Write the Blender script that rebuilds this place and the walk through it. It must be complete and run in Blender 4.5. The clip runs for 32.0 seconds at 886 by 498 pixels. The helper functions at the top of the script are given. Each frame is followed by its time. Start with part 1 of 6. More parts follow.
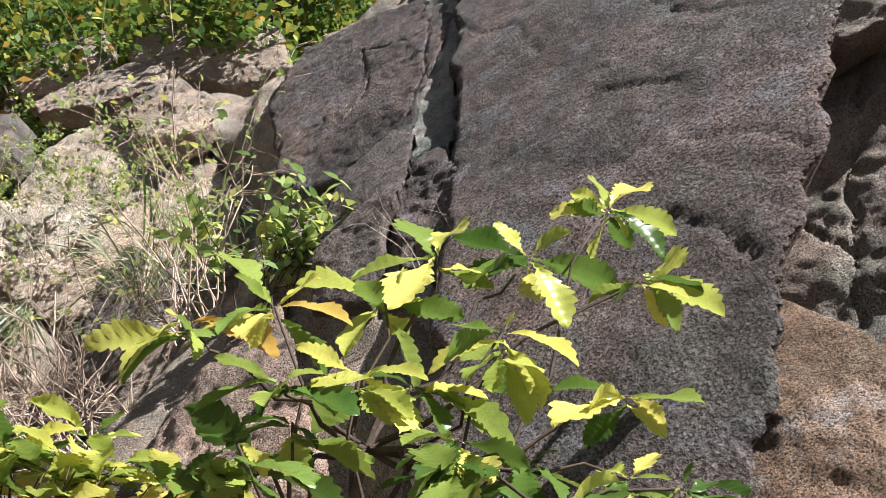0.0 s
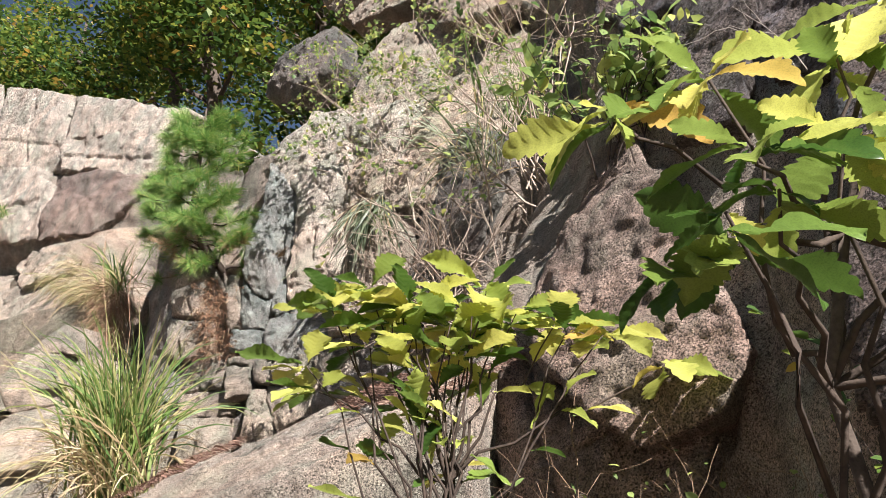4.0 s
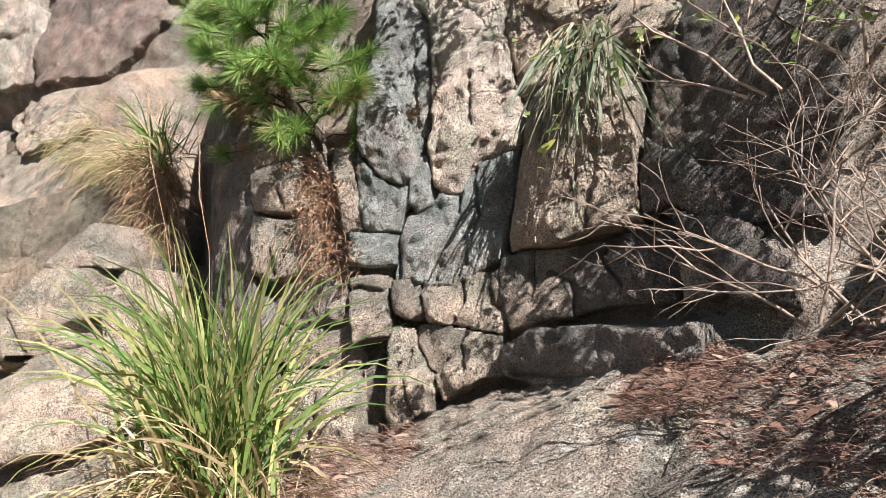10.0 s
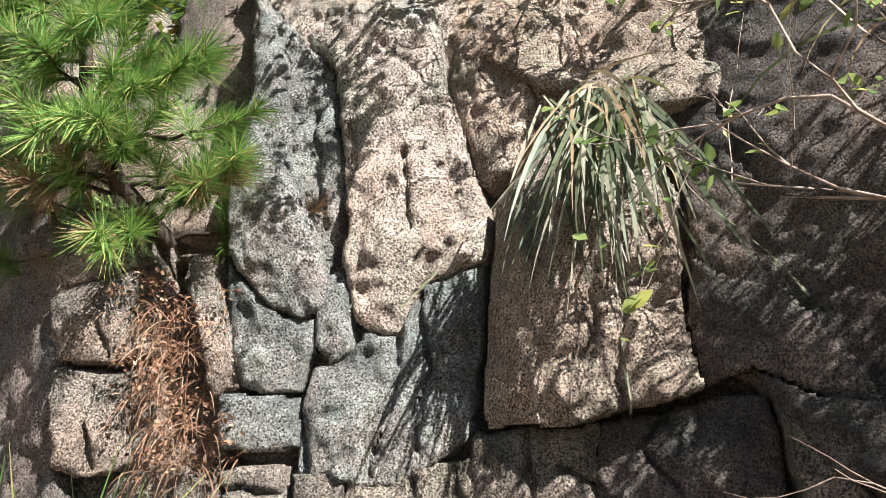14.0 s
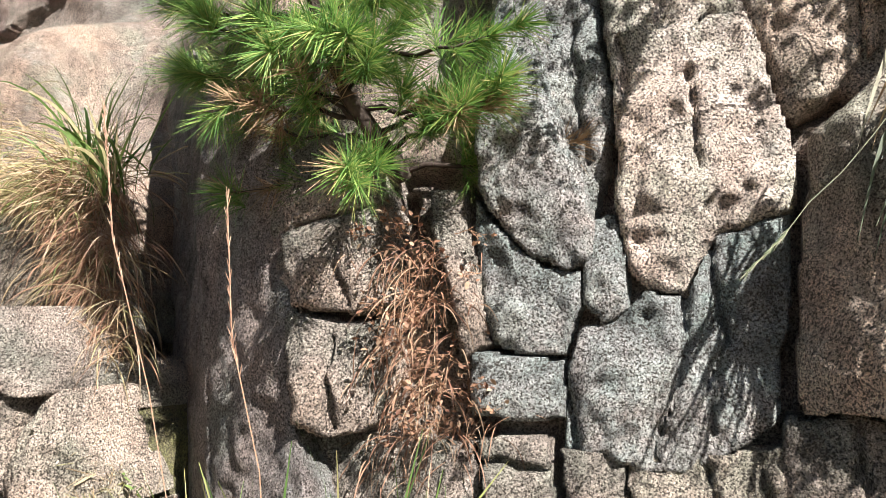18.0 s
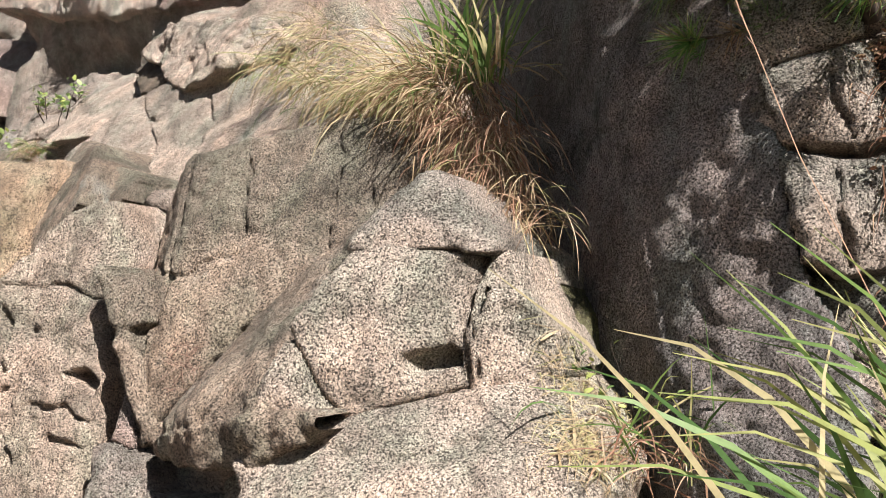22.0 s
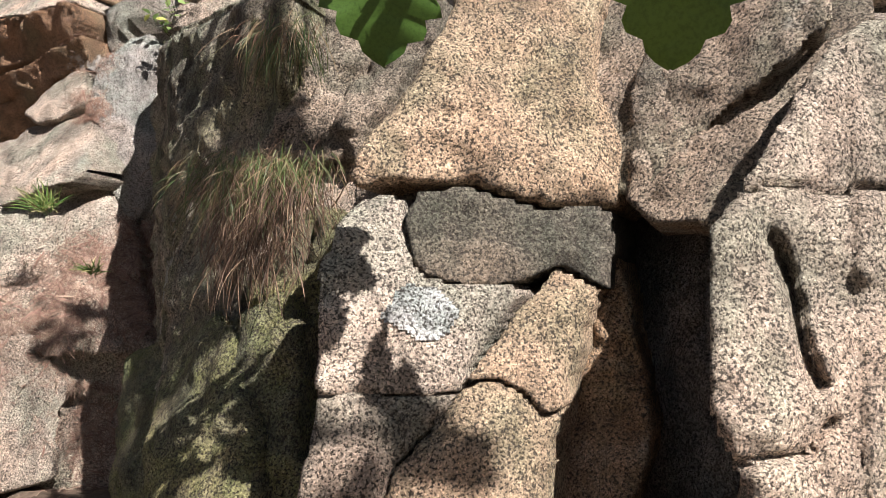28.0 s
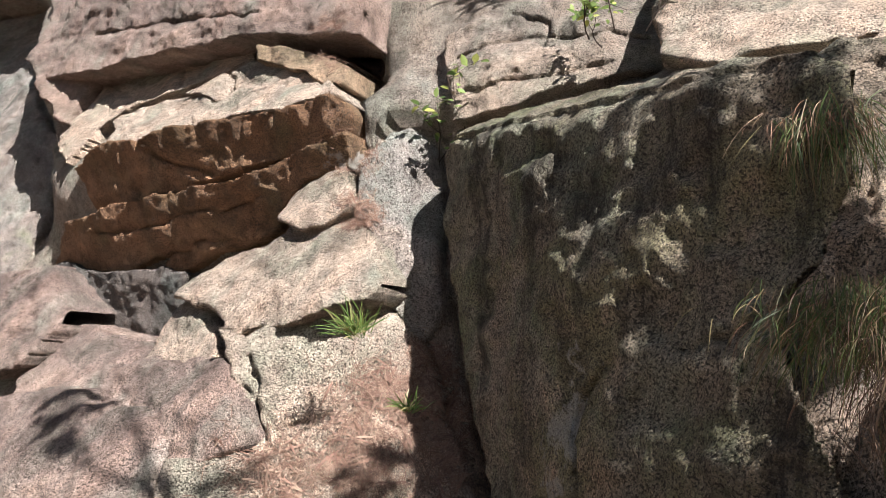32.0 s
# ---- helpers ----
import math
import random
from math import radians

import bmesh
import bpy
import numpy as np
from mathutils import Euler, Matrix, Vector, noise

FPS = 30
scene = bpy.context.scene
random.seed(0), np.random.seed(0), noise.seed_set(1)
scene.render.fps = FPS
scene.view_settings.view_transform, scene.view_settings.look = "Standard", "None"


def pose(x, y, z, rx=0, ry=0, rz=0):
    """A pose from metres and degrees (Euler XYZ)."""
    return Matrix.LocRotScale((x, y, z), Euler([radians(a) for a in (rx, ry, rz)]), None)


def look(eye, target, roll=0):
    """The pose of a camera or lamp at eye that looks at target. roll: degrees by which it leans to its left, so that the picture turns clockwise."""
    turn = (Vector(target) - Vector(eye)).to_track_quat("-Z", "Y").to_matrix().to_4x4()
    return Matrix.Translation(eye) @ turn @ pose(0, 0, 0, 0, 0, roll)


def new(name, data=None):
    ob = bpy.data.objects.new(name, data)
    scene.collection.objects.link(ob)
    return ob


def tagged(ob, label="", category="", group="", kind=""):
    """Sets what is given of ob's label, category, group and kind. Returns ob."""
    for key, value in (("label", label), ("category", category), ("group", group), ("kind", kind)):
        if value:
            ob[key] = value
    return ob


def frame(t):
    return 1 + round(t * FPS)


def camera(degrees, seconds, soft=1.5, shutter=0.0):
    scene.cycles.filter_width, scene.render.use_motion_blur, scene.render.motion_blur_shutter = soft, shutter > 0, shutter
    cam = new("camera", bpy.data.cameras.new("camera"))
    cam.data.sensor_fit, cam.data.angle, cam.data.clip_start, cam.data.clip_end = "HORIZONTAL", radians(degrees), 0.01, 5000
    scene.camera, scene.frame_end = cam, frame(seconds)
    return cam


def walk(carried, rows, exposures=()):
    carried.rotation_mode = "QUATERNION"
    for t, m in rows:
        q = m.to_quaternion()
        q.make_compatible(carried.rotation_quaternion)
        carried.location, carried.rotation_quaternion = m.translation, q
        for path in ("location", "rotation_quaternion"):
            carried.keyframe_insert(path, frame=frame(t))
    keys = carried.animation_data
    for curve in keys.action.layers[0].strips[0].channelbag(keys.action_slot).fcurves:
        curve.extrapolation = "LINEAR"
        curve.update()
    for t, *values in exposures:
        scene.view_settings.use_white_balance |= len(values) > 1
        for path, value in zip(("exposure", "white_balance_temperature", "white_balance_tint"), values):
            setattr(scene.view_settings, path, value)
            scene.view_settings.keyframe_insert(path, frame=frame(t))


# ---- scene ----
cam = camera(56.0, 32.0, soft=0.5)
PATH = [
    (0, (0.159, 0.393, 1.268), (0.015, 2.146, 2.219), 0.5),
    (0.5, (0.14, 0.4, 1.263), (-0.06, 2.168, 2.176), 0.1),
    (1, (0.12, 0.398, 1.263), (-0.159, 2.17, 2.147), 0.1),
    (1.5, (0.1, 0.403, 1.255), (-0.25, 2.176, 2.114), -0.1),
    (2, (0.074, 0.446, 1.262), (-0.411, 2.209, 2.071), 0.4),
    (2.5, (0.038, 0.446, 1.273), (-0.615, 2.153, 2.084), 1.1),
    (3, (0.019, 0.445, 1.263), (-0.724, 2.12, 2.064), 1.5),
    (3.5, (-0.007, 0.465, 1.235), (-0.802, 2.141, 1.982), 1.2),
    (4, (-0.025, 0.54, 1.23), (-0.898, 2.206, 1.909), 1.2),
    (4.5, (-0.052, 0.577, 1.24), (-1.036, 2.212, 1.838), 1.3),
    (6.5, (-0.486, 0.924, 1.562), (-1.593, 2.554, 1.904), -3.1),
    (7, (-0.571, 0.976, 1.582), (-1.724, 2.578, 1.905), -2.3),
    (7.5, (-0.662, 1.031, 1.646), (-1.865, 2.598, 1.952), -1.6),
    (8, (-0.852, 1.104, 1.688), (-2.047, 2.675, 2.013), -1.4),
    (8.5, (-0.995, 1.156, 1.724), (-2.16, 2.749, 2.046), -2.5),
    (9, (-1.168, 1.264, 1.728), (-2.238, 2.927, 2.024), -2.5),
    (9.5, (-1.318, 1.392, 1.827), (-2.315, 3.099, 2.13), -0.7),
    (10, (-1.379, 1.443, 1.852), (-2.3, 3.197, 2.125), 0.1),
    (10.5, (-1.425, 1.462, 1.88), (-2.216, 3.278, 2.155), -0.4),
    (11, (-1.498, 1.504, 1.88), (-2.223, 3.346, 2.167), -1.0),
    (11.5, (-1.639, 1.646, 1.991), (-2.336, 3.491, 2.323), -1.4),
    (12, (-1.789, 1.736, 2.107), (-2.482, 3.569, 2.507), -1.0),
    (12.5, (-1.869, 1.811, 2.113), (-2.517, 3.652, 2.55), -1.5),
    (13, (-1.916, 1.917, 2.133), (-2.488, 3.782, 2.573), -2.1),
    (13.5, (-1.96, 2.011, 2.126), (-2.477, 3.895, 2.557), -2.3),
    (14, (-2.047, 2.162, 2.238), (-2.54, 4.06, 2.632), -2.4),
    (14.5, (-2.193, 2.255, 2.24), (-2.641, 4.167, 2.617), -1.6),
    (16.5, (-2.345, 2.408, 2.324), (-2.832, 4.337, 2.535), -0.4),
    (17, (-2.387, 2.385, 2.352), (-2.854, 4.321, 2.538), -0.1),
    (17.5, (-2.416, 2.347, 2.357), (-2.994, 4.253, 2.536), 0.4),
    (18, (-2.445, 2.303, 2.37), (-3.195, 4.149, 2.539), 0.2),
    (18.5, (-2.484, 2.267, 2.367), (-3.358, 4.054, 2.569), -0.0),
    (19, (-2.556, 2.265, 2.361), (-3.49, 4.02, 2.573), -0.3),
    (19.5, (-2.657, 2.281, 2.331), (-3.647, 4.006, 2.546), -0.5),
    (20, (-2.724, 2.222, 2.253), (-3.744, 3.931, 2.453), -0.6),
    (20.5, (-2.774, 2.144, 2.245), (-3.815, 3.842, 2.426), -0.4),
    (21, (-2.889, 2.137, 2.178), (-3.93, 3.833, 2.378), -0.1),
    (21.5, (-3.059, 2.157, 2.139), (-4.072, 3.867, 2.361), 0.4),
    (22, (-3.2, 2.092, 2.006), (-4.14, 3.842, 2.245), 0.4),
    (22.5, (-3.324, 2.071, 1.99), (-4.241, 3.842, 2.139), -0.2),
    (23, (-3.519, 2.142, 1.957), (-4.406, 3.931, 2.06), -0.2),
    (23.5, (-3.71, 2.183, 1.977), (-4.557, 3.994, 2.048), 0.3),
    (24, (-3.95, 2.153, 1.99), (-4.776, 3.973, 2.066), 1.1),
    (24.5, (-4.176, 2.182, 1.983), (-4.982, 4.009, 2.111), 1.8),
    (25, (-4.412, 2.266, 1.998), (-5.207, 4.099, 2.103), 1.3),
    (25.5, (-4.654, 2.288, 2.057), (-5.426, 4.133, 2.054), 1.5),
    (27.5, (-5.22, 2.417, 2.027), (-5.883, 4.3, 2.141), -0.2),
    (28, (-5.435, 2.467, 2.043), (-6.143, 4.334, 2.149), 0.2),
    (28.5, (-5.627, 2.468, 2.076), (-6.352, 4.328, 2.2), 0.5),
    (29, (-5.751, 2.458, 2.094), (-6.457, 4.324, 2.233), 0.2),
    (29.5, (-5.915, 2.509, 2.106), (-6.611, 4.374, 2.3), 0.6),
    (30, (-6.014, 2.545, 2.118), (-6.721, 4.398, 2.375), 2.1),
    (30.5, (-6.105, 2.553, 2.12), (-6.806, 4.407, 2.384), 2.8),
    (31, (-6.233, 2.533, 2.138), (-6.941, 4.383, 2.411), 1.7),
    (31.5, (-6.324, 2.511, 2.169), (-7.06, 4.347, 2.466), 0.3),
    (32, (-6.394, 2.533, 2.168), (-7.179, 4.345, 2.485), -0.2),
]
walk(cam, [(t, look(eye, target, roll)) for t, eye, target, roll in PATH], exposures=[(0.0, 1.18), (4.0, 1.10), (7.0, 1.0), (12.0, 1.06), (14.5, 1.18), (17.5, 1.20), (20.0, 1.05), (23.0, 0.90), (25.0, 0.90), (28.0, 0.98), (32.0, 1.08)])

# ---- world and sun ----
SUN = Vector((1.0, -0.58, 1.2)).normalized()
world = bpy.data.worlds.new("sky")
scene.world = world
world.use_nodes = True
sky = world.node_tree.nodes.new("ShaderNodeTexSky")
sky.sky_type, sky.sun_disc = "NISHITA", False
sky.sun_elevation = math.asin(SUN.z)
sky.sun_rotation = math.atan2(SUN.x, SUN.y)
world.node_tree.nodes["Background"].inputs["Strength"].default_value = 0.034
world.node_tree.links.new(sky.outputs[0], world.node_tree.nodes["Background"].inputs["Color"])
sun = new("sun", bpy.data.lights.new("sun", "SUN"))
sun.data.energy, sun.data.angle, sun.data.color = 6.2, radians(0.53), (1.0, 0.95, 0.925)
sun.matrix_world = look(SUN * 40, (0, 0, 0))


# ---- materials ----
class Nodes:
    """A short way to write node materials."""

    def __init__(self, name, rough=0.85):
        self.mat = bpy.data.materials.new(name)
        self.mat.use_nodes = True
        self.tree = self.mat.node_tree
        self.bsdf = self.tree.nodes["Principled BSDF"]
        self.bsdf.inputs["Roughness"].default_value = rough
        self.bsdf.inputs["Specular IOR Level"].default_value = 0.3
        self.place = self.add("ShaderNodeTexCoord").outputs["Object"]

    def add(self, kind, **values):
        n = self.tree.nodes.new(kind)
        for k, v in values.items():
            n.inputs[k.replace("_", " ")].default_value = v
        return n

    def link(self, a, b):
        self.tree.links.new(a, b)

    def noise(self, scale, detail=4.0, rough=0.6, stretch=None, vec=None):
        n = self.add("ShaderNodeTexNoise", Scale=scale, Detail=detail, Roughness=rough)
        v = vec or self.place
        if stretch:
            m = self.add("ShaderNodeMapping", Scale=stretch)
            self.link(v, m.inputs[0])
            v = m.outputs[0]
        self.link(v, n.inputs["Vector"])
        return n.outputs["Fac"]

    def ramp(self, fac, *stops):
        n = self.add("ShaderNodeValToRGB")
        e = n.color_ramp.elements
        while len(e) < len(stops):
            e.new(0.5)
        for el, (p, c) in zip(e, stops):
            el.position = p
            el.color = (*c, 1) if isinstance(c, tuple) else (c, c, c, 1)
        self.link(fac, n.inputs[0])
        return n.outputs["Color"]

    def mix(self, fac, a, b, kind="MIX"):
        n = self.tree.nodes.new("ShaderNodeMix")
        n.data_type, n.blend_type = "RGBA", kind
        for value, i in ((fac, 0), (a, 6), (b, 7)):
            if isinstance(value, tuple):
                n.inputs[i].default_value = (*value, 1)
            elif isinstance(value, (int, float)):
                n.inputs[i].default_value = value
            else:
                self.link(value, n.inputs[i])
        return n.outputs[2]

    def bump(self, fac, strength, distance, below=None):
        n = self.add("ShaderNodeBump", Strength=strength, Distance=distance)
        self.link(fac, n.inputs["Height"])
        if below:
            self.link(below, n.inputs["Normal"])
        return n.outputs["Normal"]

    def done(self, colour, normal=None):
        self.link(colour, self.bsdf.inputs["Base Color"])
        if normal:
            self.link(normal, self.bsdf.inputs["Normal"])
        return self.mat


def granite(name, base, light, dark, lichen, lichen_at=0.62, speck=1.0, streak=0.35, stain=(0.10, 0.085, 0.07), tone=1.06):
    """Coarse granite: feldspar and mica grains and weathered pitting, its hollows painted shade-dark, over slow stains,
    run-down streaks and lichen.
    """
    base, light, dark = [(c[0] * tone, c[1] * tone * 0.99, c[2] * tone) for c in (base, light, dark)]
    n = Nodes(name, 0.9)
    slow = n.noise(1.6, 5, 0.62)
    col = n.ramp(slow, (0.30, dark), (0.50, base), (0.70, light))
    hue = n.noise(0.8, 4, 0.6)
    col = n.mix(0.8, col, n.ramp(hue, (0.35, (0.90, 0.98, 1.02)), (0.52, (1.0, 1.0, 1.0)), (0.66, (1.08, 0.99, 0.92))), "MULTIPLY")
    patch = n.noise(4.5, 6, 0.7)
    col = n.mix(n.ramp(patch, (lichen_at - 0.08, 0.0), (lichen_at + 0.04, 0.75)), col, lichen)
    run = n.noise(1.0, 5, 0.65, stretch=(9, 9, 0.9))
    col = n.mix(n.ramp(run, (0.52, 0.0), (0.68, streak)), col, stain)
    mottle = n.noise(7.5, 7, 0.72)
    col = n.mix(0.75, col, n.ramp(mottle, (0.30, 0.50), (0.48, 0.98), (0.70, 1.30)), "MULTIPLY")
    tint = n.noise(5.2, 4, 0.6, stretch=(1.3, 1.0, 0.7))
    col = n.mix(0.9, col, n.ramp(tint, (0.36, (0.87, 1.0, 0.97)), (0.50, (1.0, 1.0, 1.0)), (0.64, (1.06, 0.985, 0.95))), "MULTIPLY")
    cell = n.add("ShaderNodeTexVoronoi", Scale=430.0 * speck)
    n.link(n.place, cell.inputs["Vector"])
    grain = n.ramp(cell.outputs["Color"], (0.10, 0.30), (0.28, 0.80), (0.62, 1.12), (0.88, 1.65))
    col = n.mix(0.8, col, grain, "MULTIPLY")
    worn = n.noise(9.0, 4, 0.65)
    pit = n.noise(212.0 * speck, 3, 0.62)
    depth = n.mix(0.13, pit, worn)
    # Shade in the small hollows is painted dark, following the bump's depth.
    pit_shade = n.ramp(depth, (0.425, 0.86), (0.470, 0.0))
    col = n.mix(pit_shade, col, (0.075, 0.062, 0.052))
    wide = n.noise(26.0, 6, 0.75)
    col = n.mix(0.55, col, n.ramp(wide, (0.33, 0.50), (0.5, 1.0), (0.7, 1.25)), "MULTIPLY")
    spot = n.noise(2.4, 3, 0.55)
    col = n.mix(n.ramp(n.mix(0.2, spot, wide), (0.665, 0.0), (0.69, 0.7)), col, (0.66, 0.64, 0.60))
    rel = n.bump(n.noise(14.0, 6, 0.65), 0.9, 0.05)
    rel = n.bump(n.noise(70.0 * speck, 6, 0.7), 1.0, 0.015, rel)
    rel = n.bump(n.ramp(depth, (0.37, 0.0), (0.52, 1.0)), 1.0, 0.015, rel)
    return n.done(col, rel)


PALE = granite("pale_granite", (0.545, 0.45, 0.36), (0.67, 0.58, 0.48), (0.38, 0.305, 0.235), (0.578, 0.539, 0.456), 0.66, tone=1.13)
GREY = granite("grey_granite", (0.43, 0.362, 0.30), (0.57, 0.49, 0.40), (0.25, 0.21, 0.17), (0.441, 0.421, 0.372), 0.64, tone=1.06)
GREY2 = granite("cool_granite", (0.420, 0.382, 0.344), (0.546, 0.500, 0.446), (0.273, 0.245, 0.205), (0.315, 0.333, 0.223), 0.68)
# Dark rock; in the recesses its low tone also paints in the shade.
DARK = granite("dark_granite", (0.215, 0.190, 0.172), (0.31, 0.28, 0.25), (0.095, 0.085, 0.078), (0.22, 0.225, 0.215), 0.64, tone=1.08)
DARK2 = granite("charcoal_granite", (0.168, 0.142, 0.107), (0.231, 0.196, 0.149), (0.095, 0.078, 0.060), (0.420, 0.382, 0.335), 0.72, tone=1.2)
TEAL = granite("lichen_granite", (0.40, 0.39, 0.365), (0.54, 0.53, 0.50), (0.20, 0.21, 0.195), (0.33, 0.39, 0.365), 0.55, tone=1.10)
SLATE = granite("slate_granite", (0.30, 0.268, 0.245), (0.40, 0.36, 0.33), (0.16, 0.142, 0.13), (0.30, 0.30, 0.285), 0.64, tone=1.18)
BUFF = granite("buff_granite", (0.51, 0.405, 0.315), (0.62, 0.52, 0.42), (0.34, 0.26, 0.195), (0.46, 0.43, 0.37), 0.66, tone=1.05)
CREAM = granite("cream_granite", (0.64, 0.545, 0.46), (0.75, 0.66, 0.57), (0.46, 0.375, 0.305), (0.40, 0.42, 0.39), 0.64, tone=1.18)
OLIVE = granite("olive_granite", (0.36, 0.288, 0.217), (0.46, 0.385, 0.30), (0.18, 0.142, 0.102), (0.46, 0.45, 0.40), 0.66, tone=1.05)
ORANGE = granite("rusty_granite", (0.50, 0.365, 0.245), (0.60, 0.465, 0.335), (0.40, 0.265, 0.16), (0.525, 0.451, 0.372), 0.68, tone=1.10)
ORANGE2 = granite("brown_granite", (0.357, 0.245, 0.167), (0.462, 0.343, 0.251), (0.231, 0.127, 0.074), (0.378, 0.392, 0.419), 0.62, tone=0.72)
MAUVE = granite("mauve_granite", (0.399, 0.304, 0.260), (0.525, 0.421, 0.363), (0.252, 0.176, 0.149), (0.525, 0.451, 0.391), 0.64)
VIOLET = granite("violet_granite", (0.21, 0.175, 0.165), (0.31, 0.265, 0.245), (0.11, 0.095, 0.095), (0.18, 0.18, 0.205), 0.60, 0.55, tone=0.76)
VIOLET2 = granite("pink_granite", (0.378, 0.279, 0.228), (0.473, 0.372, 0.316), (0.231, 0.157, 0.121), (0.347, 0.294, 0.260), 0.64, 0.9, tone=1.0)
BROWN = granite("ochre_granite", (0.420, 0.284, 0.177), (0.557, 0.431, 0.316), (0.263, 0.127, 0.060), (0.578, 0.490, 0.391), 0.62)
RUST = granite("rust_granite", (0.26, 0.15, 0.085), (0.34, 0.22, 0.14), (0.15, 0.08, 0.045), (0.32, 0.21, 0.12), 0.64, tone=1.45)
RUST2 = granite("litter_granite", (0.347, 0.225, 0.153), (0.441, 0.314, 0.223), (0.210, 0.118, 0.074), (0.399, 0.294, 0.205), 0.60)
CHALK = granite("chalk_lichen", (0.66, 0.64, 0.60), (0.76, 0.75, 0.72), (0.52, 0.49, 0.44), (0.70, 0.70, 0.66), 0.6, 1.0, 0.1, tone=0.86)
MOSS = granite("mossy_granite", (0.252, 0.221, 0.130), (0.347, 0.304, 0.195), (0.126, 0.108, 0.060), (0.242, 0.245, 0.093), 0.54, tone=1.2)
MOSS_DARK = granite("mossy_dark_granite", (0.19, 0.165, 0.125), (0.29, 0.255, 0.20), (0.095, 0.086, 0.06), (0.30, 0.30, 0.17), 0.55, 0.8, 0.85, (0.045, 0.040, 0.036), tone=2.2)
SAY = {"slate_granite": "slate grey pitted granite", "pale_granite": "pale tan weathered granite", "grey_granite": "grey brown coarse granite", "cool_granite": "cool grey smooth granite",
       "dark_granite": "dark, partly shade-toned granite", "charcoal_granite": "charcoal crusted granite", "buff_granite": "pinkish buff coarse granite", "cream_granite": "cream coloured coarse granite", "olive_granite": "olive brown coarse granite", "lichen_granite": "grey green lichened granite",
       "rusty_granite": "orange tinted granite", "brown_granite": "brown stained granite", "mauve_granite": "mauve grey granite",
       "violet_granite": "speckled violet grey granite", "pink_granite": "pinkish brown granite", "ochre_granite": "ochre weathered granite",
       "chalk_lichen": "white chalky", "rust_granite": "rust brown overhung granite", "litter_granite": "reddish litter-strewn granite",
       "mossy_granite": "olive mossy granite", "mossy_dark_granite": "dark mossy granite"}


# ---- tools for meshes ----
def hashed(i, j, seed):
    h = (i.astype(np.int64) * 374761393 + j.astype(np.int64) * 668265263 + seed * 1442695041) & 0xFFFFFFFF
    h = ((h ^ (h >> 13)) * 1274126177) & 0xFFFFFFFF
    return ((h ^ (h >> 16)) & 0xFFFF) / 65535.0


def wave(x, y, size, seed=0):
    """Smooth noise between -1 and 1 with features of that size."""
    x, y = np.asarray(x) / size, np.asarray(y) / size
    i, j = np.floor(x), np.floor(y)
    u, v = x - i, y - j
    u, v = u * u * u * (u * (6 * u - 15) + 10), v * v * v * (v * (6 * v - 15) + 10)
    a, b = hashed(i, j, seed), hashed(i + 1, j, seed)
    c, d = hashed(i, j + 1, seed), hashed(i + 1, j + 1, seed)
    return 2 * ((a * (1 - u) + b * u) * (1 - v) + (c * (1 - u) + d * u) * v) - 1


def rough(x, y, size, octaves=4, seed=0):
    return sum(wave(x + 7.3 * k, y - 3.1 * k, size / 2 ** k, seed + k) * 0.52 ** k for k in range(octaves))


def to_segments(x, y, points, closed):
    """The distance of each place to a line of corners."""
    best = np.full(x.shape, 1e9)
    n = len(points)
    for k in range(n if closed else n - 1):
        (ax, ay), (bx, by) = points[k], points[(k + 1) % n]
        dx, dy = bx - ax, by - ay
        s = np.clip(((x - ax) * dx + (y - ay) * dy) / (dx * dx + dy * dy + 1e-9), 0, 1)
        best = np.minimum(best, np.hypot(x - ax - s * dx, y - ay - s * dy))
    return best


def inside(x, y, points):
    odd = np.zeros(x.shape, bool)
    n = len(points)
    for k in range(n):
        (ax, ay), (bx, by) = points[k], points[(k + 1) % n]
        odd ^= ((ay > y) != (by > y)) & (x < (bx - ax) * (y - ay) / (by - ay + 1e-12) + ax)
    return odd


def mesh_of(name, verts, faces, material, smooth=True):
    me = bpy.data.meshes.new(name)
    me.from_pydata(verts, [], faces)
    me.materials.append(material)
    if smooth:
        me.polygons.foreach_set("use_smooth", [True] * len(me.polygons))
    me.update()
    return me


def part(name, bm, material, parent, label=""):
    me = bpy.data.meshes.new(name)
    bm.to_mesh(me)
    bm.free()
    me.materials.append(material)
    ob = new(name, me)
    ob.parent = parent
    return tagged(ob, label)


def strips(name, lines, material, smooth=True):
    """A mesh of tapering ribbons: each line is (points, half widths, side vector)."""
    verts, faces = [], []
    for points, widths, side in lines:
        b = len(verts)
        for p, w in zip(points, widths):
            verts += [tuple(p - side * w), tuple(p + side * w)]
        faces += [(b + 2 * k, b + 2 * k + 1, b + 2 * k + 3, b + 2 * k + 2) for k in range(len(points) - 1)]
    return mesh_of(name, verts, faces, material, smooth)


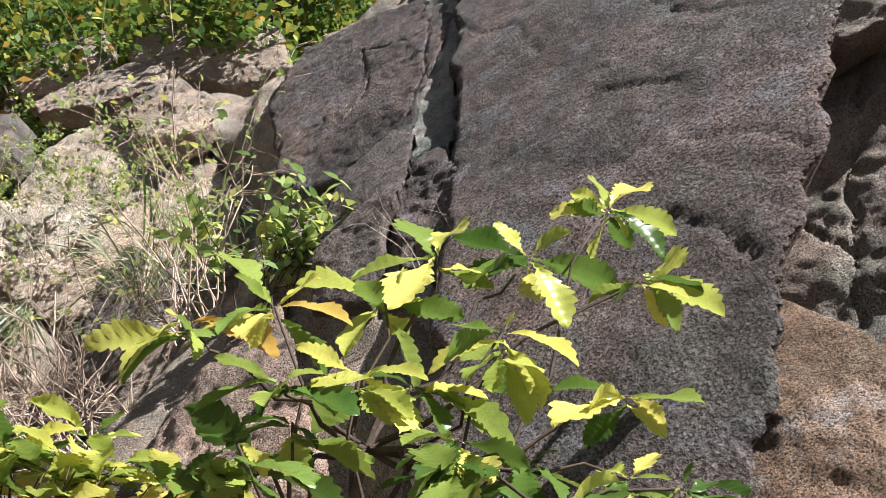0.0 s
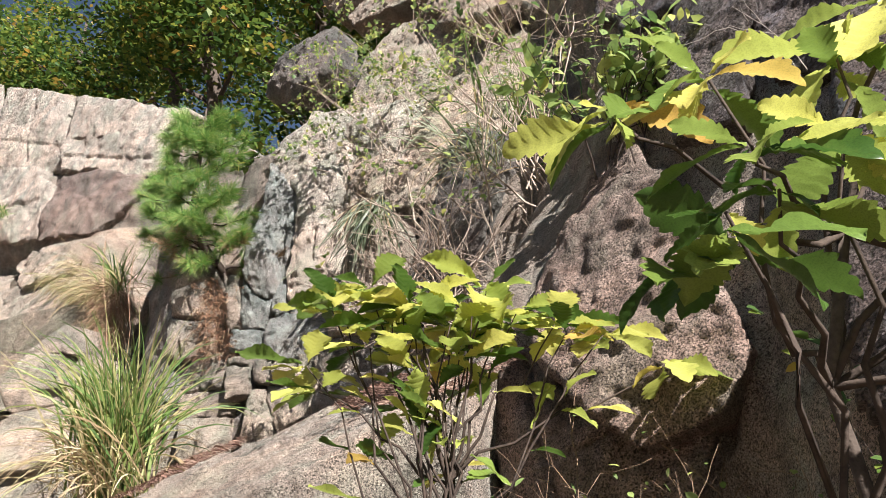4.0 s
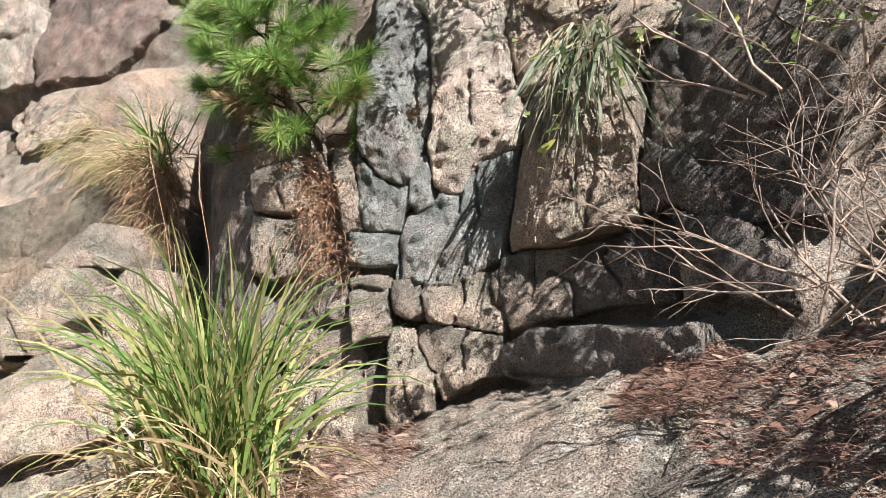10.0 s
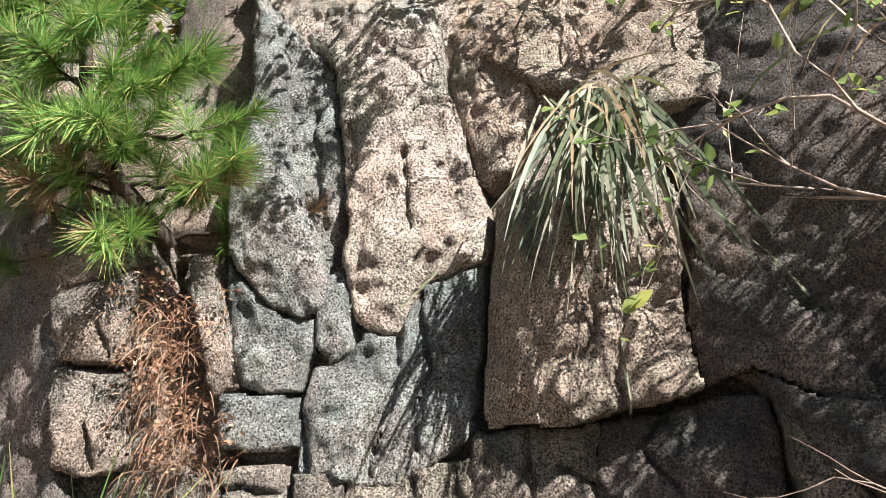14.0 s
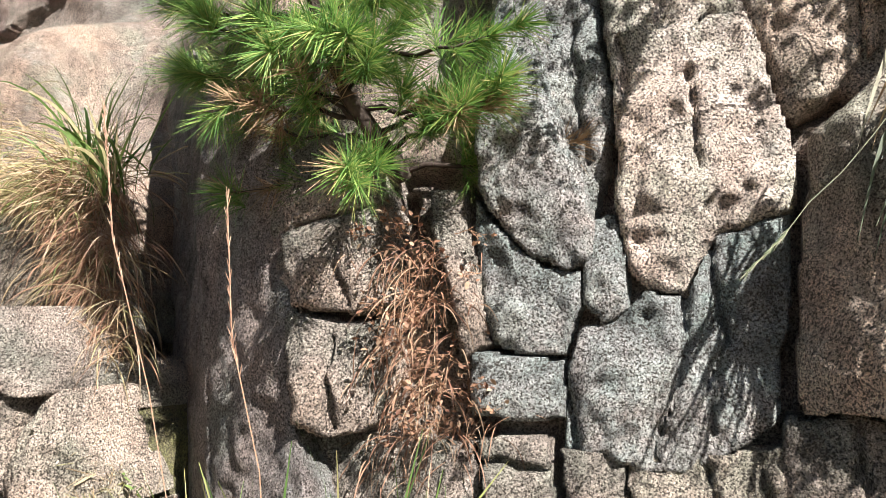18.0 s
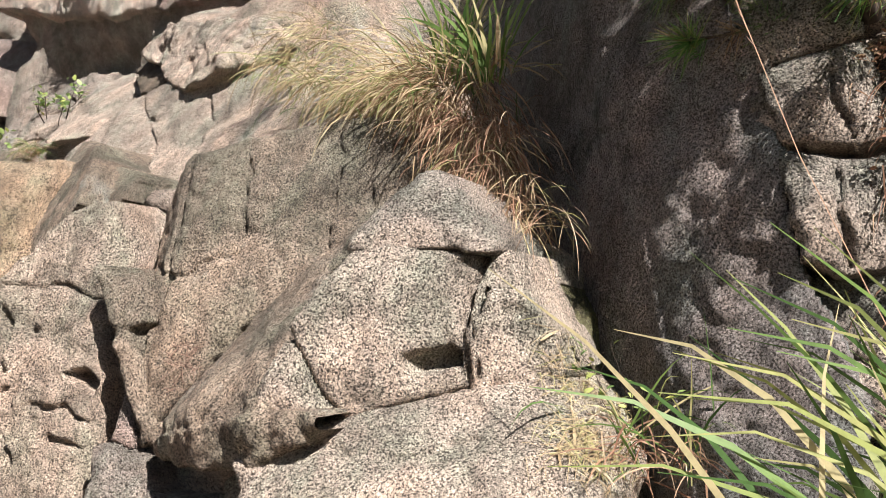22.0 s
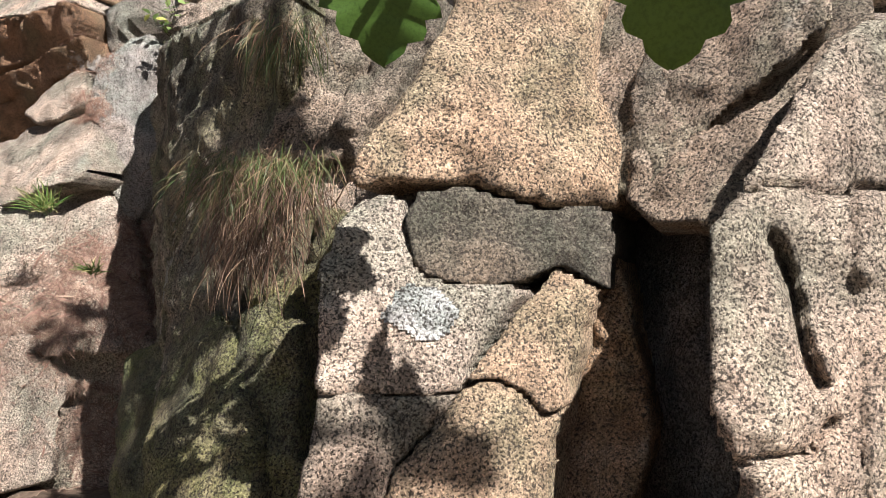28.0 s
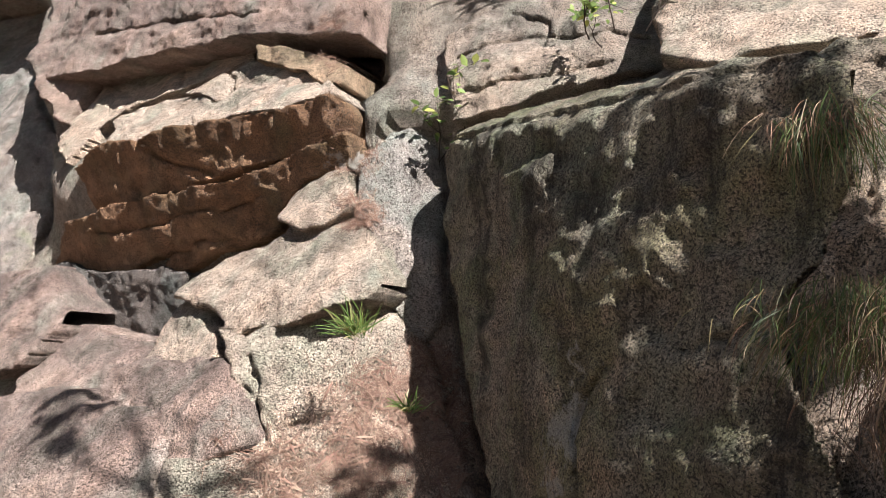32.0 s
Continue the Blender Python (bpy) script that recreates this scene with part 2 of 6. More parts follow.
def tubes(name, lines, material, sides=5):
    """A mesh of tapering round stems: each line is (points, radii)."""
    verts, faces = [], []
    for points, radii in lines:
        b = len(verts)
        for k, (p, r) in enumerate(zip(points, radii)):
            ahead = (points[min(k + 1, len(points) - 1)] - points[max(k - 1, 0)]).normalized()
            u = ahead.orthogonal().normalized()
            v = ahead.cross(u)
            verts += [tuple(p + (u * math.cos(6.2832 * s / sides) + v * math.sin(6.2832 * s / sides)) * r) for s in range(sides)]
        for k in range(len(points) - 1):
            faces += [(b + k * sides + s, b + k * sides + (s + 1) % sides, b + (k + 1) * sides + (s + 1) % sides, b + (k + 1) * sides + s) for s in range(sides)]
        faces.append(tuple(b + (len(points) - 1) * sides + s for s in range(sides)))
    return mesh_of(name, verts, faces, material)


ROCKS, SURFACES = [0], []


def rock(name, material, plane, outline, r=0.05, bulge=0.0, cracks=(), bends=(), holes=(), cell=0.008, depth=0.22, label="", flat=False, amp=1.0, gap=None):
    """A block of the cliff. plane: a place on its face, and how its face leans (y per x, y per z). outline: its corners, as x and z.
    r: how far its edges are rounded; cracks: lines cut into it; bends: lines past which its face turns back; holes: deep notches with sharp rims. gap: half the open joint to a neighbour that shares its edge. flat: a slab, whose outline is x and y."""
    x0, y0, z0, a, b = plane
    ROCKS[0] += 1
    seed = ROCKS[0] * 17
    xs, zs = [p[0] for p in outline], [p[1] for p in outline]
    wide = max(max(xs) - min(xs), max(zs) - min(zs))
    cell = max(cell, wide / 260)
    gx = np.arange(min(xs) - 4 * cell, max(xs) + 4 * cell, cell)
    gz = np.arange(min(zs) - 4 * cell, max(zs) + 4 * cell, cell)
    X, Z = np.meshgrid(gx, gz)
    wob = min(0.022, wide * 0.03)
    warp = seed
    if gap is not None:
        wob, warp = 0.010, 3
    WX, WZ = X + rough(X, Z, 0.16, 3, warp) * wob, Z + rough(X, Z, 0.16, 3, warp + 50) * wob
    D = to_segments(WX, WZ, outline, True)
    D = np.where(inside(WX, WZ, outline), D, -D) + (max(0.020, 1.2 * cell) if gap is None else 0.4 * cell - gap)
    Y = (b * (Z - z0) + a * (X - x0)) + (y0 if not flat else 0)
    S = -1.0
    if flat:
        Y = y0 + a * (X - x0) + b * (Z - z0)
        S = 1.0
    r = r * 0.5
    e = np.clip(D / r, 0, 1)
    back = r * 0.75 * (1 - np.sqrt(np.clip(1 - (1 - e) ** 2, 0, 1)))
    back = back - 0.6 * bulge * (1 - np.exp(-np.clip(D, 0, None) / (0.25 * wide + 1e-6)))
    rng = random.Random(seed)
    mx, mz = sum(xs) / len(xs), sum(zs) / len(zs)
    for k in range(5):
        turn, slope = rng.uniform(0, 6.2832), rng.uniform(0.10, 0.40) * min(1.0, 0.7 / wide)
        reach = rng.uniform(0.10, 0.30) * wide
        cut = ((X - mx) * math.cos(turn) + (Z - mz) * math.sin(turn) - reach) * slope
        back = back + np.where(cut > 0.006, cut, np.where(cut > -0.006, (cut + 0.006) ** 2 / 0.024, 0)) * (0.6 if gap is None else 0.38)
    face = rough(X, Z, 0.34, 3, seed + 7) * 0.022 + rough(X, Z, 0.085, 3, seed + 9) * 0.010 + rough(X, Z, 0.030, 2, seed + 13) * 0.0060
    dent = np.abs(wave(X + 0.3 * wave(X, Z, 0.3, seed + 3), Z, 0.22, seed + 11))
    face = face + 0.016 * np.clip(0.25 - dent, 0, 1)
    back = back + face * amp * min(1.0, wide / 0.35)
    for line in cracks:
        d = to_segments(X + rough(X, Z, 0.08, 2, seed + 21) * 0.012, Z + rough(X, Z, 0.08, 2, seed + 23) * 0.012, line, False)
        thin = max(0.0055, 0.7 * cell) * (1.0 + 0.4 * wave(X, Z, 0.12, seed + 29))
        back = back + min(1.0, amp) * (0.024 * np.exp(-((d / thin) ** 2)) + 0.006 * np.exp(-((d / 0.026) ** 2)))
    for hole in holes:
        d = to_segments(WX, WZ, hole, True)
        back = back + 0.08 * np.clip(np.where(inside(WX, WZ, hole), d, 0) / 0.012, 0, 1)
    for (ax, az), (bx, bz), slope in bends:
        n = math.hypot(bx - ax, bz - az)
        side = ((X - ax) * (bz - az) - (Z - az) * (bx - ax)) / n
        back = back + slope * np.where(side > 0.03, side - 0.015, np.where(side > -0.03, (side + 0.03) ** 2 / 0.24, 0) * 2)
    if not flat:
        SURFACES.append((min(xs) - 4 * cell, min(zs) - 4 * cell, cell, Y + back, D))
    out = D < 0
    gz_, gx_ = np.gradient(D, cell)
    size = np.maximum(np.hypot(gx_, gz_), 0.75)
    X = np.where(out, X - (D + 0.15 * cell) * gx_ / size ** 2, X)
    Z = np.where(out, Z - (D + 0.15 * cell) * gz_ / size ** 2, Z)
    Y = Y - S * np.where(out, back + depth, back)
    keep = D > 0
    index = -np.ones(X.shape, int)
    used = np.zeros(X.shape, bool)
    q = keep[:-1, :-1] | keep[1:, :-1] | keep[:-1, 1:] | keep[1:, 1:]
    for dj, di in ((0, 0), (1, 0), (0, 1), (1, 1)):
        used[dj:used.shape[0] - 1 + dj, di:used.shape[1] - 1 + di] |= q
    index[used] = np.arange(used.sum())
    if flat:
        verts = np.stack([X[used] - x0, Z[used] - z0, Y[used] - y0], 1)
    else:
        verts = np.stack([X[used] - x0, Y[used] - y0, Z[used] - z0], 1)
    quads = np.stack([index[:-1, :-1][q], index[:-1, 1:][q], index[1:, 1:][q], index[1:, :-1][q]], 1)
    me = mesh_of(name, verts.tolist(), quads.tolist(), material)
    ob = new(name, me)
    ob.location = (x0, z0, y0) if flat else (x0, y0, z0)
    noun = name.replace("_", " ")
    return tagged(ob, label or SAY[material.name] + " " + noun + " in the cliff", "rock", "rocks of the cliff")


# ---- the ground and the heart of the cliff ----
def ease(v, a, b):
    s = np.clip((v - a) / (b - a), 0, 1)
    return s * s * (3 - 2 * s)


CLIFF_X = (-14, -11.0, -9.8, -8.4, -7.7, -7.3, -6.5, -5.9, -5.6, -4.9, -4.0, -3.6, -3.39, -2.4, -1.86, 0.28, 1.5, 6)
CLIFF_Y = (1.0, 4.8, 5.0, 4.75, 4.75, 4.95, 4.3, 4.05, 4.1, 3.9, 4.0, 4.2, 4.1, 4.1, 3.95, 2.4, 1.75, 1.2)
LEAN_X = (-9, -7.8, -7.4, -6.7, -6.2, -5.6, -5.3, -4.2, -3.9, -3.4, -2.2, -1.7)
LEAN_Y = (0.6, 0.7, 0.5, 0.55, 0.6, 0.7, 0.75, 0.75, 0.4, 0.18, 0.25, 0.55)
CREST_X = (-13, -8, -6, -4.6, -3.7, -3.2, -2.6, -2.2, -1.0, 0.0, 6)
CREST_Z = (5.3, 5.3, 5.1, 4.4, 3.6, 3.6, 4.1, 4.5, 5.0, 5.3, 5.0)


def cliff_y(x, z):
    return np.interp(x, CLIFF_X, CLIFF_Y) + np.interp(x, LEAN_X, LEAN_Y) * (z - 2)


def ground_z(x, y):
    near = -0.05 + 0.45 * (y - 0.4) - 0.2 * ease(-x, 3.0, 3.8)
    near = np.where(y < 0.4, -0.05 + 0.30 * (y - 0.4), near)
    near = np.maximum(near, -4 - 0.02 * np.abs(y))
    top = np.interp(x, CREST_X, CREST_Z)
    rise = ease(y, cliff_y(x, 2.0) + 0.5, cliff_y(x, top) + 0.9)
    near = np.minimum(near, 1.5)
    return near * (1 - rise) + (top - 0.1 + 0.10 * np.clip(y - 5, 0, 30)) * rise


soil = Nodes("soil", 0.95)
litter = soil.ramp(soil.noise(45, 6, 0.7), (0.3, (0.06, 0.04, 0.028)), (0.5, (0.14, 0.095, 0.068)), (0.72, (0.26, 0.19, 0.14)))
litter = soil.mix(soil.ramp(soil.noise(2.0, 5), (0.45, 0.0), (0.6, 0.6)), litter, (0.12, 0.105, 0.075))
SOIL = soil.done(litter, soil.bump(soil.noise(60, 6, 0.7), 0.9, 0.02))


def sheet(name, xs, ys, height, material):
    X, Y = np.meshgrid(xs, ys)
    Z = height(X, Y)
    n, m = X.shape
    idx = np.arange(n * m).reshape(n, m)
    quads = np.stack([idx[:-1, :-1], idx[:-1, 1:], idx[1:, 1:], idx[1:, :-1]], -1).reshape(-1, 4)
    return new(name, mesh_of(name, np.stack([X, Y, Z], -1).reshape(-1, 3).tolist(), quads.tolist(), material))


spread = np.concatenate([-np.geomspace(900, 12, 24), np.arange(-11.5, 4.6, 0.09), np.geomspace(5, 900, 26)])
deep = np.concatenate([-np.geomspace(900, 3, 26), np.arange(-2.8, 7.2, 0.09), np.geomspace(7.5, 900, 26)])
ground = sheet("ground", spread, deep, lambda x, y: ground_z(x, y) + 0.05 * rough(x, y, 0.5, 4, 5), SOIL)
tagged(ground, "steep hillside of brown soil and dry pine litter", "ground", kind="structure")

# ---- the blocks of the cliff ----
rock("rock_block", GREY, (-3.32, 3.804, 2.65, 0.28, 0.19), [(-3.399, 2.545), (-3.355, 2.562), (-3.271, 2.583), (-3.209, 2.606), (-3.222, 2.670), (-3.258, 2.735), (-3.326, 2.770), (-3.407, 2.740), (-3.418, 2.658)], gap=-0.001, r=0.031, bulge=0.03)
rock("rock_block", GREY, (-3.28, 3.783, 2.48, 0.28, 0.19), [(-3.396, 2.536), (-3.270, 2.579), (-3.209, 2.603), (-3.191, 2.556), (-3.191, 2.468), (-3.190, 2.402), (-3.246, 2.386), (-3.316, 2.386), (-3.368, 2.394), (-3.390, 2.468)], cracks=[[(-3.273, 2.523), (-3.247, 2.393)]], gap=-0.001, r=0.037, bulge=0.04)
rock("rock_block", GREY, (-3.28, 3.743, 2.27, 0.28, 0.19), [(-3.371, 2.383), (-3.314, 2.373), (-3.243, 2.366), (-3.194, 2.377), (-3.185, 2.280), (-3.177, 2.168), (-3.225, 2.145), (-3.281, 2.142), (-3.332, 2.163), (-3.357, 2.240), (-3.369, 2.331)], cracks=[[(-3.276, 2.331), (-3.255, 2.161)]], gap=-0.001, r=0.043, bulge=0.05)
rock("recessed_rock_face", GREY, (-3.15, 3.897, 2.36, 0.28, 0.19), [(-3.267, 2.522), (-3.251, 2.641), (-3.154, 2.654), (-3.080, 2.642), (-3.016, 2.329), (-3.040, 2.117), (-3.073, 2.036), (-3.214, 2.037), (-3.241, 2.222)], holes=[[(-3.250, 2.635), (-3.162, 2.641), (-3.153, 2.534), (-3.231, 2.524)]], gap=-0.001, r=0.019)
rock("rock_chunk", GREY, (-3.04, 3.850, 2.48, 0.28, 0.19), [(-3.118, 2.636), (-3.052, 2.639), (-3.027, 2.557), (-3.005, 2.458), (-2.987, 2.325), (-3.024, 2.289), (-3.041, 2.415), (-3.079, 2.512)], gap=-0.001, r=0.031, bulge=0.02)
rock("rock_lobe", TEAL, (-2.91, 3.905, 2.80, 0.13, 0.17), [(-2.996, 3.359), (-2.937, 3.282), (-2.908, 3.161), (-2.891, 2.982), (-2.872, 2.830), (-2.840, 2.719), (-2.805, 2.626), (-2.781, 2.558), (-2.790, 2.493), (-2.836, 2.468), (-2.903, 2.497), (-2.960, 2.552), (-3.006, 2.640), (-3.028, 2.726), (-3.011, 2.871), (-3.001, 3.073)], gap=-0.001, r=0.060, bulge=0.080, label="grey green lichened granite lobe hanging like a drop")
rock("rock_lobe", TEAL, (-2.84, 3.976, 2.89, 0.13, 0.17), [(-2.951, 3.291), (-2.877, 3.204), (-2.800, 3.104), (-2.769, 2.910), (-2.762, 2.789), (-2.773, 2.661), (-2.795, 2.577), (-2.827, 2.637), (-2.867, 2.739), (-2.897, 2.860), (-2.919, 3.035)], cracks=[[(-2.835, 2.994), (-2.833, 2.840), (-2.796, 2.691)]], gap=-0.001, r=0.037, bulge=0.03)
rock("rock_block", TEAL, (-2.91, 3.863, 2.43, 0.13, 0.17), [(-3.012, 2.614), (-2.959, 2.540), (-2.885, 2.479), (-2.811, 2.467), (-2.807, 2.394), (-2.832, 2.306), (-2.922, 2.304), (-2.986, 2.323), (-3.007, 2.456)], bends=[((-2.971, 2.553), (-2.917, 2.312), 0.50)], gap=-0.001, r=0.031, bulge=0.01)
rock("rock_block", TEAL, (-2.92, 3.830, 2.24, 0.13, 0.17), [(-3.015, 2.308), (-2.922, 2.302), (-2.837, 2.294), (-2.830, 2.189), (-2.924, 2.179), (-3.009, 2.187)], gap=-0.001, r=0.037, bulge=0.03)
rock("rock_chunk", TEAL, (-2.76, 3.890, 2.47, 0.13, 0.17), [(-2.782, 2.572), (-2.745, 2.585), (-2.726, 2.492), (-2.720, 2.387), (-2.766, 2.352), (-2.805, 2.406), (-2.807, 2.483)], gap=-0.001, r=0.031, bulge=0.02)
rock("rock_column", CREAM, (-2.63, 3.978, 2.89, 0.13, 0.17), [(-2.880, 3.510), (-2.540, 3.440), (-2.536, 3.348), (-2.529, 3.178), (-2.514, 3.031), (-2.487, 2.966), (-2.460, 2.859), (-2.441, 2.770), (-2.423, 2.657), (-2.424, 2.577), (-2.490, 2.555), (-2.563, 2.534), (-2.611, 2.406), (-2.689, 2.429), (-2.724, 2.466), (-2.739, 2.572), (-2.749, 2.781), (-2.762, 2.931), (-2.787, 3.108), (-2.873, 3.200), (-2.925, 3.292)], cracks=[[(-2.740, 2.952), (-2.740, 2.824), (-2.740, 2.653)], [(-2.608, 2.857), (-2.593, 2.769), (-2.580, 2.655)], [(-2.721, 2.433), (-2.664, 2.424), (-2.613, 2.404)], [(-2.599, 2.962), (-2.572, 2.990), (-2.503, 2.999)]], bends=[((-2.748, 3.039), (-2.727, 2.466), 0.30)], gap=-0.001, r=0.055, bulge=0.060)
rock("rock_column", TEAL, (-2.63, 3.879, 2.31, 0.13, 0.17), [(-2.802, 2.350), (-2.764, 2.354), (-2.720, 2.384), (-2.689, 2.423), (-2.611, 2.403), (-2.563, 2.531), (-2.490, 2.552), (-2.424, 2.574), (-2.426, 2.448), (-2.445, 2.279), (-2.455, 2.192), (-2.535, 2.145), (-2.607, 2.112), (-2.677, 2.114), (-2.725, 2.124), (-2.820, 2.132), (-2.828, 2.178), (-2.822, 2.272)], cracks=[[(-2.613, 2.401), (-2.620, 2.263), (-2.646, 2.171), (-2.654, 2.121)], [(-2.563, 2.507), (-2.549, 2.356), (-2.561, 2.168)], [(-2.810, 2.134), (-2.828, 2.224)]], bends=[((-2.626, 2.409), (-2.654, 2.115), 0.18)], gap=-0.001, r=0.035, bulge=0.030)
rock("rock_column", PALE, (-2.42, 4.051, 3.01, 0.13, 0.17), [(-2.540, 3.399), (-2.332, 3.372), (-2.331, 3.102), (-2.292, 2.972), (-2.284, 2.888), (-2.363, 2.800), (-2.423, 2.754), (-2.446, 2.780), (-2.463, 2.875), (-2.492, 2.979), (-2.519, 3.050), (-2.533, 3.190)], bends=[((-2.473, 3.391), (-2.391, 2.759), 0.70)], gap=-0.001, r=0.043, bulge=0.05)
rock("rock_column", PALE, (-2.24, 4.066, 3.11, 0.13, 0.17), [(-2.328, 3.356), (-2.128, 3.330), (-2.150, 3.134), (-2.176, 2.996), (-2.276, 2.871), (-2.288, 2.965), (-2.324, 3.090)], gap=-0.001, r=0.043, bulge=0.04)
rock("rock_block", PALE, (-2.20, 3.831, 2.50, 0.00, 0.19), [(-2.414, 2.389), (-2.404, 2.544), (-2.400, 2.717), (-2.339, 2.754), (-2.260, 2.825), (-2.160, 2.924), (-2.060, 2.813), (-2.001, 2.676), (-1.999, 2.519), (-1.999, 2.406), (-1.989, 2.267), (-2.063, 2.254), (-2.135, 2.246), (-2.242, 2.219), (-2.351, 2.217), (-2.411, 2.220)], cracks=[[(-2.116, 2.518), (-2.122, 2.370), (-2.135, 2.251)], [(-2.067, 2.445), (-1.998, 2.451)], [(-2.175, 2.465), (-2.193, 2.331)]], bends=[((-2.281, 2.831), (-2.258, 2.216), 0.78)], gap=-0.001, r=0.043, bulge=0.05, label="pale tan block of granite under a grass tussock")
rock("rock_block", GREY, (-2.30, 3.844, 2.09, -0.15, 0.15), [(-2.442, 2.205), (-2.231, 2.214), (-2.191, 2.221), (-2.189, 2.095), (-2.195, 1.990), (-2.299, 1.981), (-2.393, 1.964), (-2.441, 2.076)], cracks=[[(-2.324, 2.190), (-2.329, 2.036)], [(-2.266, 2.134), (-2.193, 2.096)]], gap=-0.001, r=0.025, bulge=0.02)
rock("rock_block", DARK, (-2.00, 3.804, 2.13, -0.15, 0.15), [(-2.191, 2.221), (-1.969, 2.244), (-1.871, 2.250), (-1.864, 2.154), (-1.876, 2.033), (-2.037, 2.019), (-2.191, 1.990)], cracks=[[(-2.062, 2.236), (-2.105, 2.173), (-2.037, 2.070)]], gap=-0.001, r=0.031, bulge=0.03)
rock("rock_chunk", GREY, (-1.81, 3.674, 2.11, -0.45, 0.20), [(-1.861, 2.241), (-1.819, 2.200), (-1.726, 2.042), (-1.782, 2.018), (-1.845, 2.025), (-1.853, 2.128)], gap=-0.001, r=0.031, bulge=0.02)
rock("rock_block", GREY, (-3.15, 3.764, 2.01, 0.10, 0.18), [(-3.344, 2.137), (-3.168, 2.148), (-3.002, 2.132), (-2.961, 1.986), (-2.929, 1.848), (-3.183, 1.834), (-3.274, 1.921), (-3.325, 2.052)], cracks=[[(-3.301, 1.995), (-3.143, 1.976), (-2.965, 1.986)]], gap=-0.001, r=0.018, bulge=0.01)
rock("rock_block", GREY, (-2.89, 3.794, 2.03, 0.10, 0.18), [(-2.991, 2.141), (-2.853, 2.146), (-2.830, 2.036), (-2.839, 1.935), (-2.944, 1.911)], cracks=[[(-2.978, 2.096), (-2.851, 2.100)]], gap=-0.001, r=0.018)
rock("rock_block", PALE, (-3.00, 3.715, 1.65, 0.10, 0.18), [(-3.190, 1.827), (-2.935, 1.836), (-2.906, 1.709), (-2.884, 1.562), (-2.921, 1.507), (-3.033, 1.479), (-3.143, 1.641)], cracks=[[(-3.043, 1.829), (-3.041, 1.675), (-3.076, 1.510)]], gap=-0.001, r=0.018, bulge=0.01)
rock("rock_block", GREY, (-2.76, 3.812, 2.06, 0.10, 0.18), [(-2.825, 2.133), (-2.707, 2.139), (-2.688, 2.031), (-2.750, 1.995), (-2.805, 2.014)], gap=-0.001, r=0.018, bulge=0.01)
rock("rock_block", PALE, (-2.56, 3.832, 2.06, 0.10, 0.18), [(-2.699, 2.135), (-2.580, 2.141), (-2.435, 2.150), (-2.397, 2.073), (-2.430, 1.952), (-2.532, 1.971), (-2.679, 1.994), (-2.689, 2.067)], cracks=[[(-2.580, 2.137), (-2.558, 2.044), (-2.586, 1.976)], [(-2.489, 2.147), (-2.474, 2.042), (-2.428, 2.023)]], gap=-0.001, r=0.018, bulge=0.01)
rock("rock_chunk", GREY, (-2.65, 3.800, 1.93, 0.10, 0.18), [(-2.734, 1.977), (-2.679, 1.991), (-2.539, 1.966), (-2.577, 1.891), (-2.636, 1.821), (-2.720, 1.907)], bends=[((-2.641, 1.978), (-2.665, 1.825), 0.40)], gap=-0.001, r=0.018)
rock("rock_block", PALE, (-2.53, 3.798, 1.85, 0.10, 0.18), [(-2.531, 1.964), (-2.430, 1.948), (-2.418, 1.819), (-2.486, 1.803), (-2.618, 1.729), (-2.636, 1.805), (-2.573, 1.887)], cracks=[[(-2.562, 1.891), (-2.549, 1.824)]], gap=-0.001, r=0.018, bulge=0.01)
rock("rock_chunk", PALE, (-2.75, 3.770, 1.82, 0.10, 0.18), [(-2.828, 1.977), (-2.740, 1.970), (-2.716, 1.900), (-2.641, 1.818), (-2.652, 1.706), (-2.775, 1.641), (-2.800, 1.706), (-2.790, 1.809), (-2.829, 1.895)], cracks=[[(-2.745, 1.894), (-2.755, 1.809), (-2.709, 1.710)]], gap=-0.001, r=0.018, bulge=0.01)
# The slot's shade is put into the dark material of this face.
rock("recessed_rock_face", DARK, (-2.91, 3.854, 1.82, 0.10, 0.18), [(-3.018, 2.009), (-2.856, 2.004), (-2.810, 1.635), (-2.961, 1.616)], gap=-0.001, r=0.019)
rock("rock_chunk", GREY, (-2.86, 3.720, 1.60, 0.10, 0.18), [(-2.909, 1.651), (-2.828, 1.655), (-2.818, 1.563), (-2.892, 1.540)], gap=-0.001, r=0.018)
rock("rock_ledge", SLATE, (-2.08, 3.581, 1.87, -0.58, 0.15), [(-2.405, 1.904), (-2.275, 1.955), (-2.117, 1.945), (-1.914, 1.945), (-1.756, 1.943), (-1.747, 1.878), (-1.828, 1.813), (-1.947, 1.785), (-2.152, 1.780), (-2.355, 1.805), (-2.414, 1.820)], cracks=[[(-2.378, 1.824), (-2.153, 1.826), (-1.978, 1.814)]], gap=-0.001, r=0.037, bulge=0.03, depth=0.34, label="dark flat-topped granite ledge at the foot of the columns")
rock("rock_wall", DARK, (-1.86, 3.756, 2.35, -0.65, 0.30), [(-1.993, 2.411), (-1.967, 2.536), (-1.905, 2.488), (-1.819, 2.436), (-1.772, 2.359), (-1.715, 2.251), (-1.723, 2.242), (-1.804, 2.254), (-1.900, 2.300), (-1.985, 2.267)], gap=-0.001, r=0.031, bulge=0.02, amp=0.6)
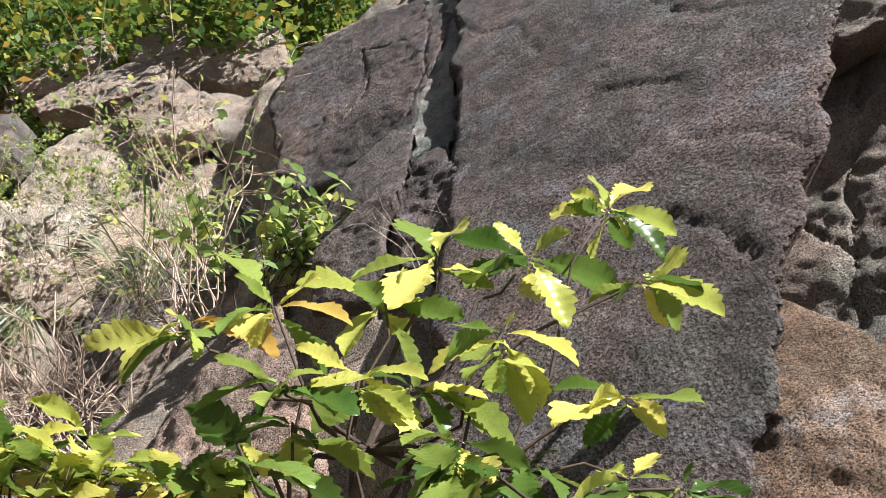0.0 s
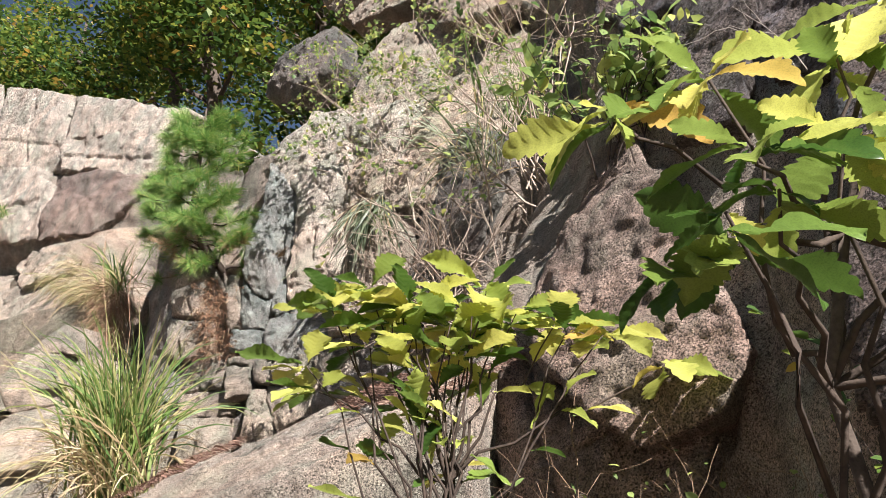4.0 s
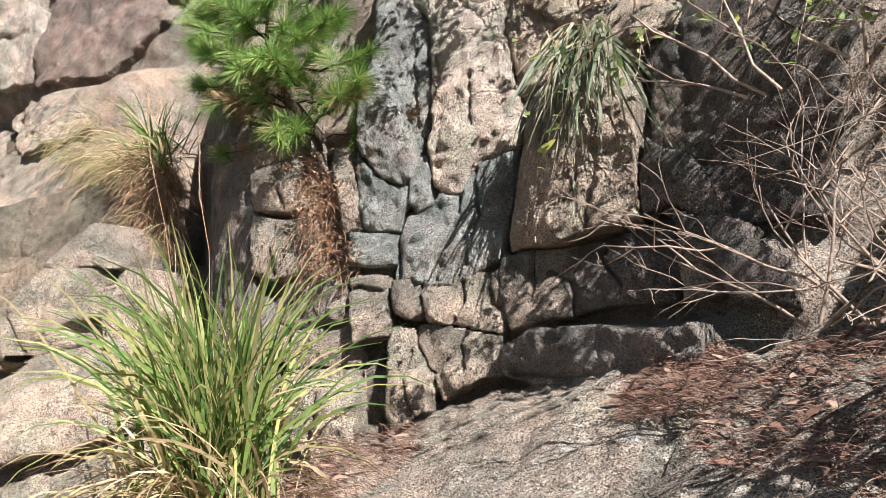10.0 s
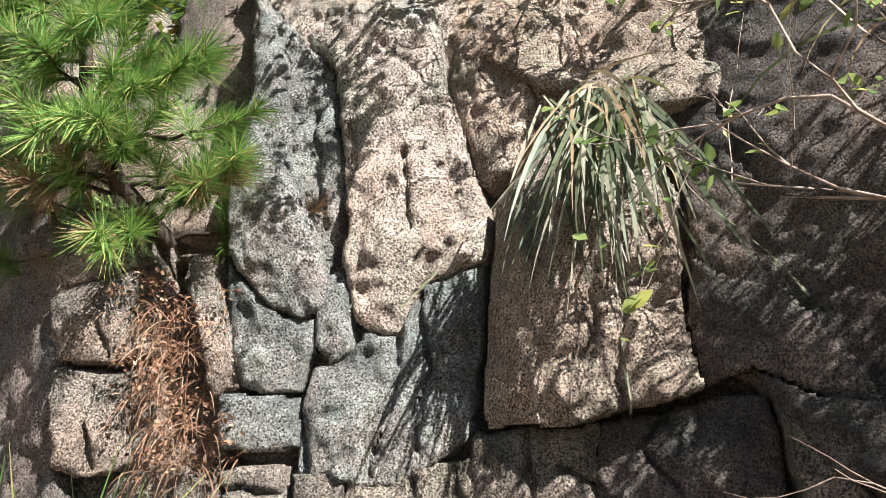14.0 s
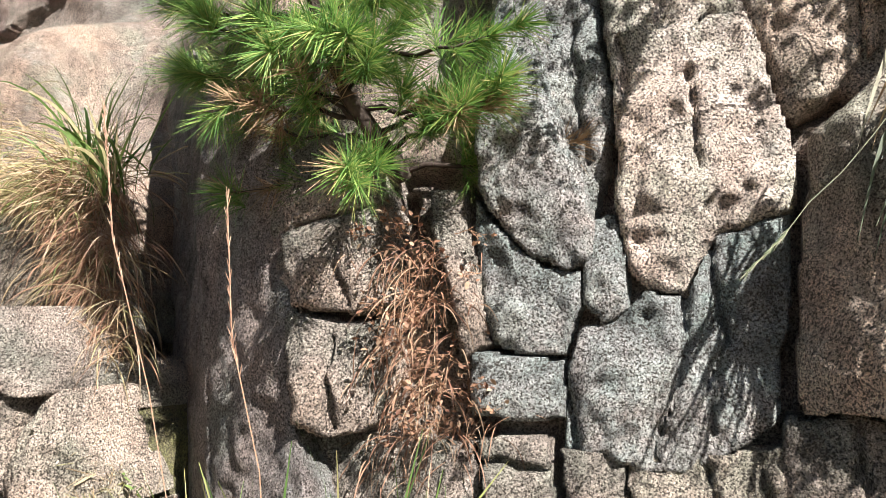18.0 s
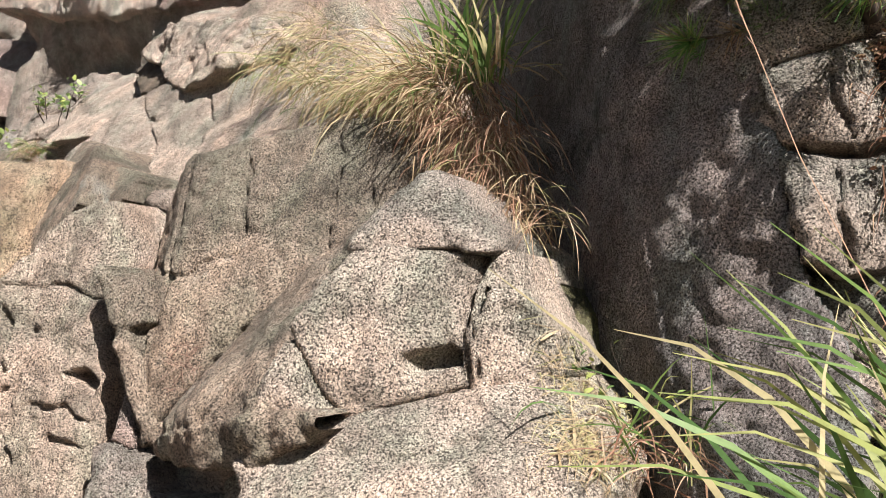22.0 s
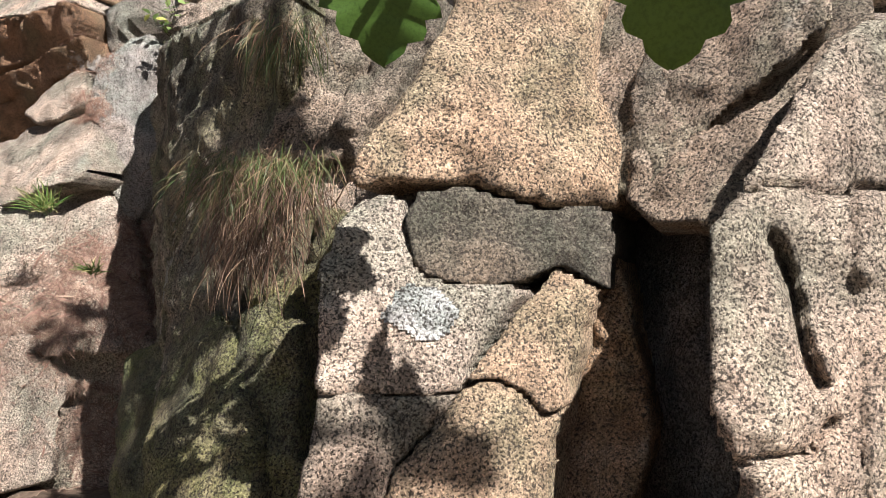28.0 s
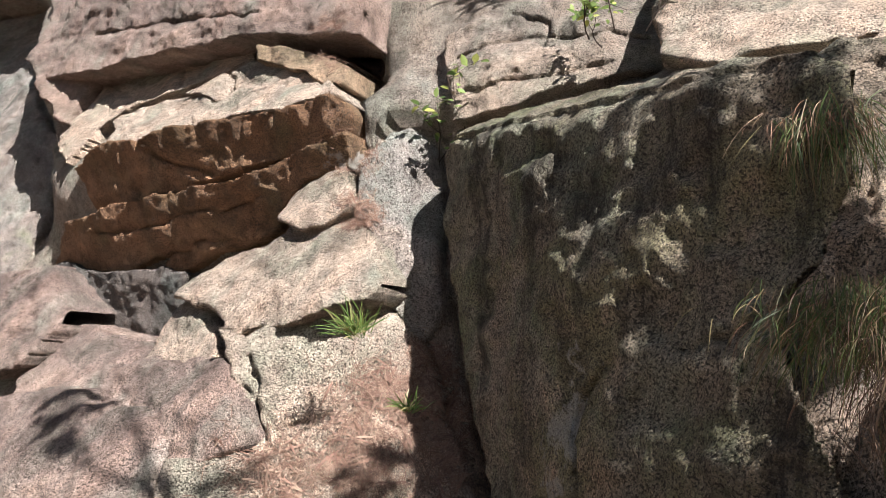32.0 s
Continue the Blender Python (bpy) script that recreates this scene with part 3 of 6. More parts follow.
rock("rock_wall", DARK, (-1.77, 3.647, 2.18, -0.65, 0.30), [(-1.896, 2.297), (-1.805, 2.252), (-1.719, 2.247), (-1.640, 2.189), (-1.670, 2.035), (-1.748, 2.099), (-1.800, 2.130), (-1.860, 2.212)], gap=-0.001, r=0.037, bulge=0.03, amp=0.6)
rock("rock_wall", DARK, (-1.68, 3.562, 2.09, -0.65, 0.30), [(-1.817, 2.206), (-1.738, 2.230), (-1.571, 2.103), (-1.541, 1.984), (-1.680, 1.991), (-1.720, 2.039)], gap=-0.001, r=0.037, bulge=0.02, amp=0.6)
rock("rock_pillar", SLATE, (-3.85, 3.972, 2.54, -0.40, 0.15), [(-4.56, 3.20), (-4.38, 3.21), (-4.07, 3.14), (-3.80, 2.97), (-3.59, 2.81), (-3.44, 2.68), (-3.40, 2.48), (-3.36, 2.31), (-3.30, 2.05), (-3.26, 1.78), (-3.95, 1.56), (-4.05, 2.06), (-4.06, 2.36), (-4.19, 2.61), (-4.33, 2.89)], r=0.050, bulge=0.01, bends=[((-3.80, 2.97), (-3.50, 1.70), 0.55)], amp=0.60)
rock("rock_chunk", GREY, (-3.41, 3.772, 2.48, -0.30, 0.20), [(-3.48, 2.68), (-3.42, 2.67), (-3.37, 2.40), (-3.36, 2.25), (-3.39, 2.36), (-3.42, 2.54)], r=0.020)
rock("sloping_rock_ridge", OLIVE, (-4.43, 3.504, 1.98, -0.40, 0.84), [(-4.80, 1.78), (-4.74, 1.88), (-4.66, 1.99), (-4.52, 2.11), (-4.40, 2.21), (-4.27, 2.29), (-4.26, 2.24), (-4.36, 2.16), (-4.33, 2.06), (-4.33, 2.01), (-4.35, 1.93), (-4.28, 1.88), (-4.18, 1.86), (-4.33, 1.79), (-4.49, 1.75), (-4.63, 1.75)], r=0.050, bulge=0.06, bends=[((-4.82, 1.81), (-4.30, 1.91), 0.90)])
rock("rock_slab", PALE, (-3.98, 3.449, 1.77, 0.25, 0.90), [(-4.36, 1.76), (-4.29, 1.79), (-4.20, 1.84), (-4.08, 1.88), (-3.97, 1.91), (-3.82, 1.93), (-3.76, 1.89), (-3.69, 1.81), (-3.64, 1.74), (-3.65, 1.65), (-3.75, 1.58), (-4.21, 1.55), (-4.30, 1.66)], r=0.060, bulge=0.06, cracks=[[(-4.21, 1.82), (-4.12, 1.79), (-4.05, 1.80), (-3.89, 1.83)], [(-3.88, 1.79), (-3.85, 1.71), (-3.85, 1.64)], [(-4.25, 1.70), (-4.16, 1.63)]], amp=0.70)
rock("rock_slab", OLIVE, (-4.70, 3.820, 2.31, 0.36, 0.34), [(-5.11, 2.43), (-5.00, 2.54), (-4.78, 2.58), (-4.57, 2.66), (-4.44, 2.65), (-4.33, 2.53), (-4.33, 2.42), (-4.42, 2.27), (-4.51, 2.24), (-4.74, 1.99), (-4.88, 1.79), (-4.93, 1.85), (-5.02, 2.12)], r=0.060, bulge=0.02, cracks=[[(-4.77, 2.58), (-4.76, 2.42), (-4.73, 2.23)], [(-4.55, 2.62), (-4.52, 2.44), (-4.50, 2.27)], [(-4.97, 2.51), (-4.96, 2.34), (-4.92, 2.19), (-4.91, 2.08)], [(-5.03, 2.23), (-4.91, 2.20), (-4.74, 2.24)], [(-4.45, 2.58), (-4.43, 2.40)]], bends=[((-4.95, 2.54), (-4.86, 1.80), 0.80)], amp=0.70)
rock("rock_slab", PALE, (-5.41, 4.204, 2.72, -0.10, 0.65), [(-6.17, 2.46), (-6.52, 2.74), (-5.90, 3.07), (-5.51, 3.08), (-5.06, 2.98), (-4.72, 2.79), (-4.46, 2.69), (-4.76, 2.68), (-5.04, 2.64), (-5.31, 2.58), (-5.58, 2.49), (-5.94, 2.42)], r=0.050, cracks=[[(-5.92, 3.07), (-5.58, 2.75), (-5.58, 2.49)], [(-6.47, 2.94), (-6.22, 2.63), (-6.02, 2.38)], [(-5.47, 3.05), (-5.34, 2.84), (-5.28, 2.62)]], amp=0.70)
rock("rock_block", CREAM, (-7.27, 5.145, 4.30, 0.00, 0.25), [(-7.93, 4.07), (-8.02, 4.62), (-7.66, 4.78), (-6.98, 4.64), (-6.61, 4.35), (-6.55, 3.79), (-7.15, 3.85)], r=0.020, bulge=0.02, cracks=[[(-8.00, 4.50), (-7.22, 4.21), (-6.73, 4.22)]], cell=0.020)
rock("rock_block", MAUVE, (-5.94, 5.072, 4.09, 0.00, 0.25), [(-6.68, 4.48), (-6.09, 4.40), (-5.42, 4.21), (-5.30, 4.01), (-5.71, 3.69), (-6.47, 3.75)], r=0.020, bulge=0.01, cell=0.020)
rock("rock_block", CREAM, (-7.71, 5.500, 5.40, 0.00, 0.25), [(-8.31, 5.58), (-8.44, 6.18), (-7.17, 5.69), (-6.79, 4.65), (-7.86, 4.90)], r=0.020, cracks=[[(-7.72, 5.71), (-7.40, 4.84)], [(-8.08, 5.30), (-6.93, 4.96)]], cell=0.020)
rock("rock_block", CREAM, (-5.91, 5.260, 4.60, 0.00, 0.25), [(-6.78, 4.93), (-6.18, 4.87), (-5.45, 4.75), (-4.87, 4.40), (-5.30, 4.20), (-6.19, 4.47), (-6.61, 4.58)], r=0.020, cracks=[[(-6.67, 4.75), (-6.00, 4.57), (-5.43, 4.43)]], cell=0.020)
rock("rock_block", CREAM, (-6.17, 5.393, 5.05, 0.00, 0.25), [(-7.08, 5.65), (-5.27, 4.96), (-5.48, 4.77), (-6.21, 4.91), (-6.81, 4.99)], r=0.020, cell=0.020)
rock("rock_pillar", MOSS, (-6.33, 3.636, 1.78, -0.50, 0.40), [(-6.51, 1.96), (-6.40, 2.00), (-6.27, 1.95), (-6.05, 1.49), (-6.23, 1.43), (-6.51, 1.83)], r=0.050, bulge=0.06)
rock("rock_pillar", MOSS, (-6.15, 3.625, 1.79, 0.00, 0.41), [(-6.27, 2.00), (-6.21, 2.04), (-6.15, 1.97), (-6.13, 1.84), (-6.05, 1.44), (-6.11, 1.43)], r=0.040, bulge=0.04)
rock("rock_pillar", MOSS, (-6.78, 4.027, 1.59, -0.50, 0.40), [(-7.09, 1.85), (-6.93, 1.92), (-6.80, 1.77), (-6.48, 1.24), (-6.63, 1.19)], r=0.040, bulge=0.03)
rock("rock_block", GREY2, (-7.52, 4.797, 2.64, 0.50, 0.45), [(-7.671, 2.866), (-7.612, 2.986), (-7.566, 3.009), (-7.461, 2.929), (-7.405, 2.648), (-7.371, 2.359), (-7.400, 2.282), (-7.479, 2.355), (-7.579, 2.434), (-7.625, 2.570)], gap=-0.001, r=0.03, bulge=0.02)
rock("rock_block", PALE, (-7.83, 4.605, 2.47, -0.21, 0.69), [(-8.28, 2.48), (-8.12, 2.56), (-7.90, 2.62), (-7.65, 2.64), (-7.55, 2.55), (-7.48, 2.42), (-7.64, 2.40), (-7.74, 2.35), (-7.90, 2.31), (-8.07, 2.41)], r=0.040, bulge=0.03)
rock("rock_block", PALE, (-7.58, 4.520, 2.16, 0.50, 0.52), [(-7.931, 2.324), (-7.852, 2.288), (-7.798, 2.340), (-7.696, 2.411), (-7.576, 2.431), (-7.477, 2.349), (-7.390, 2.275), (-7.342, 2.165), (-7.331, 2.075), (-7.264, 2.004), (-7.187, 1.856), (-7.510, 1.859), (-7.603, 1.899), (-7.724, 1.987), (-7.811, 2.137), (-7.858, 2.228)], cracks=[[(-7.815, 2.151), (-7.698, 2.007), (-7.554, 1.905)], [(-7.671, 2.049), (-7.575, 2.084)], [(-7.759, 2.078), (-7.819, 2.228)]], gap=-0.001, r=0.03, bulge=0.04)
rock("rock_block", PALE, (-8.18, 4.611, 2.31, -0.21, 0.67), [(-8.33, 2.25), (-8.30, 2.45), (-8.13, 2.41), (-8.00, 2.23), (-8.15, 2.22)], r=0.030)
rock("rock_block", MAUVE, (-8.08, 4.393, 2.09, -0.21, 0.67), [(-8.67, 2.15), (-8.25, 2.25), (-7.88, 2.21), (-7.71, 2.04), (-7.84, 1.95), (-8.02, 1.95), (-8.16, 2.05)], r=0.050, bulge=0.03)
rock("boulder", MAUVE, (-8.31, 4.259, 1.91, -0.14, 0.65), [(-9.10, 2.06), (-8.77, 2.11), (-8.49, 2.15), (-8.17, 2.09), (-7.96, 2.01), (-7.96, 1.91), (-7.73, 1.52), (-8.29, 1.44)], r=0.060, bulge=0.08)
rock("rock_block", PALE, (-7.67, 4.184, 1.80, 0.50, 0.60), [(-7.89, 1.96), (-7.79, 1.96), (-7.67, 1.97), (-7.53, 1.91), (-7.43, 1.50), (-7.71, 1.51)], r=0.050)
rock("rock_block", PALE, (-7.43, 4.563, 1.73, 0.50, 0.37), [(-7.58, 1.89), (-7.52, 1.98), (-7.34, 1.99), (-7.23, 1.39), (-7.49, 1.40)], r=0.050, bulge=0.03)
rock("rock_slab", MAUVE, (-9.06, 5.357, 3.76, 0.10, 0.60), [(-9.51, 3.46), (-9.75, 3.74), (-9.93, 4.09), (-10.13, 4.50), (-8.12, 4.03), (-7.95, 3.57), (-8.21, 3.65), (-8.60, 3.74), (-8.92, 3.69), (-9.29, 3.60), (-9.30, 3.29)], r=0.040, bulge=0.02)
rock("rock_slab", PALE, (-9.04, 5.212, 3.43, -0.04, 0.60), [(-9.40, 3.34), (-9.47, 3.52), (-9.28, 3.66), (-8.81, 3.64), (-8.75, 3.52), (-8.58, 3.48), (-8.85, 3.32), (-9.06, 3.25), (-9.19, 3.15)], r=0.030, bulge=0.02)
rock("rock_block", PALE, (-7.80, 4.735, 2.74, -0.21, 0.69), [(-7.93, 2.71), (-7.89, 2.86), (-7.73, 2.86), (-7.66, 2.71), (-7.74, 2.66), (-7.83, 2.66)], r=0.025, bulge=0.02)
rock("rock_chunk", PALE, (-8.61, 5.312, 3.57, -0.04, 0.62), [(-8.79, 3.51), (-8.67, 3.67), (-8.49, 3.64), (-8.47, 3.52), (-8.62, 3.52)], r=0.030, bulge=0.02)
rock("rock_chunk", PALE, (-8.18, 5.284, 3.45, -0.21, 0.66), [(-8.58, 3.63), (-8.45, 3.66), (-8.01, 3.43), (-7.89, 3.32), (-7.96, 3.28), (-8.17, 3.40)], r=0.030, bulge=0.02)
rock("rock_outcrop", GREY2, (-10.50, 5.641, 3.65, 0.00, 0.60), [(-12.76, 4.94), (-11.23, 4.59), (-10.82, 4.60), (-10.20, 3.70), (-9.78, 3.37), (-9.54, 2.87), (-9.54, 2.62), (-10.11, 2.47)], r=0.040)
rock("layered_rock", GREY, (-7.10, 4.980, 3.25, 0.00, 0.60), [(-7.45, 3.33), (-7.32, 3.44), (-7.15, 3.56), (-6.76, 3.45), (-6.72, 3.12), (-6.87, 3.07), (-7.17, 3.01), (-7.35, 2.98)], r=0.030, cracks=[[(-7.42, 3.25), (-7.17, 3.29), (-6.75, 3.22)], [(-7.38, 3.08), (-7.08, 3.10), (-6.88, 3.13)], [(-7.25, 3.42), (-7.10, 3.36), (-7.10, 3.23)]])
rock("layered_rock", PALE, (-6.43, 4.622, 3.07, -0.10, 1.00), [(-6.73, 3.45), (-6.17, 3.16), (-6.11, 2.96), (-6.38, 2.93), (-6.53, 2.93), (-6.67, 2.98)], r=0.040)
rock("rock_slot", RUST2, (-8.03, 5.537, 3.54, -0.21, 0.69), [(-7.87, 2.91), (-8.10, 3.58), (-8.47, 4.40), (-8.18, 4.26), (-7.78, 3.18), (-7.77, 2.91)], r=0.030)
rock("tilted_rock_slab", VIOLET, (-0.30, 2.648, 2.64, -0.66, 0.50), [(-0.45, 2.45), (-0.46, 2.66), (-0.40, 2.91), (-0.24, 3.10), (-0.17, 3.01), (-0.17, 2.75), (-0.20, 2.40), (-0.22, 2.22), (-0.40, 2.30)], r=0.040, bulge=0.03, amp=0.50)
rock("tilted_rock_slab", VIOLET, (-0.49, 3.454, 3.84, -0.66, 0.50), [(-1.14, 4.27), (-1.07, 4.96), (-0.44, 4.75), (-0.19, 4.55), (-0.06, 4.13), (-0.11, 3.69), (-0.18, 3.12), (-0.27, 3.25), (-0.47, 3.08), (-0.66, 3.10), (-0.80, 3.33)], r=0.050, cracks=[[(-0.17, 4.21), (-0.15, 3.63), (-0.20, 3.28)], [(-0.55, 4.27), (-0.45, 3.77), (-0.55, 3.50), (-0.73, 3.27)], [(-0.51, 4.22), (-0.27, 4.07), (-0.19, 4.10)]], amp=0.50)
rock("rock_pillar", VIOLET, (-0.08, 2.563, 2.62, -0.66, 0.50), [(-0.17, 2.78), (-0.12, 2.94), (-0.02, 2.88), (0.01, 2.49), (-0.02, 2.26), (-0.13, 2.34)], r=0.030)
rock("rock_slot", TEAL, (-0.13, 3.13, 3.59, -0.66, 0.50), [(-0.36, 5.69), (-0.05, 5.15), (0.00, 3.18), (0.00, 2.53), (0.00, 2.10), (-0.25, 2.39), (-0.23, 3.33), (-0.19, 4.33)], r=0.030)
rock("rock_slab", ORANGE2, (0.69, 1.673, 1.70, -0.35, 0.70), [(0.68, 1.95), (0.71, 1.93), (0.74, 1.84), (0.77, 1.76), (0.84, 1.59), (0.74, 1.41), (0.45, 1.42), (0.55, 1.66)], r=0.060, bulge=0.05)
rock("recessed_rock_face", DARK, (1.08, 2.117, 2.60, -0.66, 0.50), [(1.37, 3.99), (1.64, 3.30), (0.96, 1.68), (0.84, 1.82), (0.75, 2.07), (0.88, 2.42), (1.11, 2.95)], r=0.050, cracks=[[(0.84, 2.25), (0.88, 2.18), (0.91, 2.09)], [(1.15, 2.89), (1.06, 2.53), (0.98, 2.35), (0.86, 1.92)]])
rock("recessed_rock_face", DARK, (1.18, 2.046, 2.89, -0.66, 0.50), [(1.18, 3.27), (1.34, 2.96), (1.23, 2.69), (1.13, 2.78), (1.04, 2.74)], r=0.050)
rock("split_rock_slab", VIOLET2, (-0.56, 2.475, 1.88, -0.45, 0.50), [(-0.83, 1.94), (-0.77, 2.06), (-0.69, 2.38), (-0.59, 2.38), (-0.44, 2.17), (-0.37, 1.83), (-0.25, 1.63), (-0.30, 1.52), (-0.47, 1.47), (-0.62, 1.54), (-0.80, 1.75)], r=0.050, bulge=0.04)
rock("split_rock_slab", VIOLET2, (-0.64, 2.458, 1.50, -0.45, 0.30), [(-0.92, 1.73), (-0.80, 1.75), (-0.67, 1.55), (-0.50, 1.48), (-0.34, 1.57), (-0.36, 1.43), (-0.41, 1.26), (-0.85, 1.26), (-0.95, 1.51)], r=0.050, cracks=[[(-0.70, 1.45), (-0.50, 1.51), (-0.34, 1.58)], [(-0.85, 1.71), (-0.77, 1.46), (-0.68, 1.29)]])
rock("rock_column", CREAM, (-2.79, 4.076, 3.29, 0.00, 0.16), [(-3.04, 3.59), (-2.87, 3.74), (-2.65, 3.69), (-2.49, 3.24), (-2.43, 2.87), (-2.73, 2.83), (-3.04, 3.01), (-3.06, 3.31)], r=0.050, bulge=0.04)
rock("rock_column", CREAM, (-2.31, 4.111, 3.25, -0.10, 0.16), [(-2.65, 3.57), (-2.50, 3.71), (-2.14, 3.67), (-1.98, 2.90), (-2.13, 2.78), (-2.43, 2.86)], r=0.050, bulge=0.03)
rock("perched_boulder", DARK, (-2.99, 4.201, 4.14, -0.10, 0.30), [(-3.31, 4.05), (-3.21, 4.47), (-2.87, 4.48), (-2.69, 4.06), (-2.82, 3.90), (-3.06, 3.89)], r=0.060, bulge=0.10)
rock("crest_boulder", GREY, (-2.74, 5.023, 5.25, -0.20, 0.50), [(-3.42, 5.32), (-2.60, 5.62), (-2.29, 5.47), (-2.21, 5.08), (-2.70, 4.95), (-3.23, 5.06)], r=0.050, bulge=0.06)
rock("crest_boulder", GREY, (-2.04, 4.504, 4.64, -0.20, 0.40), [(-2.41, 4.71), (-2.32, 5.00), (-1.96, 4.89), (-1.68, 4.61), (-1.66, 4.36), (-1.99, 4.36), (-2.30, 4.53)], r=0.040, bulge=0.06, cracks=[[(-2.32, 5.00), (-2.17, 4.53)], [(-2.04, 4.86), (-1.90, 4.41)]])
rock("crest_boulder", PALE, (-1.77, 4.284, 4.28, -0.20, 0.50), [(-2.15, 4.36), (-1.67, 4.41), (-1.54, 4.25), (-1.73, 4.10)], r=0.030)
rock("crest_boulder", GREY, (-3.56, 5.608, 6.04, -0.20, 0.40), [(-4.04, 5.97), (-4.09, 6.66), (-3.37, 6.55), (-3.01, 5.87), (-3.14, 5.61), (-3.72, 5.56)], r=0.050, bulge=0.10)
rock("crest_boulder", GREY, (-2.11, 5.210, 5.77, -0.20, 0.40), [(-2.83, 5.86), (-2.91, 6.67), (-2.26, 6.44), (-1.50, 5.76), (-1.32, 5.18), (-1.76, 5.12), (-2.20, 5.36)], r=0.050, bulge=0.10)
rock("rock_slab", PALE, (-2.03, 4.245, 3.66, -0.05, 0.42), [(-2.74, 3.59), (-2.79, 4.36), (-2.60, 4.64), (-2.18, 4.56), (-1.68, 4.27), (-1.34, 3.67), (-1.24, 3.17), (-1.46, 3.01), (-1.69, 2.92), (-2.08, 2.90), (-2.48, 3.12)], r=0.060, cracks=[[(-2.49, 4.12), (-2.23, 3.39), (-2.20, 3.05)], [(-1.94, 4.22), (-1.70, 3.44), (-1.78, 3.06)]])
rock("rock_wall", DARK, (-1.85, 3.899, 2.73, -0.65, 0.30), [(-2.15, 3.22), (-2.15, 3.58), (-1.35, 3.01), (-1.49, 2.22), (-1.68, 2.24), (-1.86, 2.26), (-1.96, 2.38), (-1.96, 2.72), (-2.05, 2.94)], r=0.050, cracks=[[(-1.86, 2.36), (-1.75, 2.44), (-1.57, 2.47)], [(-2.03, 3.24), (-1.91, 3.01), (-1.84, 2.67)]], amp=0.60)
# Dark material paints the deep shade of this recess beside the buttress.
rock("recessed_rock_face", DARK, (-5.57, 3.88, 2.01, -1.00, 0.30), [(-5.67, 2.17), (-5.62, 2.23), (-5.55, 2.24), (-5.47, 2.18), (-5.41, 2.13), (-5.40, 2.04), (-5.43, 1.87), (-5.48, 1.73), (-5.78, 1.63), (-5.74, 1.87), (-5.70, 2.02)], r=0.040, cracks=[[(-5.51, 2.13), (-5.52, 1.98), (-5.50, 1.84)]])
# Back of the gap: its blackness is shade painted with dark granite.
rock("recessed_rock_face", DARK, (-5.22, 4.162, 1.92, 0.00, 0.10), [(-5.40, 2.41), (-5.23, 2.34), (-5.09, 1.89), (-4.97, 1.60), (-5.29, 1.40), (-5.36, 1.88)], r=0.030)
rock("rock_block", DARK, (-8.90, 4.968, 2.48, -0.04, -0.20), [(-9.19, 2.64), (-8.85, 2.58), (-8.49, 2.56), (-8.57, 2.33), (-9.00, 2.34), (-9.28, 2.44)], r=0.030)
rock("rock_block", MAUVE, (-9.23, 4.720, 2.40, -0.04, 0.60), [(-9.86, 2.45), (-9.30, 2.59), (-9.06, 2.62), (-8.82, 2.39), (-8.88, 2.25), (-9.45, 2.09)], r=0.040)
rock("rock_block", MAUVE, (-8.72, 4.666, 2.24, -0.04, 1.00), [(-8.93, 2.23), (-8.95, 2.38), (-8.53, 2.30), (-8.39, 2.24), (-8.66, 2.15), (-8.86, 2.13)], r=0.040)
rock("rock_wall", VIOLET, (0.46, 2.077, 2.40, -0.66, 0.50), [(-0.03, 4.85), (0.62, 3.67), (1.01, 2.97), (0.96, 2.72), (0.91, 2.56), (0.78, 2.26), (0.74, 2.19), (0.63, 1.91), (0.63, 1.87), (0.54, 1.66), (0.46, 1.43), (0.08, 1.33), (-0.05, 1.48), (0.02, 1.99), (0.01, 2.42), (0.02, 3.01)], r=0.050, bulge=0.05, cracks=[[(0.39, 2.68), (0.43, 2.79), (0.51, 2.75), (0.61, 2.66), (0.60, 2.60)], [(0.13, 2.63), (0.18, 2.65), (0.27, 2.65)], [(0.60, 3.36), (0.69, 3.04), (0.83, 2.88)], [(0.50, 2.17), (0.57, 2.09), (0.61, 1.99)], [(0.63, 1.88), (0.56, 1.88), (0.51, 1.81)], [(-0.04, 3.91), (0.09, 3.62), (0.21, 3.54), (0.31, 3.21)], [(0.60, 2.39), (0.70, 2.35), (0.76, 2.24)]], amp=0.35, cell=0.009)
rock("rock_block", PALE, (-3.88, 3.625, 2.04, 0.50, 0.00), [(-3.92, 2.21), (-3.89, 2.20), (-3.86, 2.12), (-3.81, 2.03), (-3.80, 1.97), (-3.83, 1.94), (-3.90, 1.92), (-3.95, 1.92), (-3.93, 2.07)], r=0.035, bends=[((-3.92, 2.21), (-3.93, 1.92), 0.35)], holes=[[(-3.93, 2.14), (-3.91, 2.14), (-3.93, 2.07), (-3.94, 1.96), (-3.95, 1.93), (-3.94, 2.03)]])
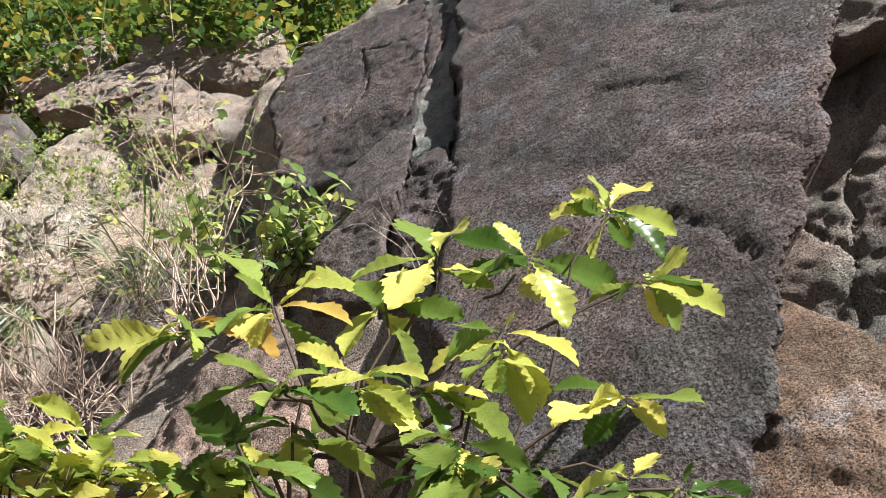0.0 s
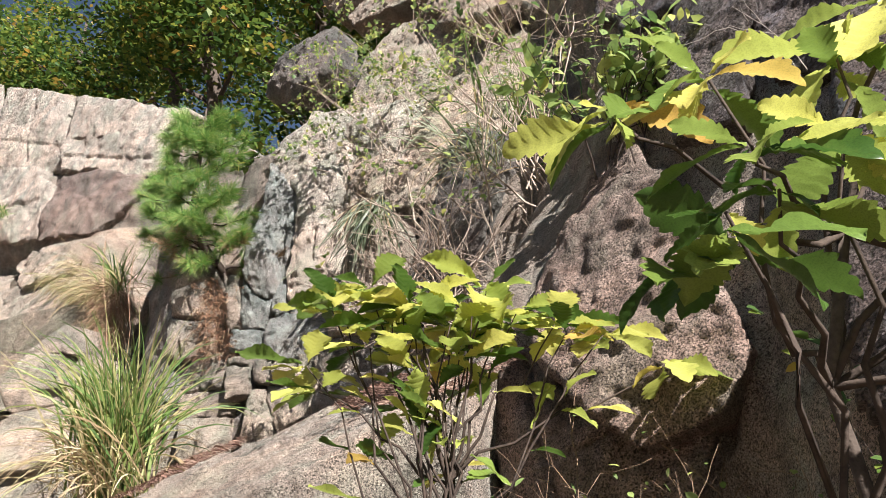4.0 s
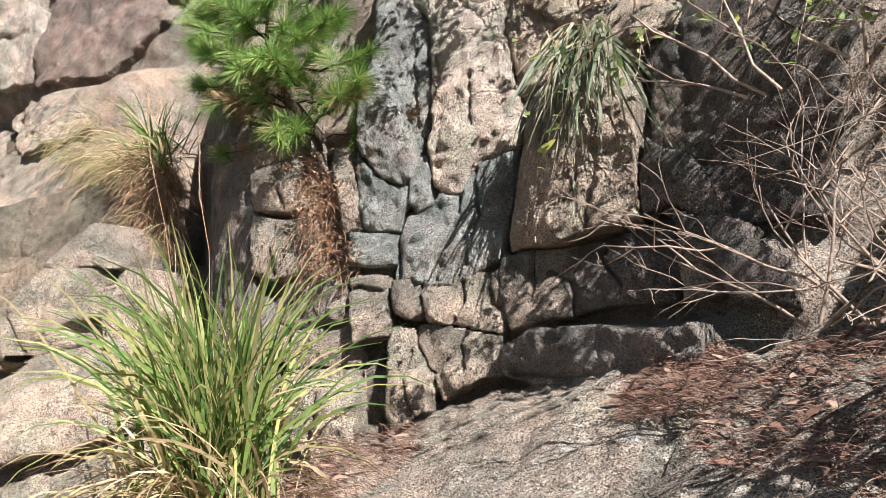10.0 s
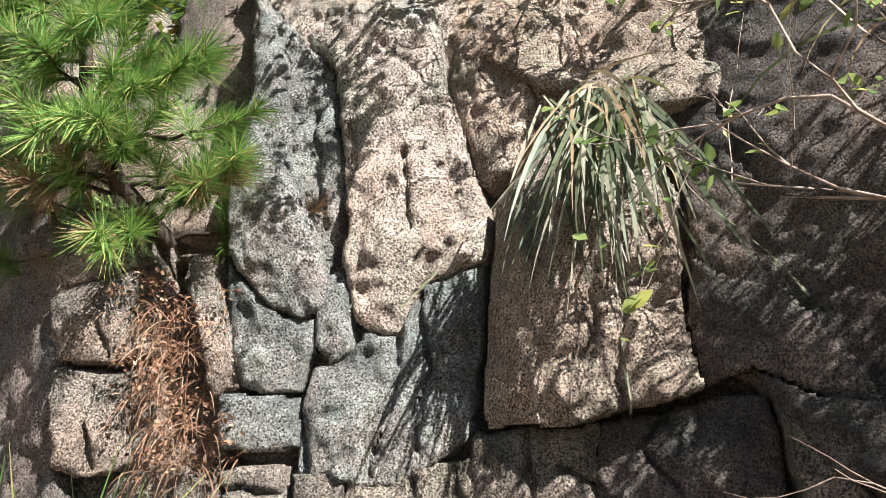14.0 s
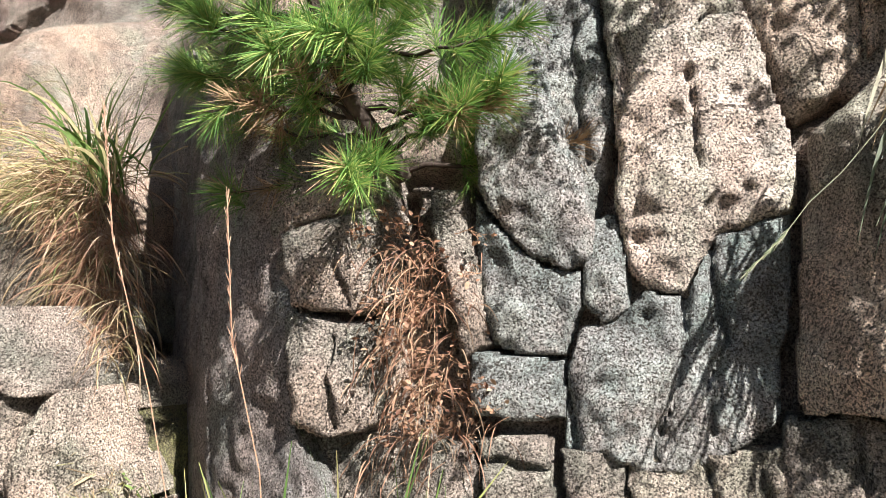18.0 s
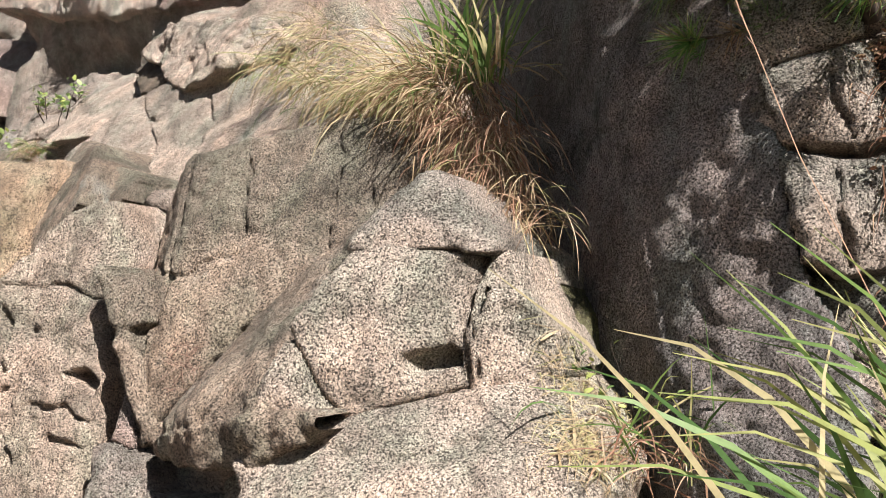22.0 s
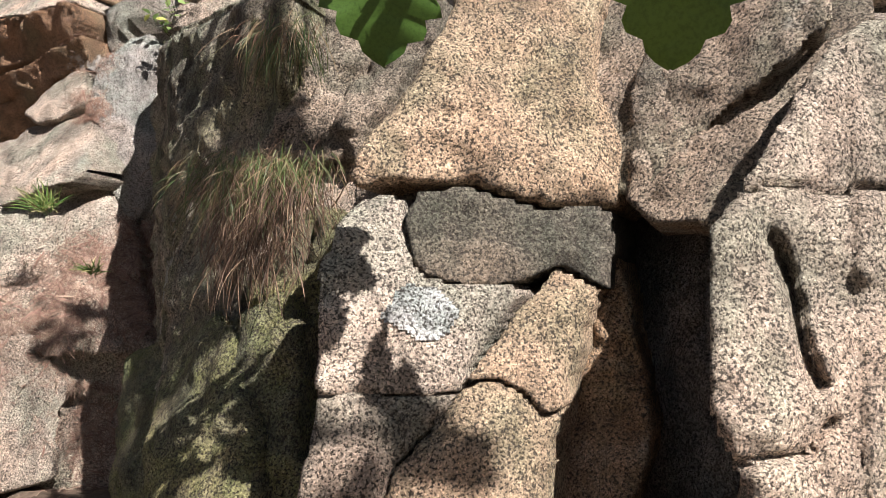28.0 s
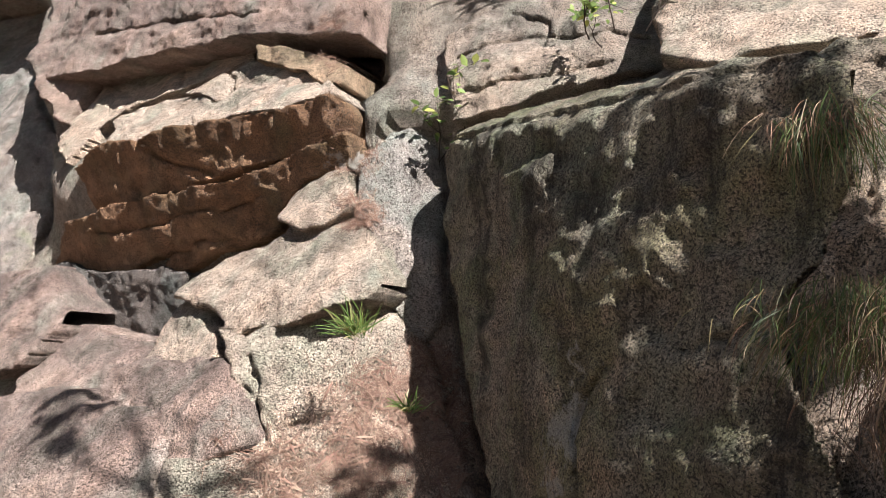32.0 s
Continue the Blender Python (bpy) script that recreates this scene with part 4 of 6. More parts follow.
rock("rock_block", PALE, (-4.12, 3.509, 2.06, 0.50, 0.08), [(-4.228, 2.153), (-4.189, 2.195), (-4.116, 2.209), (-4.051, 2.208), (-3.961, 2.208), (-3.948, 2.151), (-3.952, 2.070), (-3.960, 1.946), (-4.008, 1.923), (-4.079, 1.900), (-4.166, 1.872), (-4.206, 1.906), (-4.231, 1.949), (-4.264, 2.018), (-4.277, 2.062), (-4.247, 2.117)], cracks=[[(-3.992, 2.016), (-3.997, 2.087), (-3.977, 2.178)]], holes=[[(-4.066, 1.996), (-4.037, 2.004), (-3.992, 2.020), (-3.972, 2.014), (-3.968, 1.981), (-4.008, 1.962), (-4.063, 1.957)]], gap=-0.001, r=0.05, bulge=0.04, amp=0.6)
rock("rock_chunk", PALE, (-4.27, 3.423, 1.92, 0.50, 0.08), [(-4.279, 2.025), (-4.263, 2.017), (-4.229, 1.945), (-4.190, 1.893), (-4.244, 1.849), (-4.306, 1.831), (-4.347, 1.869), (-4.321, 1.939)], gap=-0.001, r=0.025, bulge=0.02)
rock("rock_block", GREY, (-4.70, 3.540, 1.65, 0.20, 0.50), [(-4.987, 1.752), (-4.932, 1.766), (-4.849, 1.736), (-4.784, 1.664), (-4.674, 1.661), (-4.570, 1.672), (-4.492, 1.696), (-4.438, 1.650), (-4.413, 1.593), (-4.408, 1.508), (-4.885, 1.468), (-4.948, 1.612)], cracks=[[(-4.450, 1.691), (-4.427, 1.592)], [(-4.783, 1.661), (-4.798, 1.565)]], gap=-0.001, r=0.05, bulge=0.04)
rock("rock_block", OLIVE, (-4.94, 3.622, 2.01, 0.36, 0.34), [(-5.070, 2.218), (-5.046, 2.201), (-4.947, 2.194), (-4.921, 2.165), (-4.911, 2.073), (-4.944, 2.063), (-4.929, 1.990), (-4.889, 1.921), (-4.851, 1.846), (-4.827, 1.806), (-4.827, 1.764), (-4.868, 1.763), (-4.886, 1.837), (-4.937, 1.920), (-4.991, 2.061), (-5.033, 2.126), (-5.075, 2.183)], gap=-0.001, r=0.06, bulge=0.04)
rock("rock_lobe", MAUVE, (-4.93, 3.606, 1.82, 0.20, 0.30), [(-4.964, 1.899), (-4.941, 1.900), (-4.916, 1.830), (-4.890, 1.780), (-4.890, 1.752), (-4.962, 1.766), (-4.957, 1.827)], gap=-0.001, r=0.04, bulge=0.02)
rock("rock_chunk", GREY, (-4.93, 3.607, 1.68, 0.20, 0.35), [(-4.988, 1.755), (-4.933, 1.747), (-4.885, 1.712), (-4.863, 1.680), (-4.852, 1.595), (-4.981, 1.583), (-4.993, 1.705)], gap=-0.001, r=0.05, bulge=0.02)
rock("rock_block", OLIVE, (-5.66, 3.897, 2.45, -0.45, 0.50), [(-5.763, 2.216), (-5.897, 2.377), (-6.022, 2.591), (-6.140, 2.863), (-5.580, 2.706), (-5.349, 2.542), (-5.334, 2.426), (-5.438, 2.357), (-5.543, 2.278), (-5.544, 2.192)], r=0.03, amp=0.7, gap=-0.001)
rock("rock_block", BROWN, (-5.73, 3.779, 1.79, -0.40, 0.30), [(-5.795, 2.051), (-5.742, 2.176), (-5.660, 2.144), (-5.580, 1.839), (-5.629, 1.693), (-5.598, 1.437), (-5.818, 1.384), (-5.817, 1.546), (-5.824, 1.742), (-5.822, 1.886)], gap=-0.001, r=0.03, amp=1.4)
rock("rounded_rock_buttress", BUFF, (-5.29, 3.641, 2.02, 0.10, 0.25), [(-5.491, 2.126), (-5.472, 2.151), (-5.451, 2.193), (-5.429, 2.236), (-5.397, 2.307), (-5.340, 2.384), (-5.293, 2.423), (-5.224, 2.435), (-5.191, 2.394), (-5.166, 2.306), (-5.140, 2.210), (-5.112, 2.118), (-5.096, 2.020), (-5.084, 1.944), (-5.067, 1.893), (-5.081, 1.851), (-5.077, 1.761), (-5.059, 1.641), (-5.046, 1.518), (-5.484, 1.510), (-5.475, 1.633), (-5.460, 1.726), (-5.450, 1.815), (-5.468, 1.870), (-5.484, 1.934), (-5.487, 2.038)], cracks=[[(-5.473, 2.156), (-5.398, 2.173), (-5.302, 2.179), (-5.223, 2.163), (-5.133, 2.147)], [(-5.290, 1.848), (-5.224, 1.849), (-5.160, 1.855)], [(-5.165, 1.855), (-5.122, 1.821), (-5.077, 1.806)], [(-5.194, 1.769), (-5.142, 1.747), (-5.085, 1.747)], [(-5.447, 1.846), (-5.390, 1.859), (-5.358, 1.906)]], bends=[((-5.285, 2.700), (-5.285, 1.500), -0.70)], holes=[[(-5.210, 1.936), (-5.135, 1.943), (-5.080, 1.907), (-5.074, 1.870), (-5.129, 1.883), (-5.186, 1.908)], [(-5.361, 1.768), (-5.328, 1.745), (-5.288, 1.709), (-5.268, 1.531), (-5.285, 1.529), (-5.298, 1.682), (-5.338, 1.734)], [(-5.424, 2.157), (-5.400, 2.106), (-5.373, 2.009), (-5.351, 1.940), (-5.367, 1.934), (-5.394, 2.009), (-5.413, 2.083)]], gap=-0.001, r=0.07, bulge=0.05)
rock("rock_block", OLIVE, (-5.48, 3.801, 2.34, -0.10, 0.50), [(-5.633, 2.194), (-5.629, 2.334), (-5.601, 2.481), (-5.559, 2.616), (-5.245, 2.548), (-5.276, 2.428), (-5.372, 2.307), (-5.443, 2.197), (-5.481, 2.139), (-5.584, 2.156)], r=0.03, amp=0.7, gap=-0.001, label="olive mossy granite in the cleft above the buttress")
rock("rock_slab", RUST, (-8.30, 4.809, 2.97, -0.10, -0.46), [(-9.016, 3.022), (-8.778, 3.082), (-8.610, 3.046), (-8.428, 3.067), (-8.107, 3.075), (-7.915, 3.064), (-7.728, 3.082), (-7.698, 3.028), (-7.745, 2.936), (-7.797, 2.913), (-8.008, 2.918), (-8.166, 2.896), (-8.357, 2.883), (-8.623, 2.863), (-8.921, 2.825), (-8.958, 2.892)], cracks=[[(-8.617, 3.028), (-8.416, 2.950), (-8.294, 2.907)]], gap=-0.001, r=0.02)
rock("rock_slab", PALE, (-8.32, 4.867, 3.15, -0.10, 1.00), [(-8.895, 3.127), (-9.043, 3.306), (-8.559, 3.297), (-8.042, 3.217), (-7.809, 3.182), (-7.742, 3.099), (-7.928, 3.068), (-8.145, 3.092), (-8.452, 3.073), (-8.578, 3.029)], gap=-0.001, r=0.02)
rock("rock_slab", RUST, (-8.38, 4.885, 2.76, -0.10, -0.50), [(-9.114, 2.812), (-8.938, 2.814), (-8.580, 2.863), (-8.136, 2.872), (-7.922, 2.919), (-7.691, 2.960), (-7.700, 2.851), (-7.876, 2.839), (-8.022, 2.724), (-8.048, 2.684), (-8.390, 2.622), (-8.622, 2.550), (-8.581, 2.650), (-8.880, 2.605), (-9.241, 2.647)], cracks=[[(-8.947, 2.740), (-8.476, 2.765), (-8.058, 2.803)], [(-8.565, 2.653), (-8.281, 2.692)]], gap=-0.001, r=0.02)
rock("rock_chunk", ORANGE, (-7.83, 4.806, 2.76, 0.30, 0.40), [(-7.930, 2.704), (-7.893, 2.842), (-7.771, 2.876), (-7.737, 2.769), (-7.784, 2.715), (-7.884, 2.667)], gap=-0.001, r=0.02)
rock("rock_slab", PALE, (-8.94, 5.195, 3.43, -0.10, 0.70), [(-9.521, 3.480), (-9.379, 3.633), (-9.171, 3.704), (-8.802, 3.560), (-8.680, 3.672), (-8.400, 3.554), (-8.346, 3.448), (-8.653, 3.349), (-8.906, 3.337), (-9.067, 3.226), (-9.091, 3.051), (-9.280, 3.169)], cracks=[[(-8.801, 3.549), (-8.697, 3.374)], [(-9.358, 3.609), (-8.963, 3.365)]], gap=-0.001, r=0.02)
rock("rock_slab", PALE, (-8.17, 4.942, 3.25, -0.10, 0.70), [(-8.562, 3.298), (-8.309, 3.419), (-7.954, 3.251), (-7.808, 3.159), (-8.040, 3.176), (-8.366, 3.221)], cracks=[[(-8.424, 3.416), (-8.290, 3.234)]], gap=-0.001, r=0.02)
rock("rock_chunk", ORANGE, (-7.96, 4.919, 3.28, 0.10, 0.50), [(-8.202, 3.421), (-7.977, 3.346), (-7.778, 3.248), (-7.766, 3.167), (-7.841, 3.171), (-7.943, 3.248), (-8.185, 3.347)], gap=-0.001, r=0.02)
rock("rock_slab", MAUVE, (-8.65, 5.070, 3.60, -0.10, 0.40), [(-9.565, 3.576), (-9.623, 3.887), (-9.737, 4.208), (-7.726, 3.623), (-7.706, 3.410), (-7.709, 3.337), (-8.103, 3.434), (-8.318, 3.490), (-8.703, 3.506), (-9.281, 3.524)], cracks=[[(-9.297, 3.741), (-8.730, 3.665), (-8.234, 3.569)]], gap=-0.001, r=0.03)
rock("rock_wall", MOSS_DARK, (-6.68, 4.156, 2.41, -0.80, 0.25), [(-7.064, 1.632), (-7.111, 1.873), (-7.259, 2.312), (-7.345, 2.680), (-7.341, 2.845), (-7.287, 2.936), (-7.060, 2.915), (-6.742, 2.842), (-6.509, 2.773), (-6.360, 2.723), (-6.292, 2.646), (-6.302, 2.552), (-6.327, 2.445), (-6.360, 2.361), (-6.430, 2.300), (-6.447, 2.245), (-6.410, 2.151), (-6.382, 2.079), (-6.343, 1.998), (-6.285, 1.844)], cracks=[[(-6.416, 2.293), (-6.478, 2.247), (-6.585, 2.238)], [(-6.742, 2.199), (-6.823, 2.102), (-6.832, 1.982)]], bends=[((-6.316, 2.659), (-7.299, 2.851), 1.50), ((-6.871, 2.712), (-6.713, 1.728), 0.12), ((-6.441, 2.280), (-6.993, 2.017), -0.15)], gap=-0.001, r=0.04, bulge=0.02, amp=1.5, label="dark mossy granite wall with a pale weathered crest")

rock("rock_pillar", OLIVE, (-6.25, 3.940, 2.48, 0.10, 0.50), [(-6.357, 2.745), (-6.297, 2.782), (-6.148, 2.727), (-6.049, 2.666), (-6.057, 2.569), (-6.101, 2.469), (-6.133, 2.395), (-6.172, 2.306), (-6.249, 2.306), (-6.337, 2.296), (-6.386, 2.257), (-6.411, 2.296), (-6.360, 2.357), (-6.335, 2.454), (-6.322, 2.583)], cracks=[[(-6.145, 2.673), (-6.178, 2.551), (-6.211, 2.484), (-6.235, 2.336)], [(-6.268, 2.497), (-6.287, 2.409)]], gap=-0.001, r=0.05, bulge=0.02, amp=1.4, label="olive mossy granite rib under the grass")
rock("rock_block", PALE, (-5.91, 3.567, 2.03, 0.64, 0.32), [(-6.019, 1.979), (-6.018, 2.042), (-6.021, 2.140), (-6.008, 2.164), (-5.975, 2.180), (-5.939, 2.176), (-5.920, 2.117), (-5.907, 2.067), (-5.895, 2.055), (-5.846, 2.042), (-5.782, 2.051), (-5.763, 2.043), (-5.798, 1.985), (-5.830, 1.945), (-5.842, 1.908), (-5.880, 1.904), (-5.947, 1.910), (-6.006, 1.904)], gap=-0.001, r=0.03, bulge=0.03)
rock("rock_block", BUFF, (-5.93, 3.494, 1.84, 0.64, 0.32), [(-6.007, 1.903), (-5.947, 1.909), (-5.880, 1.901), (-5.846, 1.903), (-5.885, 1.842), (-5.907, 1.801), (-5.926, 1.747), (-6.013, 1.751), (-6.004, 1.833)], gap=-0.001, r=0.03, bulge=0.03)
rock("rock_block", ORANGE, (-5.74, 3.657, 1.97, 0.64, 0.32), [(-5.719, 2.070), (-5.668, 2.050), (-5.681, 2.009), (-5.696, 1.944), (-5.707, 1.880), (-5.725, 1.865), (-5.785, 1.905), (-5.830, 1.915), (-5.818, 1.940), (-5.786, 1.979), (-5.760, 2.020), (-5.736, 2.050)], gap=-0.001, r=0.03, bulge=0.03)
rock("rock_block", ORANGE, (-5.81, 3.564, 1.82, 0.64, 0.32), [(-5.836, 1.905), (-5.784, 1.902), (-5.727, 1.863), (-5.707, 1.875), (-5.710, 1.821), (-5.709, 1.692), (-5.931, 1.707), (-5.918, 1.753), (-5.899, 1.799), (-5.875, 1.842)], gap=-0.001, r=0.03, bulge=0.04)
rock("rock_block", DARK2, (-5.79, 3.673, 2.12, 0.64, 0.32), [(-5.908, 2.188), (-5.846, 2.193), (-5.793, 2.188), (-5.745, 2.169), (-5.668, 2.178), (-5.647, 2.171), (-5.648, 2.113), (-5.660, 2.052), (-5.719, 2.072), (-5.782, 2.054), (-5.846, 2.044), (-5.897, 2.058), (-5.909, 2.075), (-5.923, 2.142)], gap=-0.001, r=0.02, bulge=0.03)
rock("rounded_rock_block", ORANGE, (-5.82, 3.718, 2.32, 0.64, 0.32), [(-6.017, 2.213), (-5.993, 2.268), (-5.964, 2.330), (-5.938, 2.399), (-5.908, 2.483), (-5.910, 2.622), (-5.685, 2.650), (-5.690, 2.482), (-5.676, 2.389), (-5.638, 2.291), (-5.624, 2.233), (-5.644, 2.184), (-5.715, 2.171), (-5.754, 2.182), (-5.809, 2.199), (-5.942, 2.203), (-5.998, 2.194)], bends=[((-5.640, 2.186), (-5.693, 2.637), 0.22), ((-5.909, 2.611), (-5.984, 2.201), 0.35)], gap=-0.001, r=0.05, bulge=0.05)
rock("rock_chunk", PALE, (-3.95, 3.897, 2.21, 0.10, 0.35), [(-4.045, 2.222), (-4.019, 2.265), (-3.945, 2.267), (-3.889, 2.227), (-3.860, 2.166), (-3.914, 2.158), (-3.995, 2.176)], r=0.04, bulge=0.03, gap=-0.001)
rock("rock_block", PALE, (-7.43, 4.656, 2.09, 0.50, 0.45), [(-7.519, 2.363), (-7.430, 2.320), (-7.355, 2.363), (-7.277, 2.133), (-7.152, 1.710), (-7.562, 1.716), (-7.564, 1.956), (-7.547, 2.134)], gap=-0.001, r=0.03)
rock("rock_pillar", MOSS, (-6.19, 3.783, 2.07, -0.20, 0.41), [(-6.302, 2.109), (-6.264, 2.189), (-6.212, 2.208), (-6.154, 2.190), (-6.112, 2.141), (-6.121, 2.077), (-6.145, 2.000), (-6.149, 1.862), (-6.295, 1.840)], cracks=[[(-6.216, 2.155), (-6.231, 2.023), (-6.224, 1.851)]], gap=-0.001, r=0.04, bulge=0.04, amp=1.4)
rock("rock_block", MOSS, (-3.85, 3.838, 1.96, 0.20, 0.30), [(-4.001, 2.185), (-3.864, 2.169), (-3.810, 2.089), (-3.785, 1.875), (-3.696, 1.718), (-3.892, 1.701), (-3.902, 1.995)], gap=-0.001, r=0.04)
rock("rock_peak", GREY, (-4.05, 3.594, 2.28, 0.42, 0.50), [(-4.20, 2.23), (-4.16, 2.30), (-4.09, 2.38), (-4.06, 2.38), (-4.00, 2.33), (-3.92, 2.23), (-3.93, 2.22), (-3.99, 2.23), (-4.09, 2.22)], r=0.020, bulge=0.05)
rock("rock_block", PALE, (-5.55, 4.461, 3.20, -0.22, 0.50), [(-6.24, 3.39), (-6.06, 3.47), (-5.58, 3.33), (-5.18, 3.20), (-5.08, 3.09), (-5.19, 3.05), (-5.49, 3.04), (-5.56, 3.00)], r=0.030)
rock("rock_block", DARK2, (-6.00, 4.655, 3.21, -0.22, 0.50), [(-6.47, 3.49), (-5.80, 3.19), (-5.62, 3.03), (-6.11, 3.14)], r=0.020)
rock("rock_block", CREAM, (-11.21, 5.633, 5.23, 0.00, 0.10), [(-15.43, 6.67), (-10.82, 5.88), (-8.83, 5.30), (-8.78, 4.30), (-9.35, 4.38), (-10.44, 4.65), (-14.83, 5.41)], r=0.030, bulge=0.04, cracks=[[(-10.97, 5.43), (-9.84, 5.29), (-8.99, 5.26)]], cell=0.020)
rock("rock_block", CREAM, (-11.89, 5.888, 6.78, 0.00, 0.10), [(-17.29, 9.95), (-9.24, 6.58), (-8.83, 5.80), (-9.09, 5.45), (-11.08, 6.03), (-15.83, 6.90)], r=0.030, bulge=0.06, cracks=[[(-12.64, 6.92), (-10.60, 6.36), (-9.06, 5.80)]], cell=0.020)
rock("rock_slab", PALE, (-3.89, 3.300, 1.37, 0.20, 0.70), [(-4.49, 1.74), (-3.98, 1.89), (-3.63, 1.58), (-3.51, 1.36), (-3.69, 1.23), (-3.60, 0.93), (-3.94, 0.91), (-4.24, 1.34)], r=0.060, bulge=0.05, cracks=[[(-4.14, 1.81), (-3.89, 1.53), (-3.77, 1.25)]], amp=0.70)
rock("rock_slab", GREY, (-4.67, 3.099, 1.17, 0.10, 0.80), [(-5.49, 1.36), (-4.87, 1.41), (-4.34, 1.31), (-3.94, 0.91), (-4.72, 0.87)], r=0.050, bulge=0.04)

# ---- the heart of the cliff, close behind its blocks ----
gx, gz = np.arange(-13.5, 4.5, 0.035), np.arange(-0.4, 5.7, 0.035)
X, Z = np.meshgrid(gx, gz)
T = np.interp(X, CREST_X, CREST_Z)
ZC = np.minimum(Z, T + 0.15 * rough(X, Z, 0.6, 3, 2))
deepest, total, weight = np.full(X.shape, -9.0), np.zeros(X.shape), np.zeros(X.shape)
for x0, z0, cell, Y, D in SURFACES:
    i, j = np.rint((X - x0) / cell).astype(int), np.rint((ZC - z0) / cell).astype(int)
    near = (i > -int(0.3 / cell)) & (j > -int(0.3 / cell)) & (i < Y.shape[1] + int(0.3 / cell)) & (j < Y.shape[0] + int(0.3 / cell))
    ci, cj = np.clip(i, 0, Y.shape[1] - 1), np.clip(j, 0, Y.shape[0] - 1)
    d = D[cj, ci] - np.hypot(i - ci, j - cj) * cell
    y = Y[cj, ci]
    deepest = np.where(near & (d > -0.045), np.maximum(deepest, y), deepest)
    w = np.where(near, np.exp(np.minimum(d, 0) / 0.07), 0)
    total, weight = total + w * y, weight + w
far = cliff_y(X, ZC)
mean = (total + 0.004 * far) / (weight + 0.004)
YC = np.maximum(deepest, mean) + 0.05 + 0.02 * rough(X, ZC, 0.3, 4, 71) + 0.5 * np.clip(Z - ZC, 0, 3)
idx = np.arange(X.size).reshape(X.shape)
quads = np.stack([idx[:-1, :-1], idx[:-1, 1:], idx[1:, 1:], idx[1:, :-1]], -1).reshape(-1, 4)
cliff = new("cliff", mesh_of("cliff", np.stack([X, YC, ZC], -1).reshape(-1, 3).tolist(), quads.tolist(), GREY))
tagged(cliff, "rough granite cliff behind the jointed blocks", "cliff", kind="structure")

# ---- the slabs underfoot: outlines are x and y ----
rock("ground_slab", GREY, (-2.0, 1.51, 2.84, 0.28, 0.48), [(-2.95, 3.45), (-2.42, 3.80), (-1.95, 3.62), (-1.0, 2.95), (-0.95, 2.45), (-1.65, 2.20), (-2.45, 2.55), (-2.95, 3.0)], r=0.06, flat=True, depth=0.5,
     label="grey weathered granite slab sloping down from the cliff", cracks=[[(-2.05, 2.75), (-1.8, 2.9), (-1.55, 2.85)], [(-1.5, 2.3), (-1.45, 2.7), (-1.3, 2.95)], [(-2.70, 3.34), (-2.61, 3.53), (-2.43, 3.70)], [(-2.01, 2.83), (-1.91, 2.83), (-1.84, 2.89), (-1.75, 3.12), (-1.66, 3.19)], [(-1.64, 2.86), (-1.47, 2.87), (-1.41, 2.97)], [(-1.88, 3.09), (-1.77, 3.17), (-1.66, 3.27)], [(-2.00, 2.83), (-1.87, 2.88), (-1.79, 2.96)]])

# ---- plants: materials ----
def leafy(name, stops, glow=0.45, rough_=0.5, rand=True, scale=3.0):
    """Thin living tissue: it lets light through. The colour differs from leaf to leaf."""
    n = Nodes(name, rough_)
    pick = n.add("ShaderNodeObjectInfo").outputs["Random"] if rand else n.add("ShaderNodeNewGeometry").outputs["Random Per Island"]
    col = n.ramp(pick, *stops)
    spot = n.noise(60 * scale / 3.0, 3, 0.6)
    col = n.mix(0.7, col, n.ramp(spot, (0.35, 0.72), (0.55, 1.05)), "MULTIPLY")
    thin = n.add("ShaderNodeBsdfTranslucent")
    n.link(col, thin.inputs["Color"])
    both = n.add("ShaderNodeMixShader", Fac=glow)
    n.link(n.bsdf.outputs[0], both.inputs[1])
    n.link(thin.outputs[0], both.inputs[2])
    n.link(both.outputs[0], n.tree.nodes["Material Output"].inputs["Surface"])
    return n.done(col)


def barky(name, a, b, size=40.0):
    n = Nodes(name, 0.9)
    return n.done(n.ramp(n.noise(size, 5, 0.7), (0.3, a), (0.7, b)), n.bump(n.noise(size * 2, 5), 0.8, 0.004))


OAK = leafy("oak_leaf", ((0.0, (0.055, 0.115, 0.022)), (0.25, (0.16, 0.25, 0.055)), (0.55, (0.42, 0.48, 0.11)), (0.94, (0.68, 0.65, 0.17)), (1.0, (0.62, 0.40, 0.11))), 0.42, 0.28)
OAK_GREEN = leafy("green_oak_leaf", ((0.0, (0.045, 0.095, 0.020)), (0.6, (0.085, 0.150, 0.028)), (1.0, (0.170, 0.220, 0.045))), 0.3, 0.32)
NEEDLE = leafy("pine_needle", ((0.0, (0.088, 0.213, 0.056)), (0.6, (0.225, 0.388, 0.094)), (0.85, (0.425, 0.512, 0.150)), (1.0, (0.575, 0.475, 0.213))), 0.3, 0.42, False)
DEAD_NEEDLE = leafy("dead_pine_needle", ((0.0, (0.25, 0.15, 0.08)), (1.0, (0.50, 0.36, 0.21))), 0.2, 0.7, False)
GRASS = leafy("green_grass", ((0.0, (0.072, 0.144, 0.042)), (0.5, (0.180, 0.276, 0.072)), (0.8, (0.384, 0.396, 0.144)), (1.0, (0.624, 0.516, 0.312))), 0.35, 0.42, False)
